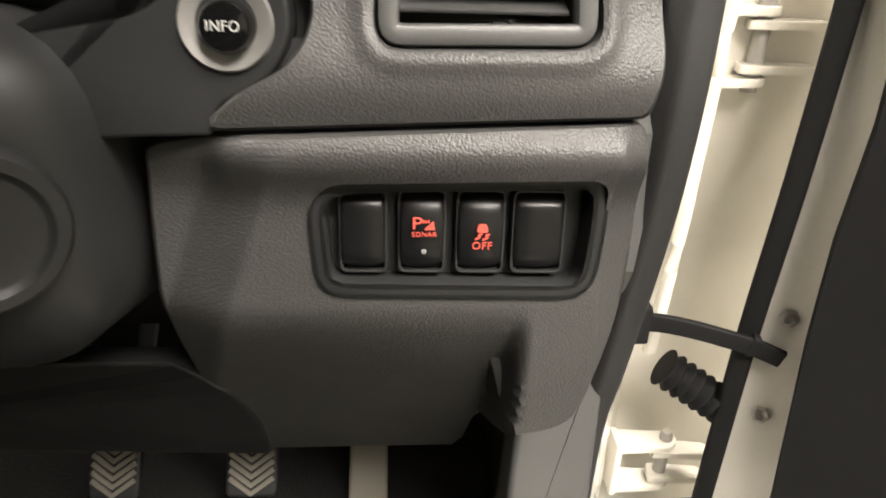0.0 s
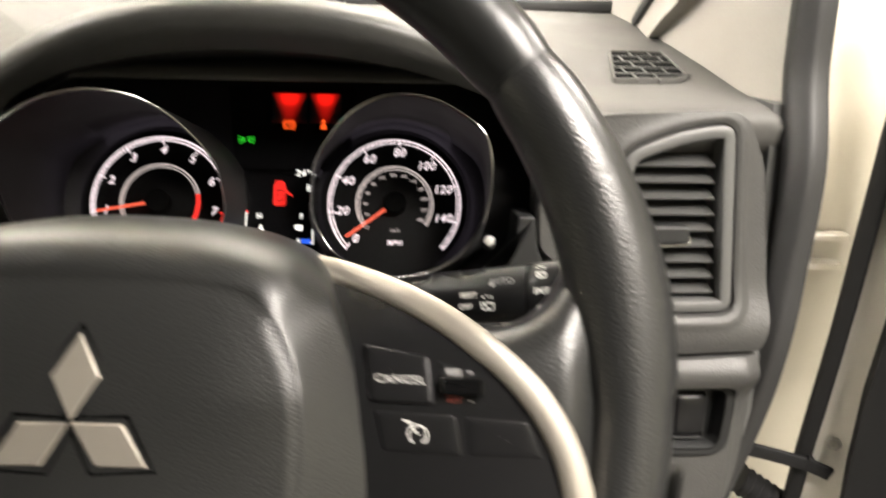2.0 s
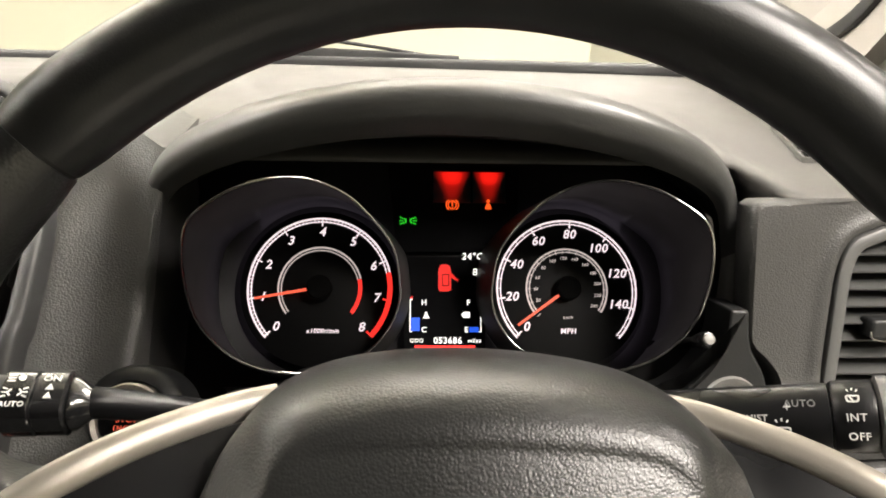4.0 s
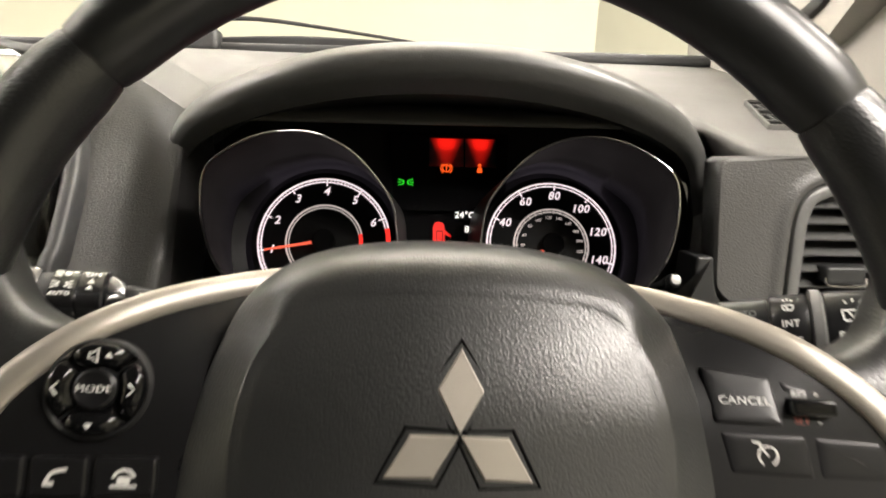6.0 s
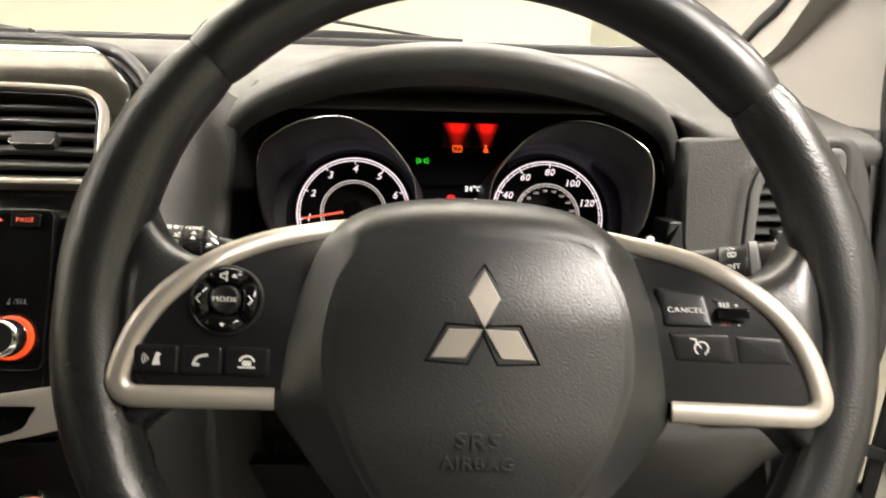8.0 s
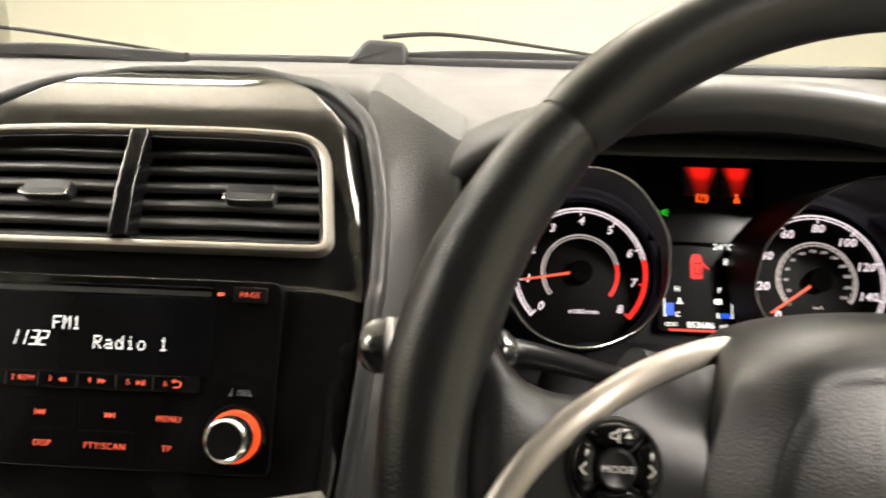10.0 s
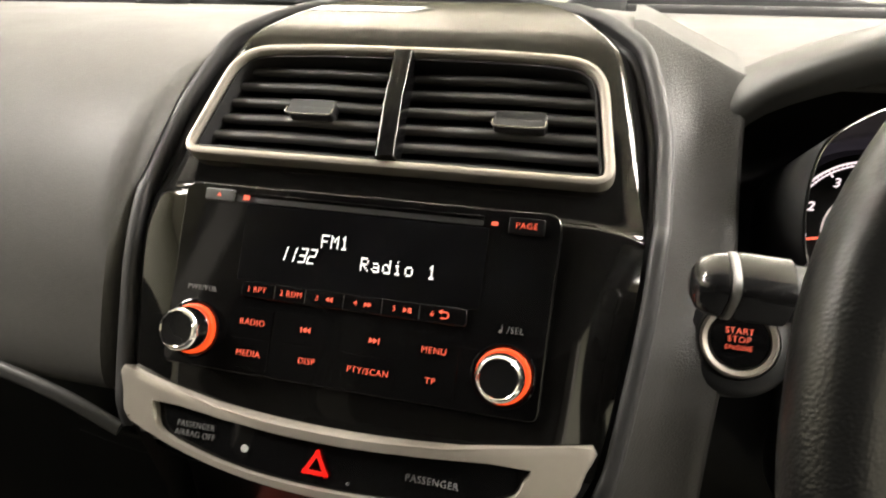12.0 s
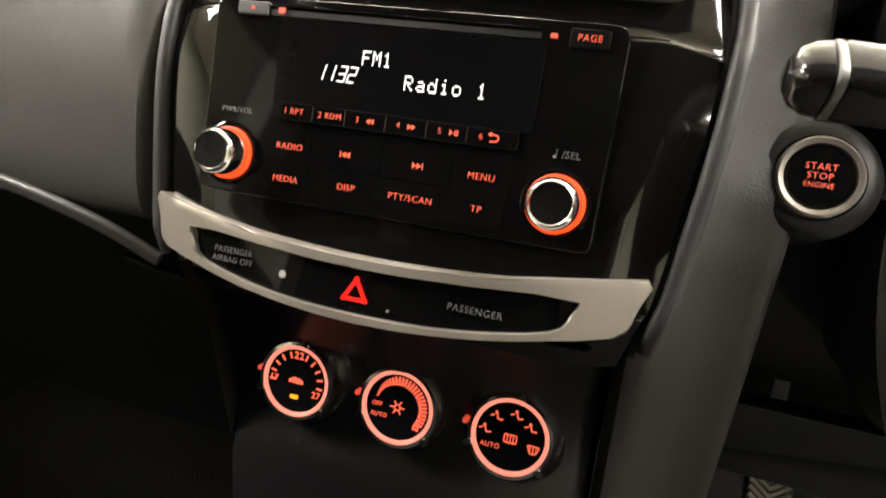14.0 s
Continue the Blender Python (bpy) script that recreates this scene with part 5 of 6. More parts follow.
words("INT", 0.0030, M_PRINT, st, 0.0990, 0.0010, hh + 0.0002, spin=0, bold=0.00004)
words("OFF", 0.0030, M_PRINT, st, 0.0995, -0.0068, hh * 0.91, bold=0.00004)
words("AUTO", 0.0028, M_PRINT_D, st, 0.079, 0.0065, 0.0105, bold=0.00004)
words("REAR", 0.0036, M_PRINT, st, 0.1245, -0.0055, 0.0122, bold=0.00006)
words("MIST", 0.0026, M_PRINT, st, 0.062, 0.0005, 0.0110, bold=0.00006)
words("OFF", 0.0026, M_PRINT, st, 0.060, -0.0050, 0.0107, bold=0.00006)
words("+", 0.0036, M_PRINT, st, 0.074, 0.0050, 0.0105, bold=0.00006)


def washer_sign(u, v, h, s):
    bm = bmesh.new()
    o = rpoly([(u - 0.0045 * s, v - 0.003 * s), (u + 0.0045 * s, v - 0.003 * s), (u + 0.0055 * s, v + 0.003 * s), (u - 0.0055 * s, v + 0.003 * s)], 0.0012, 3)
    hoop(o, 0.0007, h, h + 0.0003, 0, bm)
    tick(u + 0.001 * s, v - 0.0028 * s, 0, 0.0066 * s, 125, 0.0007, h, h + 0.0003, bm)
    for k in range(3):
        tick(u, v + 0.001 * s, 0.0055 * s, 0.0075 * s, 60 + 30 * k, 0.0006, h, h + 0.0003, bm)
    return bm


part("rear_wash_sign", washer_sign(0.1245, 0.0035, 0.0129, 0.9), M_PRINT, st, "", 0)
part("front_wash_sign", washer_sign(0.0715, -0.0050, 0.0110, 0.65), M_PRINT, st, "", 0)
part("ring_sign", washer_sign(0.0985, 0.0085, 0.0110, 0.5), M_PRINT, st, "", 0)

st, ln = stalk((-0.050, 0.0935, 0.6385), (-0.208, 0.0765, 0.6475), "light_stalk", "gloss black light stalk with white printed signs", (0, -0.50, 0.87))
part("stem", sweep(spline([(0.020, -0.013, -0.040), (0.040, -0.010, -0.030), (0.066, -0.005, -0.014), (0.088, -0.001, -0.002), (0.098, 0.0, 0.0)], 6, False), circle(0, 0, 0.0054, 20), scale=lambda q: 0.9 + 0.3 * q), M_BUTTON, st)
part("collar", barrel([(0.0915, 0.0057), (0.0965, 0.0097), (0.0982, 0.0100), (0.0986, 0.0090)], flat=0.92, square=2.4), M_STALK, st)
part("twist_ring", barrel([(0.0988, 0.0097), (0.0998, 0.0112), (0.1094, 0.0113), (0.1100, 0.0107)], flat=0.95, square=2.8), M_STALK, st, "twist ring with signs")
part("sign_ring", barrel([(0.1103, 0.0105), (0.1110, 0.0113), (0.1208, 0.0115), (0.1214, 0.0107)], flat=0.95, square=2.8), M_STALK, st, "ring with lamp signs")
part("waist", barrel([(0.1214, 0.0097), (0.1268, 0.0100)], flat=0.95, square=3.0), M_BLACK, st, "dark groove")
part("outer_sleeve", barrel([(0.1266, 0.0105), (0.1278, 0.0116), (0.1458, 0.0118), (0.1466, 0.0113)], flat=0.95, square=3.4), M_STALK, st, "gloss black outer sleeve")
part("end_band", barrel([(0.1468, 0.0112), (0.1474, 0.0116), (0.1494, 0.0116), (0.1500, 0.0111)], flat=0.95, square=3.4), M_SATIN, st, "narrow grey band before the tip")
part("end_cap", barrel([(0.1502, 0.0108), (0.151, 0.0115), (0.155, 0.0110), (0.1595, 0.0089), (0.162, 0.0049)], flat=0.95, square=3.0), M_STALK, st, "rounded stalk tip")
hh = 0.0108
words("ON", 0.0022, M_PRINT, st, 0.1045, -0.0040, hh + 0.0002, spin=180, bold=0.00004, wide=1.2)
for v in (-0.0006, 0.0030):
    part("ring_mark", slab([(0.1030, v + 0.0012), (0.1060, v + 0.0012), (0.1045, v - 0.0014)], hh + 0.0001, hh + 0.0004), M_PRINT, st, "", 0)
bm = slab(rpoly([(0.1135, -0.0052), (0.1150, -0.0056), (0.1163, -0.0042), (0.1150, -0.0028), (0.1135, -0.0032)], 0.0005, 2), hh + 0.0004, hh + 0.0007)
for k in range(3):
    slab(rrect(0.1182, -0.0054 + 0.0012 * k, 0.0028, 0.0006, 1e-5, 1), hh + 0.0004, hh + 0.0007, 0, bm)
part("head_lamp_sign", bm, M_PRINT, st, "", 0)
bm = bmesh.new()
for q in (-1, 1):
    arc_band(0.1158 + q * 0.0010, 0.0018, 0.0009, 0.0015, 90 - q * 90 - 80, 90 - q * 90 + 80, hh + 0.0004, hh + 0.0007, bm, 10)
    for k in (-1, 0, 1):
        tick(0.1158 + q * 0.0026, 0.0018 + k * 0.0013, 0, 0.0018, 90 - q * 90 + k * q * 20, 0.0005, hh + 0.0004, hh + 0.0007, bm)
part("side_lamp_sign", bm, M_PRINT, st, "", 0)
words("AUTO", 0.0020, M_PRINT, st, 0.1158, 0.0064, hh, spin=180, bold=0.00003)

# start button
SB = fr(-0.1710, 0.1755, 0.5797, 30)
sb = thing("start_button", SB, "round black engine start button with satin ring, red lit words", "button")
part("collar", lathe([(0.0300, -0.03), (0.0300, -0.0050), (0.0285, -0.0015), (0.0250, 0.0012), (0.0212, 0.0018), (0.0200, -0.004)], 48), M_DARK, sb, "dark raised collar")
part("ring", lathe([(0.0198, -0.004), (0.0198, 0.0045), (0.0186, 0.0060), (0.0163, 0.0050), (0.0157, -0.002)], 48), M_SILVER, sb, "satin silver ring")
part("cap", lathe([(0.0155, -0.004), (0.0155, 0.0030), (0.0145, 0.0040), (0, 0.0042)], 48), M_PIANO, sb, "gloss black cap")
for tx, v, c in (("START", 0.0048, 0.0032), ("STOP", 0.0003, 0.0032), ("ENGINE", -0.0041, 0.0025)):
    words(tx, c, M_ORANGE, sb, 0, v, 0.0043, bold=-0.00007)

# ---- centre stack ----
ST = fr(-0.376, 0.1437, 0.6208, 24)
VT = fr(-0.371, 0.1985, 0.6868, 44)
con = thing("centre_stack", Matrix.Identity(4), "gloss dark centre stack with matt surround on the dashboard", "centre stack")
p_st = lambda v, h=0: (ST @ Vector((0, v, h)))
p_vt = lambda v, h=0: (VT @ Vector((0, v, h)))
XF = -0.371
spine = [p_st(-0.135, -0.014), p_st(-0.108, 0.0012), p_st(-0.085, 0.0012), p_st(-0.02, 0.0010), p_st(0.018, -0.0030), p_vt(-0.058, -0.004), p_vt(-0.046, -0.004), p_vt(0.0, -0.003), p_vt(0.048, -0.003)]
spine += [Vector((0, y, z)) for y, z in ((0.2465, 0.7300), (0.2590, 0.7367), (0.274, 0.7434), (0.290, 0.7488), (0.303, 0.7514))]
half = [0.124, 0.1315, 0.1365, 0.1440, 0.1462, 0.1470, 0.1468, 0.1445, 0.134, 0.127, 0.117, 0.104, 0.085, 0.058]


def inside(o, x, y):
    """Whether a point lies within an outline."""
    hit = False
    for (a, b), (c, d) in zip(o, o[1:] + o[:1]):
        if (b > y) != (d > y) and x < (c - a) * (y - b) / (d - b) + a:
            hit = not hit
    return hit


FO = rpoly([(-0.1310, -0.0405), (0.1290, -0.0405), (0.1160, 0.0430), (0.06, 0.0470), (-0.06, 0.0470), (-0.1190, 0.0430)], [0.014, 0.014, 0.024, 0.03, 0.03, 0.024], 6)
# fascia: strips across the spine, with rounded sides and an opening for the vents
S = spline([(p.y, p.z, hw) for p, hw in zip(spine, half)], 10, False)
cols = [-1.0, -0.995, -0.97, -0.95] + [-0.93 + 1.86 * i / 120 for i in range(121)] + [0.95, 0.97, 0.995, 1.0]
loops = []
for i, (y, z, hw) in enumerate(S):
    a, b = S[max(i - 1, 0)], S[min(i + 1, len(S) - 1)]
    t = Vector((b[0] - a[0], b[1] - a[1])).normalized()
    n = Vector((-t.y, t.x))
    row = []
    for q in cols:
        low = max(0.0, min(1.0, (0.700 - z) / 0.085))
        low = low * low * (3 - 2 * low)
        lim = 0.885 - 0.125 * low
        e = max(0.0, abs(q) - lim) / (1 - lim)
        d = 0.05 if abs(q) == 1 else (0.016 - 0.009 * low) * e ** (1.8 - 0.4 * low)
        row.append((XF + q * hw, y - n.x * d, z - n.y * d))
    loops.append(row)
bm = skin(bmesh.new(), loops, False, False, False)
back = VT.inverted()
cut = inset(FO, 0.003)
gone = [f for f in bm.faces if inside(cut, *(back @ f.calc_center_median())[:2])]
bmesh.ops.delete(bm, geom=gone, context="FACES")
part("fascia", bm, M_FASCIA, con, "gloss dark fascia", 50)
# matt surround
S = spline([(p.y, p.z, hw) for p, hw in zip(spine, half)], 4, False)
edge_l = [(XF - hw - 0.0075, y + 0.010, z - 0.007) for y, z, hw in S]
edge_r = [(XF + hw + 0.0065, y + 0.010, z - 0.007) for y, z, hw in reversed(S)]
edge_l, edge_r = [p for p in edge_l if p[2] > 0.505], [p for p in edge_r if p[2] > 0.505]
ring = edge_l[:-2] + [(XF - 0.045, 0.3150, 0.7485), (XF, 0.3165, 0.7490), (XF + 0.045, 0.3150, 0.7485)] + edge_r[2:]
part("surround", sweep(ring, rrect(0, 0, 0.009, 0.018, 0.004, 4), up=(0, -0.7, 0.7)), M_RUBBER, con, "dark soft roll round the stack", 60)
part("gap", sweep([(x + (0.006 if x < XF - 0.05 else -0.006 if x > XF + 0.05 else 0), y + 0.002, z - 0.006) for x, y, z in ring], rrect(0, 0, 0.006, 0.012, 0.002, 2), up=(0, -0.7, 0.7)), M_BLACK, con, "dark gap round the fascia", 60)
# centre vents
cv = thing("centre_air_vents", VT, "pair of dark slatted air vents in a satin silver frame", "air vent", "air vents")
part("frame", hoop(FO, 0.0056, -0.004, 0.0045, 0.0024), M_SILVER, cv, "satin silver frame")
FI = inset(FO, 0.0070)
part("duct", hoop(FI, 0.001, -0.05, 0.001, 0), M_BLACK, cv)
part("duct_back", slab(FI, -0.052, -0.045), M_BLACK, cv)
part("divider", sweep([(-0.0045, 0.0405, 0.0), (-0.002, 0.0, 0.001), (0.0015, -0.0345, 0.0)], rrect(0, 0, 0.0118, 0.016, 0.002)), M_PIANO, cv, "gloss black divider")
for sx in (-1, 1):
    for i in range(6):
        v = -0.0270 + i * 0.0127
        k = (v + 0.0405) / 0.085
        e = 0.1225 - 0.0125 * k
        u0, u1 = ((-e - 0.001, -0.0055) if sx < 0 else (0.0015, e - 0.001))
        part("slat", sweep([(u0, v, -0.012), ((u0 + u1) / 2, v, -0.0105), (u1, v, -0.012)], rpoly([(-0.0072, -0.0055), (-0.0045, -0.0090), (0.0062, 0.0000), (0.0072, 0.0030), (0.0056, 0.0056), (0.0026, 0.0050)], 0.0014, 3)), M_SLAT, cv)
    c = -0.0560 if sx < 0 else 0.0720
    t = part("tab", slab(rrect(c, 0.0016, 0.0300, 0.0090, 0.0028), -0.008, 0.0006, 0.0010), M_DARK, cv, "dark grey paddle")
    part("tab_front", slab(rrect(c, -0.0032, 0.0296, 0.0052, 0.0024), -0.008, 0.0016, 0.0006), M_BLACK, t, "black front")
    part("tab_edge", sweep(spline([(c - 0.0150, -0.0010, 0.0012), (c - 0.0150, -0.0034, 0.0016), (c - 0.0132, -0.0058, 0.0018), (c, -0.0063, 0.0020), (c + 0.0132, -0.0058, 0.0018), (c + 0.0150, -0.0034, 0.0016), (c + 0.0150, -0.0010, 0.0012)], 4, False), rrect(0, 0, 0.0008, 0.0008, 0.0003, 2)), M_CHROME, t, "thin chrome edge")

# radio
ra = thing("car_radio", ST, "gloss black car radio with white display and red lit keys", "car radio")
UN = rpoly([(-0.1085, -0.0780), (0.1085, -0.0780), (0.1095, 0.0275), (-0.1095, 0.0275)], [0.006, 0.006, 0.008, 0.008], 4)
part("front_plate", slab(UN, -0.03, 0.0030, 0.0012), M_PIANO, ra, "gloss black front", 0)
part("display_cover", slab(rpoly([(-0.0680, -0.0262), (0.0720, -0.0262), (0.0725, 0.0172), (-0.0685, 0.0172)], 0.002, 3), 0.0, 0.0036, 0.0004), M_LCD, ra, "dark display", 0)
part("disc_slot", slab(rrect(-0.004, 0.0195, 0.146, 0.0030, 0.001), 0.0028, 0.0036), M_BLACK, ra, "disc slot")
part("slot_edge", slab(rrect(-0.004, 0.0226, 0.146, 0.0012, 0.0004), 0.0025, 0.0044, 0.0003), M_PIANO, ra)
b = part("eject_key", slab(rrect(-0.0860, 0.0207, 0.0190, 0.0072, 0.0015), 0.0, 0.0046, 0.0008), M_MID, ra, "eject key")
part("eject_sign", slab([(-0.0876, 0.0200), (-0.0848, 0.0200), (-0.0862, 0.0220)], 0.0047, 0.0049), M_ORANGE, b, "", 0)
part("disc_lamp", slab([(-0.0705, 0.0190), (-0.0668, 0.0190), (-0.0668, 0.0216), (-0.0705, 0.0216)], 0.0045, 0.0049), M_ORANGE, ra, "", 0)
part("disc_lamp", slab(rrect(0.0770 - 0.002, 0.0196, 0.0034, 0.0020, 0.0006), 0.0045, 0.0049), M_ORANGE, ra, "", 0)
b = part("page_key", slab(rrect(0.0915, 0.0197, 0.0185, 0.0085, 0.001), 0.0, 0.0044, 0.0006), M_BUTTON, ra)
words("PAGE", 0.0031, M_ORANGE, b, 0.0915, 0.0197, 0.0046, bold=-0.00007)
# the display builds its letters from dots in cells of five by seven
GLYPHS = {"F": "11111 10000 10000 11110 10000 10000 10000", "M": "10001 11011 10101 10101 10001 10001 10001", "1": "00100 01100 00100 00100 00100 00100 01110", "R": "11110 10001 10001 11110 10100 10010 10001", "a": "00000 00000 01110 00001 01111 10001 01111", "d": "00001 00001 01101 10011 10001 10001 01111", "i": "00100 00000 01100 00100 00100 00100 01110", "o": "00000 00000 01110 10001 10001 10001 01110"}


def dots(ch, u, v, w, hgt, h):
    """One display letter; each run of dots is one bar."""
    bm = bmesh.new()
    for r, row in enumerate(GLYPHS[ch].split()):
        k = 0
        while k < 5:
            if row[k] == "1":
                e = k
                while e < 4 and row[e + 1] == "1":
                    e += 1
                x0, x1 = u + (k - 2.38) * w / 5, u + (e - 1.62) * w / 5
                y1 = v + hgt / 2 - r * hgt / 7
                slab([(x0, y1 - hgt / 7 * 0.86), (x1, y1 - hgt / 7 * 0.86), (x1, y1), (x0, y1)], h, h + 0.0002, 0, bm)
                k = e
            k += 1
    return bm


for tx, u, v, pitch in (("FM1", -0.0118, 0.0006, 0.0057), ("Radio 1", 0.0258, -0.0094, 0.0063)):
    for i, ch in enumerate(tx):
        if ch != " ":
            part("display_letter", dots(ch, u + (i - (len(tx) - 1) / 2) * pitch, v, 0.0046, 0.0074, 0.0038), M_SCREEN, ra, "", 0)
SEGMENTS = {"1": "bc", "3": "abgcd", "2": "abged"}
for i, ch in enumerate("1132"):
    bm, c, w, t = bmesh.new(), -0.0335 + (i - 1.5) * 0.0055 + (0.0012 if i > 1 else 0.0), 0.0019, 0.00070
    lean = lambda pts: [(c + x + 0.22 * y, -0.0085 + y) for x, y in pts]
    bar = {"a": (-w, 0.0034, w, 0.0042), "g": (-w, -0.0004, w, 0.0004), "d": (-w, -0.0042, w, -0.0034), "b": (w - t / 2, 0.0003, w + t / 2, 0.0039), "c": (w - t / 2, -0.0039, w + t / 2, -0.0003), "e": (-w - t / 2, -0.0039, -w + t / 2, -0.0003)}
    for k in SEGMENTS[ch]:
        x0, y0, x1, y1 = bar[k]
        slab(lean([(x0, y0), (x1, y0), (x1, y1), (x0, y1)]), 0.0038, 0.0040, 0, bm)
    part("display_digit", bm, M_SCREEN, ra, "", 0)
pres = part("preset_bar", slab(rpoly([(-0.0635, -0.0352), (0.0665, -0.0352), (0.0665, -0.0262), (-0.0635, -0.0262)], 0.002, 3), 0.0, 0.0046, 0.0006), M_PIANO, ra, "row of preset keys", 0)
tri = lambda u, v, s, d: [(u, v - s), (u + d * s * 1.5, v), (u, v + s)]


def sign(kind, u, v, h, s=0.0015):
    bm = bmesh.new()
    if kind in ("ff", "rw", "next", "prev"):
        d = 1 if kind in ("ff", "next") else -1
        for k in (-1, 0):
            slab(tri(u + d * (k * 1.5 * s), v, s, d) if d > 0 else tri(u + d * (k * 1.5 * s), v, s, d)[::-1], h, h + 0.0003, 0, bm)
        if kind in ("next", "prev"):
            slab(rrect(u + d * 1.9 * s, v, 0.35 * s, 2 * s, 1e-5, 1), h, h + 0.0003, 0, bm)
    elif kind == "pp":
        slab(tri(u - 1.5 * s, v, s, 1), h, h + 0.0003, 0, bm)
        for k in (0.6, 1.4):
            slab(rrect(u + k * s, v, 0.4 * s, 2 * s, 1e-5, 1), h, h + 0.0003, 0, bm)
    else:
        arc_band(u, v, 0.9 * s, 1.4 * s, -90, 90, h, h + 0.0003, bm, 10)
        slab(rrect(u - 0.8 * s, v + 1.15 * s, 2 * s, 0.5 * s, 1e-5, 1), h, h + 0.0003, 0, bm)
        slab(tri(u - 1.4 * s, v + 1.15 * s, 0.9 * s, -1)[::-1], h, h + 0.0003, 0, bm)
        slab(rrect(u - 0.8 * s, v - 1.15 * s, 2 * s, 0.5 * s, 1e-5, 1), h, h + 0.0003, 0, bm)
    return bm


for i, (u, tx, sg) in enumerate(((-0.0540, "1 RPT", ""), (-0.0330, "2 RDM", ""), (-0.0145, "3", "rw"), (0.0080, "4", "ff"), (0.0300, "5", "pp"), (0.0510, "6", "back"))):
    words(tx, 0.0030, M_ORANGE, pres, u - (0.0030 if sg else 0), -0.0306, 0.0048, bold=-0.00007)
    if sg:
        part("preset_sign", sign(sg, u + 0.0042, -0.0306, 0.0047, 0.0014), M_ORANGE, pres, "", 0)
    if i:
        part("preset_gap", slab(rrect(u - 0.0100, -0.0307, 0.0005, 0.0075, 1e-5, 1), 0.0045, 0.00475), M_BLACK, pres, "", 0)
keys = (("RADIO", -0.0545, -0.0490, 0.0245, ""), ("", -0.0215, -0.0488, 0.039, "prev"), ("", 0.0175, -0.0490, 0.036, "next"), ("MENU", 0.0510, -0.0497, 0.0270, ""), ("MEDIA", -0.0545, -0.0662, 0.0245, ""), ("DISP", -0.0190, -0.0655, 0.0300, ""), ("PTY/SCAN", 0.0165, -0.0657, 0.0300, ""), ("TP", 0.0510, -0.0655, 0.0270, ""))
for tx, u, v, wd, sg in keys:
    k = part("key", slab(rrect(u, v, wd, 0.0162, 0.0010, 2), 0.0, 0.0033, 0.0002), M_PIANO, ra, "black radio key", 0)
    if tx:
        words(tx, 0.0033, M_ORANGE, k, u, v, 0.0035, bold=-0.00007)
    else:
        part("key_sign", sign(sg, u, v, 0.0034, 0.0016), M_ORANGE, k, "", 0)
words("PWR/VOL", 0.0028, M_PRINT_D, ra, -0.0890, -0.0335, 0.0032)
words("/SEL", 0.0032, M_PRINT_D, ra, 0.0920, -0.0338, 0.0032)
part("note_sign", tick(0.0850, -0.035, 0, 0.0035, 90, 0.0004, 0.0032, 0.0034, slab(circle(0.0843, -0.0350, 0.0009, 10), 0.0032, 0.0034)), M_PRINT_D, ra, "", 0)
for u in (-0.0905, 0.0885):
    c = (u, -0.0570)
    k = part("knob_well", lathe([(0.0170, 0.0), (0.0170, 0.0036), (0.0161, 0.0040), (0.0144, 0.0036)], 40, c), M_PIANO, ra, "knob base")
    part("light_ring", lathe([(0.0141, 0.003), (0.0141, 0.0058), (0.0130, 0.0062), (0.0122, 0.003)], 40, c), M_KNOB, k, "orange lit ring")
    part("knob", lathe([(0.0124, 0.004), (0.0122, 0.0165), (0.0117, 0.0185), (0.0100, 0.0200), (0.0095, 0.0196)], 40, c), M_CHROME, k, "chrome knob side")
    part("knob_face", lathe([(0.0095, 0.018), (0.0094, 0.0194), (0.0, 0.0190)], 40, c), M_BUTTON, k, "black knob face")

# silver band with the hazard switch
band = thing("hazard_panel", ST, "satin silver band around a gloss black hazard switch panel", "switch panel")


def bend(bm):
    """Bows the band: the middle stands out towards the driver."""
    for v in bm.verts:
        v.co.z += 0.020 * (1 - (v.co.x / 0.14) ** 2) - 0.006
    return bm


BO = spline([(-0.1360, -0.0845), (-0.09, -0.0925), (-0.045, -0.0968), (0.0, -0.0982), (0.045, -0.0968), (0.09, -0.0925), (0.1360, -0.0845), (0.1335, -0.100), (0.1290, -0.1125), (0.11, -0.1180), (0.06, -0.1270), (0.0, -0.1310), (-0.06, -0.1270), (-0.11, -0.1180), (-0.1290, -0.1125), (-0.1335, -0.100)], 3)
BI = spline([(-0.1040, -0.0990), (-0.052, -0.1020), (0.0, -0.1035), (0.052, -0.1020), (0.1040, -0.0990), (0.1045, -0.1060), (0.0960, -0.1165), (0.05, -0.1245), (0.0, -0.1265), (-0.05, -0.1245), (-0.0960, -0.1165), (-0.1045, -0.1060)], 4)
part("band", bend(holed(BO, BI, -0.012, 0.004, 0.0014, 200)), M_SILVER, band, "satin silver band", 50)
bm = bmesh.new()
PI = inset(BI, -0.002)
skin(bm, [[(u, cut_at(PI, u, 0), -0.012), (u, cut_at(PI, u, 0), -0.0006), (u, cut_at(PI, u, 1), -0.0006), (u, cut_at(PI, u, 1), -0.012)] for u in [-0.1045 + 0.209 * i / 60 for i in range(61)]])
part("panel", bend(bm), M_PIANO, band, "gloss black panel")
zb = lambda u: 0.020 * (1 - (u / 0.14) ** 2) - 0.006 + 0.0004
bm = bmesh.new()
T3 = lambda r: [(-0.0005 + r * math.cos(radians(a)), -0.1158 + r * math.sin(radians(a))) for a in (90, 210, 330)]
hoop(rpoly(T3(0.0088), 0.0006, 2), 0.0020, zb(0), zb(0) + 0.0008, 0, bm)
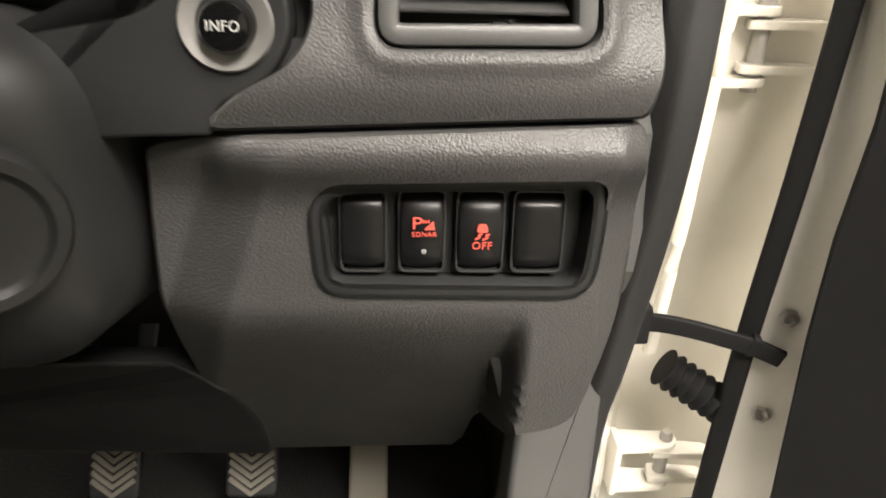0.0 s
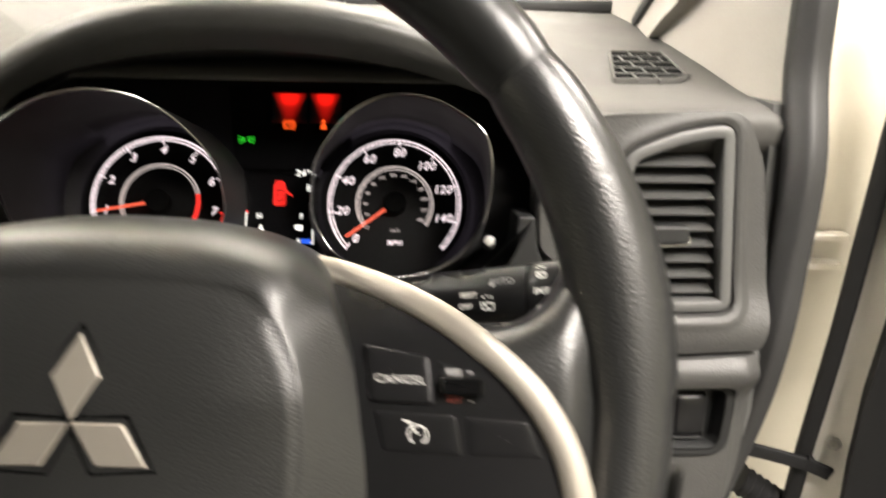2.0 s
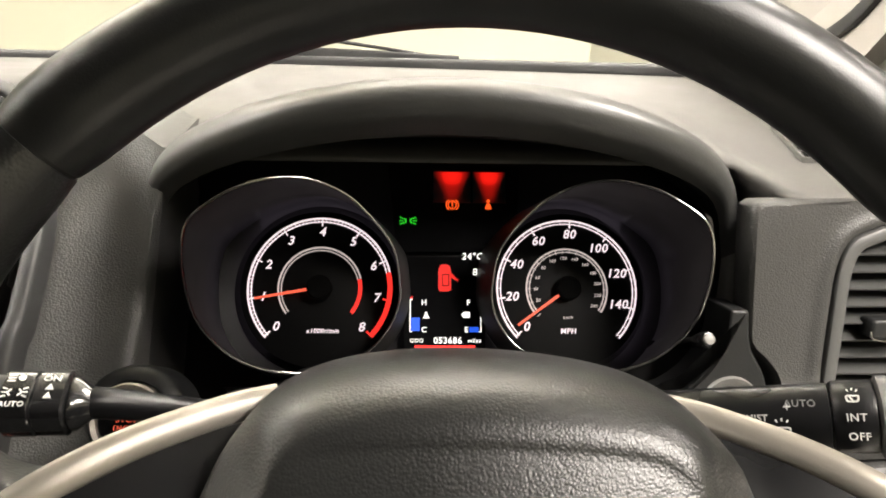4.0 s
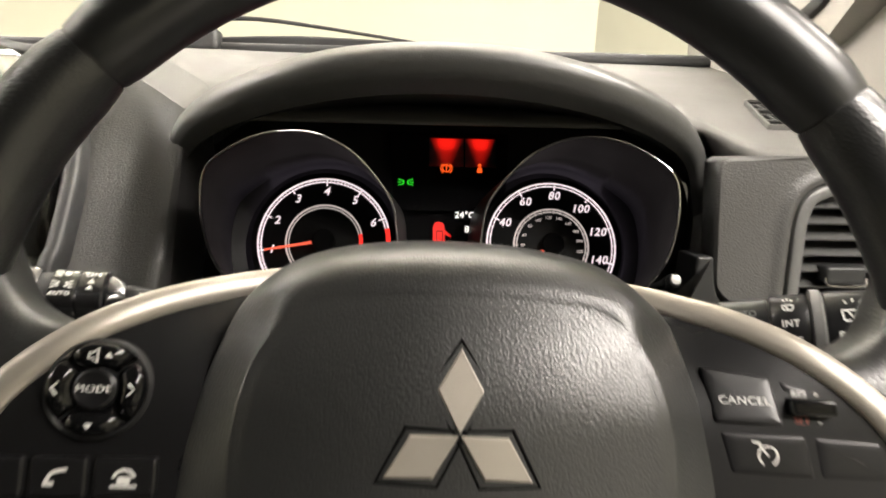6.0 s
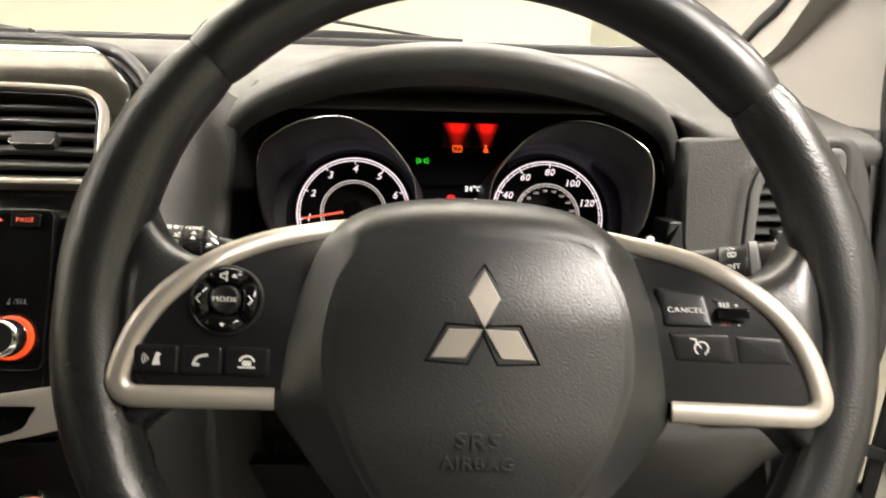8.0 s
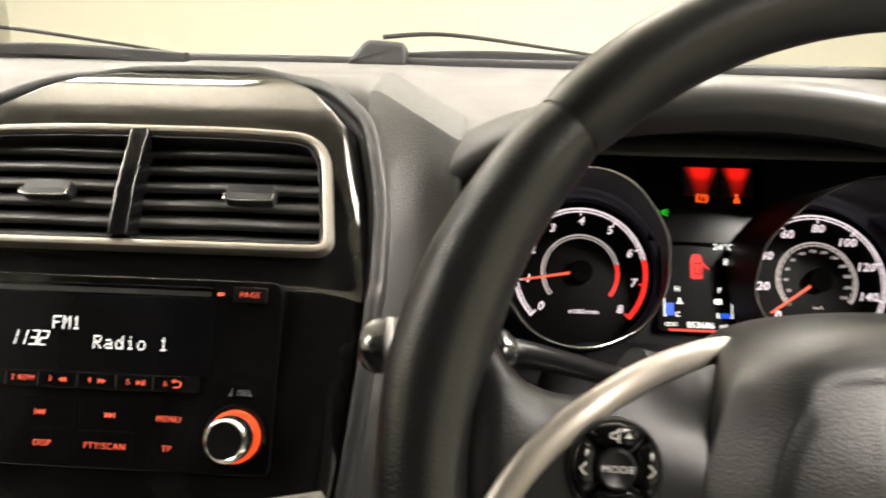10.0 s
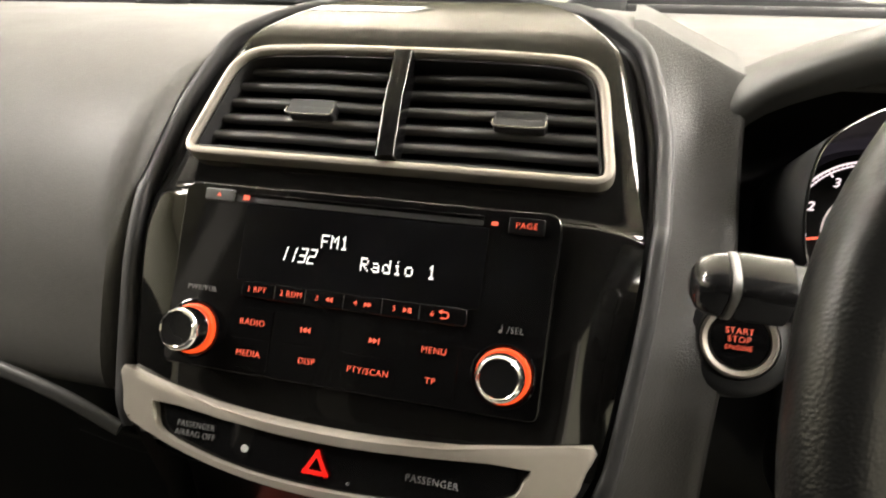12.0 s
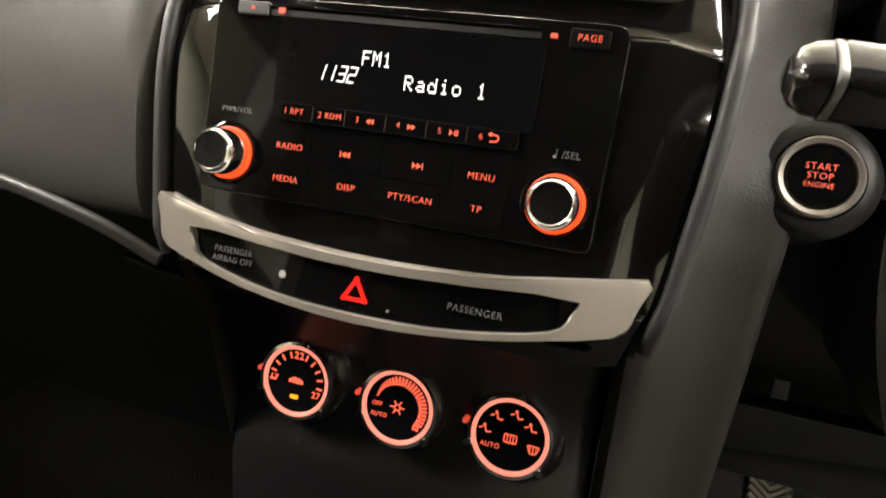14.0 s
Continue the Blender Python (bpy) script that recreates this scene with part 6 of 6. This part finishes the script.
part("hazard_sign", bm, M_RED_D, band, "red lit hazard triangle", 0)
words("PASSENGER", 0.0032, M_PRINT_D, band, -0.0755, -0.1085, zb(0.0755) + 0.0016, wide=0.9, bold=-0.00006)
words("AIRBAG OFF", 0.0032, M_PRINT_D, band, -0.0755, -0.1135, zb(0.0755) + 0.0016, wide=0.9, bold=-0.00006)
words("PASSENGER", 0.0034, M_PRINT_D, band, 0.0605, -0.1133, zb(0.0605) + 0.0014, bold=-0.00006)
part("sensor_dot", slab(circle(-0.0430, -0.1147, 0.0021, 16), zb(0.043), zb(0.043) + 0.0006, 0.0002), M_PRINT, band, "pale round sensor")
part("security_lamp", slab(circle(0.0180, -0.1215, 0.0008, 10), zb(0.018), zb(0.018) + 0.0006), M_PRINT_D, band)

# climate controls
prof = [(0.098, 0.505), (0.112, 0.497), (0.125, 0.47), (0.132, 0.43), (0.125, 0.385), (0.105, 0.35), (0.09, 0.25), (0.09, 0.12)]
P = spline(prof, 4, False)
part("climate_panel", skin(bmesh.new(), [[(-0.375 + q * 0.125, y + d, z) for y, z in P] for q, d in ((-1, 0.06), (-0.97, 0.012), (-0.9, 0.0), (0, -0.004), (0.9, 0.0), (0.97, 0.012), (1, 0.06))], False, False, False), M_BUTTON, con, "gloss dark panel", 60)
part("left_cheek", skin(bmesh.new(), [[(-0.500, 0.095, 0.52), (-0.502, 0.12, 0.45), (-0.49, 0.11, 0.36), (-0.47, 0.09, 0.2)], [(-0.525, 0.16, 0.52), (-0.525, 0.17, 0.45), (-0.515, 0.17, 0.36), (-0.5, 0.16, 0.2)]], False, False, False), M_DARK, con, "grained cheek", 60)


def climate_dial(u, label):
    m = fr(-0.370 + u, 0.1173, 0.4114, 23) @ Matrix.Translation((0, 0.0072, 0.0))
    t = thing("climate_dial", m, label, "dial", "climate dials")
    part("collar", lathe([(0.034, -0.03), (0.034, -0.016), (0.030, -0.010), (0.027, -0.012)], 48), M_PIANO, t, "gloss black collar")
    part("chrome_ring", lathe([(0.0268, -0.018), (0.0266, -0.003), (0.0254, 0.0012), (0.0234, 0.0016)], 48), M_CHROME, t, "chrome ring")
    part("light_ring", lathe([(0.0234, -0.002), (0.0232, 0.0014), (0.0222, 0.0017), (0.0208, 0.0008), (0.0206, -0.002)], 48), M_RING, t, "glowing red ring")
    part("face", lathe([(0.0206, -0.002), (0.0206, 0.0), (0, 0.0)], 40), M_LCD, t, "black face")
    for a in (80, 200, 320):
        bm = bmesh.new()
        tick(0, 0, 0.0238, 0.0285, a, 0.0035, -0.010, 0.0022, bm)
        part("grip_notch", bm, M_CHROME, t)
    part("pointer_lamp", slab(rrect(-0.0285, 0.002, 0.003, 0.003, 0.0008), -0.012, -0.002), M_ORANGE_D, t)
    return t


t1 = climate_dial(-0.0705, "round temperature dial with glowing red ring")
bm = bmesh.new()
for i in range(13):
    a = 205 - i * 230 / 12
    if i in (0, 6, 12):
        continue
    tick(0, 0, 0.0150, 0.0190, a, 0.0012, 0.0002, 0.0006, bm)
part("scale", bm, M_ORANGE, t1, "lit scale", 0)
words("22", 0.0046, M_ORANGE, t1, 0.0, 0.0165, 0.0003, bold=0.0001)
words("17", 0.0040, M_ORANGE, t1, -0.0160, -0.0010, 0.0003, bold=0.0001)
words("27", 0.0040, M_ORANGE, t1, 0.0150, -0.0065, 0.0003, bold=0.0001)
part("recirculation_sign", slab(rpoly([(-0.0055, -0.0015), (0.0055, -0.0015), (0.0050, 0.0008), (0.0020, 0.0022), (-0.0020, 0.0022), (-0.0050, 0.0006)], 0.0008, 2), 0.0002, 0.0005), M_ORANGE, t1, "", 0)
part("pilot_lamp", slab(rrect(0, -0.0105, 0.0058, 0.0026, 0.001), 0.0002, 0.0006), M_AMBER, t1, "amber lamp", 0)
t2 = climate_dial(0.0, "round fan dial with glowing red ring")
bm = bmesh.new()
for i in range(26):
    tick(0, 0, 0.0140, 0.0150 + 0.0042 * min(1, i / 8), 160 - i * 185 / 25, 0.0014, 0.0002, 0.0006, bm)
part("fan_scale", bm, M_ORANGE, t2, "lit fan scale", 0)
words("OFF", 0.0026, M_ORANGE, t2, -0.0135, -0.0005, 0.0003)
words("AUTO", 0.0026, M_ORANGE, t2, -0.0115, -0.0070, 0.0003)
bm = bmesh.new()
for k in range(6):
    tick(0, 0, 0.0014, 0.0046, 60 * k, 0.0008, 0.0002, 0.0005, bm)
part("snow_sign", arc_band(0, 0, 0.0014, 0.0022, 0, 360, 0.0002, 0.0005, bm, 16), M_ORANGE, t2, "", 0)
bm = bmesh.new()
for k in range(4):
    slab(circle(0.0135 + 0.0016 * math.cos(k * TAU / 4 + 0.6), -0.0095 + 0.0016 * math.sin(k * TAU / 4 + 0.6), 0.0011, 8), 0.0002, 0.0005, 0, bm)
part("fan_sign", bm, M_ORANGE, t2, "", 0)
t3 = climate_dial(0.0710, "round air mode dial with glowing red ring")
words("AUTO", 0.0028, M_ORANGE, t3, -0.0110, -0.0075, 0.0003)


def seated_sign(u, v):
    bm = slab(circle(u - 0.0012, v + 0.0026, 0.0010, 10), 0.0002, 0.0005)
    sweep(spline([(u - 0.0006, v + 0.0014, 0.0003), (u + 0.0002, v - 0.0010, 0.0003), (u + 0.0030, v - 0.0008, 0.0003)], 3, False), rrect(0, 0, 0.0010, 0.0003, 0.0001, 1), bm=bm)
    tick(u - 0.0046, v + 0.0004, 0, 0.0026, 15, 0.0007, 0.0002, 0.0005, bm)
    return bm


for u, v in ((-0.0145, 0.0010), (-0.0085, 0.0100), (0.0030, 0.0130), (0.0120, 0.0075)):
    part("mode_sign", seated_sign(u, v), M_ORANGE, t3, "", 0)
part("rear_screen_sign", hoop(rrect(0.0005, -0.0010, 0.0080, 0.0054, 0.001), 0.0007, 0.0002, 0.0005), M_ORANGE, t3, "", 0)
part("front_screen_sign", hoop(rpoly([(0.0125, -0.0070), (0.0165, -0.0070), (0.0185, -0.0018), (0.0105, -0.0018)], 0.001, 2), 0.0007, 0.0002, 0.0005), M_ORANGE, t3, "", 0)
for c, r in ((0.0005, -0.0020), (0.0145, -0.0045)):
    bm = bmesh.new()
    for k in (-1, 0, 1):
        tick(c + k * 0.0018, r - 0.002, 0, 0.005, 90, 0.0006, 0.0002, 0.0005, bm)
    part("heat_sign", bm, M_ORANGE, t3, "", 0)

# ---- footwell ----
def pedal(name, x, y, z, wd, ht, label):
    t = thing(name, fr(x, y, z, 35), label, "pedal", "pedals")
    part("pad", slab(rrect(0, 0, wd, ht, 0.008), -0.012, 0.0, 0.004), M_RUBBER, t, "ribbed rubber pad")
    for i in range(7):
        v = -ht * 0.44 + i * ht * 0.13
        bm = sweep([(-wd * 0.42, v + wd * 0.30, 0.0), (0, v, 0.0), (wd * 0.42, v + wd * 0.30, 0.0)], rrect(0, 0, 0.0052, 0.006, 0.001, 2))
        part("rib", bm, M_PEDAL, t)
    part("arm", sweep(spline([(0, ht * 0.1, -0.012), (0, ht * 0.5, -0.05), (0.01, 0.22, -0.06)], 5, False), rrect(0, 0, 0.02, 0.01, 0.003)), M_DARK, t, "dark steel arm")
    return t


pedal("clutch_pedal", -0.0575, 0.47, 0.086, 0.052, 0.066, "ribbed rubber clutch pedal in the dark footwell")
pedal("brake_pedal", 0.0835, 0.47, 0.086, 0.054, 0.066, "ribbed rubber brake pedal in the dark footwell")
ac = thing("accelerator_pedal", fr(0.204, 0.48, 0.055, 35), "long narrow grey accelerator pedal", "pedal", "pedals")
part("pad", slab(rrect(0, 0, 0.042, 0.14, 0.008), -0.012, 0.0, 0.004), M_PEDAL, ac)

# ---- door opening and open door ----
ob = thing("door_opening", Matrix.Identity(4), "white car door post with black rubber seal, warm-light tint", "door post", kind="structure")
SEAL = [(0.352, 0.262, 0.86), (0.355, 0.244, 0.78), (0.357, 0.238, 0.72), (0.357, 0.218, 0.66), (0.357, 0.214, 0.595), (0.357, 0.213, 0.54), (0.358, 0.222, 0.48), (0.358, 0.245, 0.385), (0.358, 0.262, 0.32), (0.358, 0.262, 0.20), (0.358, 0.25, 0.05)]
part("rubber_seal", sweep(spline(SEAL, 5, False), rpoly([(-0.012, -0.010), (0.012, -0.010), (0.014, 0.004), (0.004, 0.013), (-0.010, 0.010)], 0.004, 3), up=(0, -1, 0)), M_RUBBER, ob, "black rubber seal", 60)
post = spline([(y, z) for _, y, z in SEAL], 4, False)
strips = [(0.356, 0.012), (0.372, 0.018), (0.392, 0.050), (0.416, 0.100), (0.428, 0.150), (0.440, 0.172), (0.452, 0.180), (0.458, 0.195), (0.54, 0.200), (0.62, 0.205)]
part("post_panel", skin(bmesh.new(), [[(x + 0.0, y + d, z) for y, z in post] for x, d in strips], False, False, False), M_PAINT, ob, "white post panel, warm-light tint", 50)
part("upper_post_trim", skin(bmesh.new(), [[(0.350, y + 0.012, z) for y, z in post[:22]], [(0.338, y + 0.04, z) for y, z in post[:22]], [(0.334, y + 0.14, z) for y, z in post[:22]], [(0.334, y + 0.45, z) for y, z in post[:22]]], False, False, False), M_PRIMER, ob, "beige grey trim beside the dash", 50)
part("wiring_fold", sweep(spline([(0.450, 0.368, 0.66), (0.447, 0.372, 0.52), (0.442, 0.366, 0.40), (0.440, 0.372, 0.30)], 5, False), rrect(0, 0, 0.010, 0.008, 0.003)), M_PAINT, ob, "pressed fold in the post")
for z in (0.535, 0.150):
    hg = part("door_hinge", box(-0.050, -0.044, -0.014, 0.014, -0.030, 0.030, b=0.002), M_PAINT, ob, "white painted steel hinge, warm-light tint", m=Matrix.Translation((0.488, 0.405, z)))
    for k in (-1, 1):
        part("hinge_arm", slab(rpoly([(-0.048, -0.014), (0.0, -0.012), (0.010, -0.004), (0.010, 0.010), (-0.048, 0.014)], 0.005, 3), k * 0.024 - 0.003, k * 0.024 + 0.003, 0.001), M_PAINT, hg)
        part("door_leaf", slab(rpoly([(-0.014, -0.010), (0.040, -0.012), (0.040, 0.004), (-0.010, 0.010)], 0.004, 3), k * 0.015 - 0.003, k * 0.015 + 0.003, 0.001), M_PAINT, hg)
    part("pin", lathe([(0.006, -0.032), (0.006, 0.032), (0.004, 0.036), (0, 0.036)], 16), M_PRIMER, hg)
stp = thing("door_check_strap", Matrix.Identity(4), "black steel door check strap between post and door", "check strap")
part("strap", sweep(spline([(0.412, 0.335, 0.352), (0.430, 0.341, 0.347), (0.455, 0.342, 0.341), (0.485, 0.338, 0.334), (0.505, 0.336, 0.328), (0.523, 0.330, 0.322)], 4, False), rrect(0, 0, 0.006, 0.014, 0.002)), M_SOFT, stp)
part("bracket", box(0.402, 0.420, 0.330, 0.352, 0.336, 0.366, b=0.004), M_SOFT, stp, "black rubber grommet")
part("clip", sweep([(0.499, 0.338, 0.3305), (0.504, 0.337, 0.329)], rrect(0, 0, 0.009, 0.018, 0.003)), M_SOFT, stp)
bl = thing("wiring_bellows", Matrix.Identity(4), "black ribbed rubber wiring bellows at the door hinge", "bellows")
P, Q = Vector((0.455, 0.372, 0.284)), Vector((0.506, 0.356, 0.254))
bm = bmesh.new()
loops = []
ax = (Q - P).normalized()
s1 = ax.cross(Vector((0, 0, 1))).normalized()
s2v = s1.cross(ax)
for i in range(33):
    c = P.lerp(Q, i / 32)
    r = 0.0140 + 0.0030 * math.cos(i / 32 * TAU * 6.5)
    loops.append([tuple(c + s1 * r * math.cos(TAU * j / 20) + s2v * r * math.sin(TAU * j / 20)) for j in range(20)])
part("sleeve", skin(bm, loops), M_SOFT, bl, "", 60)

door = thing("open_front_door", Matrix.Translation((0.510, 0.352, 0.0)) @ Matrix.Rotation(radians(-32), 4, "Z"), "open white front door with black seal and dark trim, warm-light tint", "door")
part("end_panel", box(-0.004, 0.16, 0.0, 0.06, -0.20, 0.80, b=0.008), M_PAINT, door, "white door shell, warm-light tint")
part("door_seal", sweep(spline([(0.000, -0.006, 0.85), (0.0, -0.006, 0.5), (-0.004, -0.006, 0.3), (-0.002, -0.006, 0.0), (0.01, -0.006, -0.18)], 6, False), rrect(0, 0, 0.016, 0.018, 0.005), up=(0, -1, 0)), M_SOFT, door, "black rubber door seal", 60)
part("door_trim", skin(bmesh.new(), [[(x, y, z) for x, z in ((0.060, -0.2), (0.052, 0.1), (0.043, 0.22), (0.034, 0.34), (0.031, 0.42), (0.033, 0.50), (0.030, 0.56), (0.022, 0.64), (0.016, 0.80))] + [(1.0, y, 0.8), (1.0, y, -0.2)] for y in (0.0, -0.03, -0.034)]), M_SOFT, door, "dark door trim", 40)
part("outer_skin", box(0.10, 1.0, 0.05, 0.07, -0.2, 0.80), M_PAINT, door, "white door skin, warm-light tint", 0)
for z in (0.352, 0.262):
    part("bolt", lathe([(0.007, 0.0), (0.007, 0.005), (0.004, 0.006)], 6, (0.020, z)), M_STEEL, door, "steel bolt", m=Matrix.Rotation(radians(90), 4, "X") @ Matrix.Translation((0, 0, 0.0)))
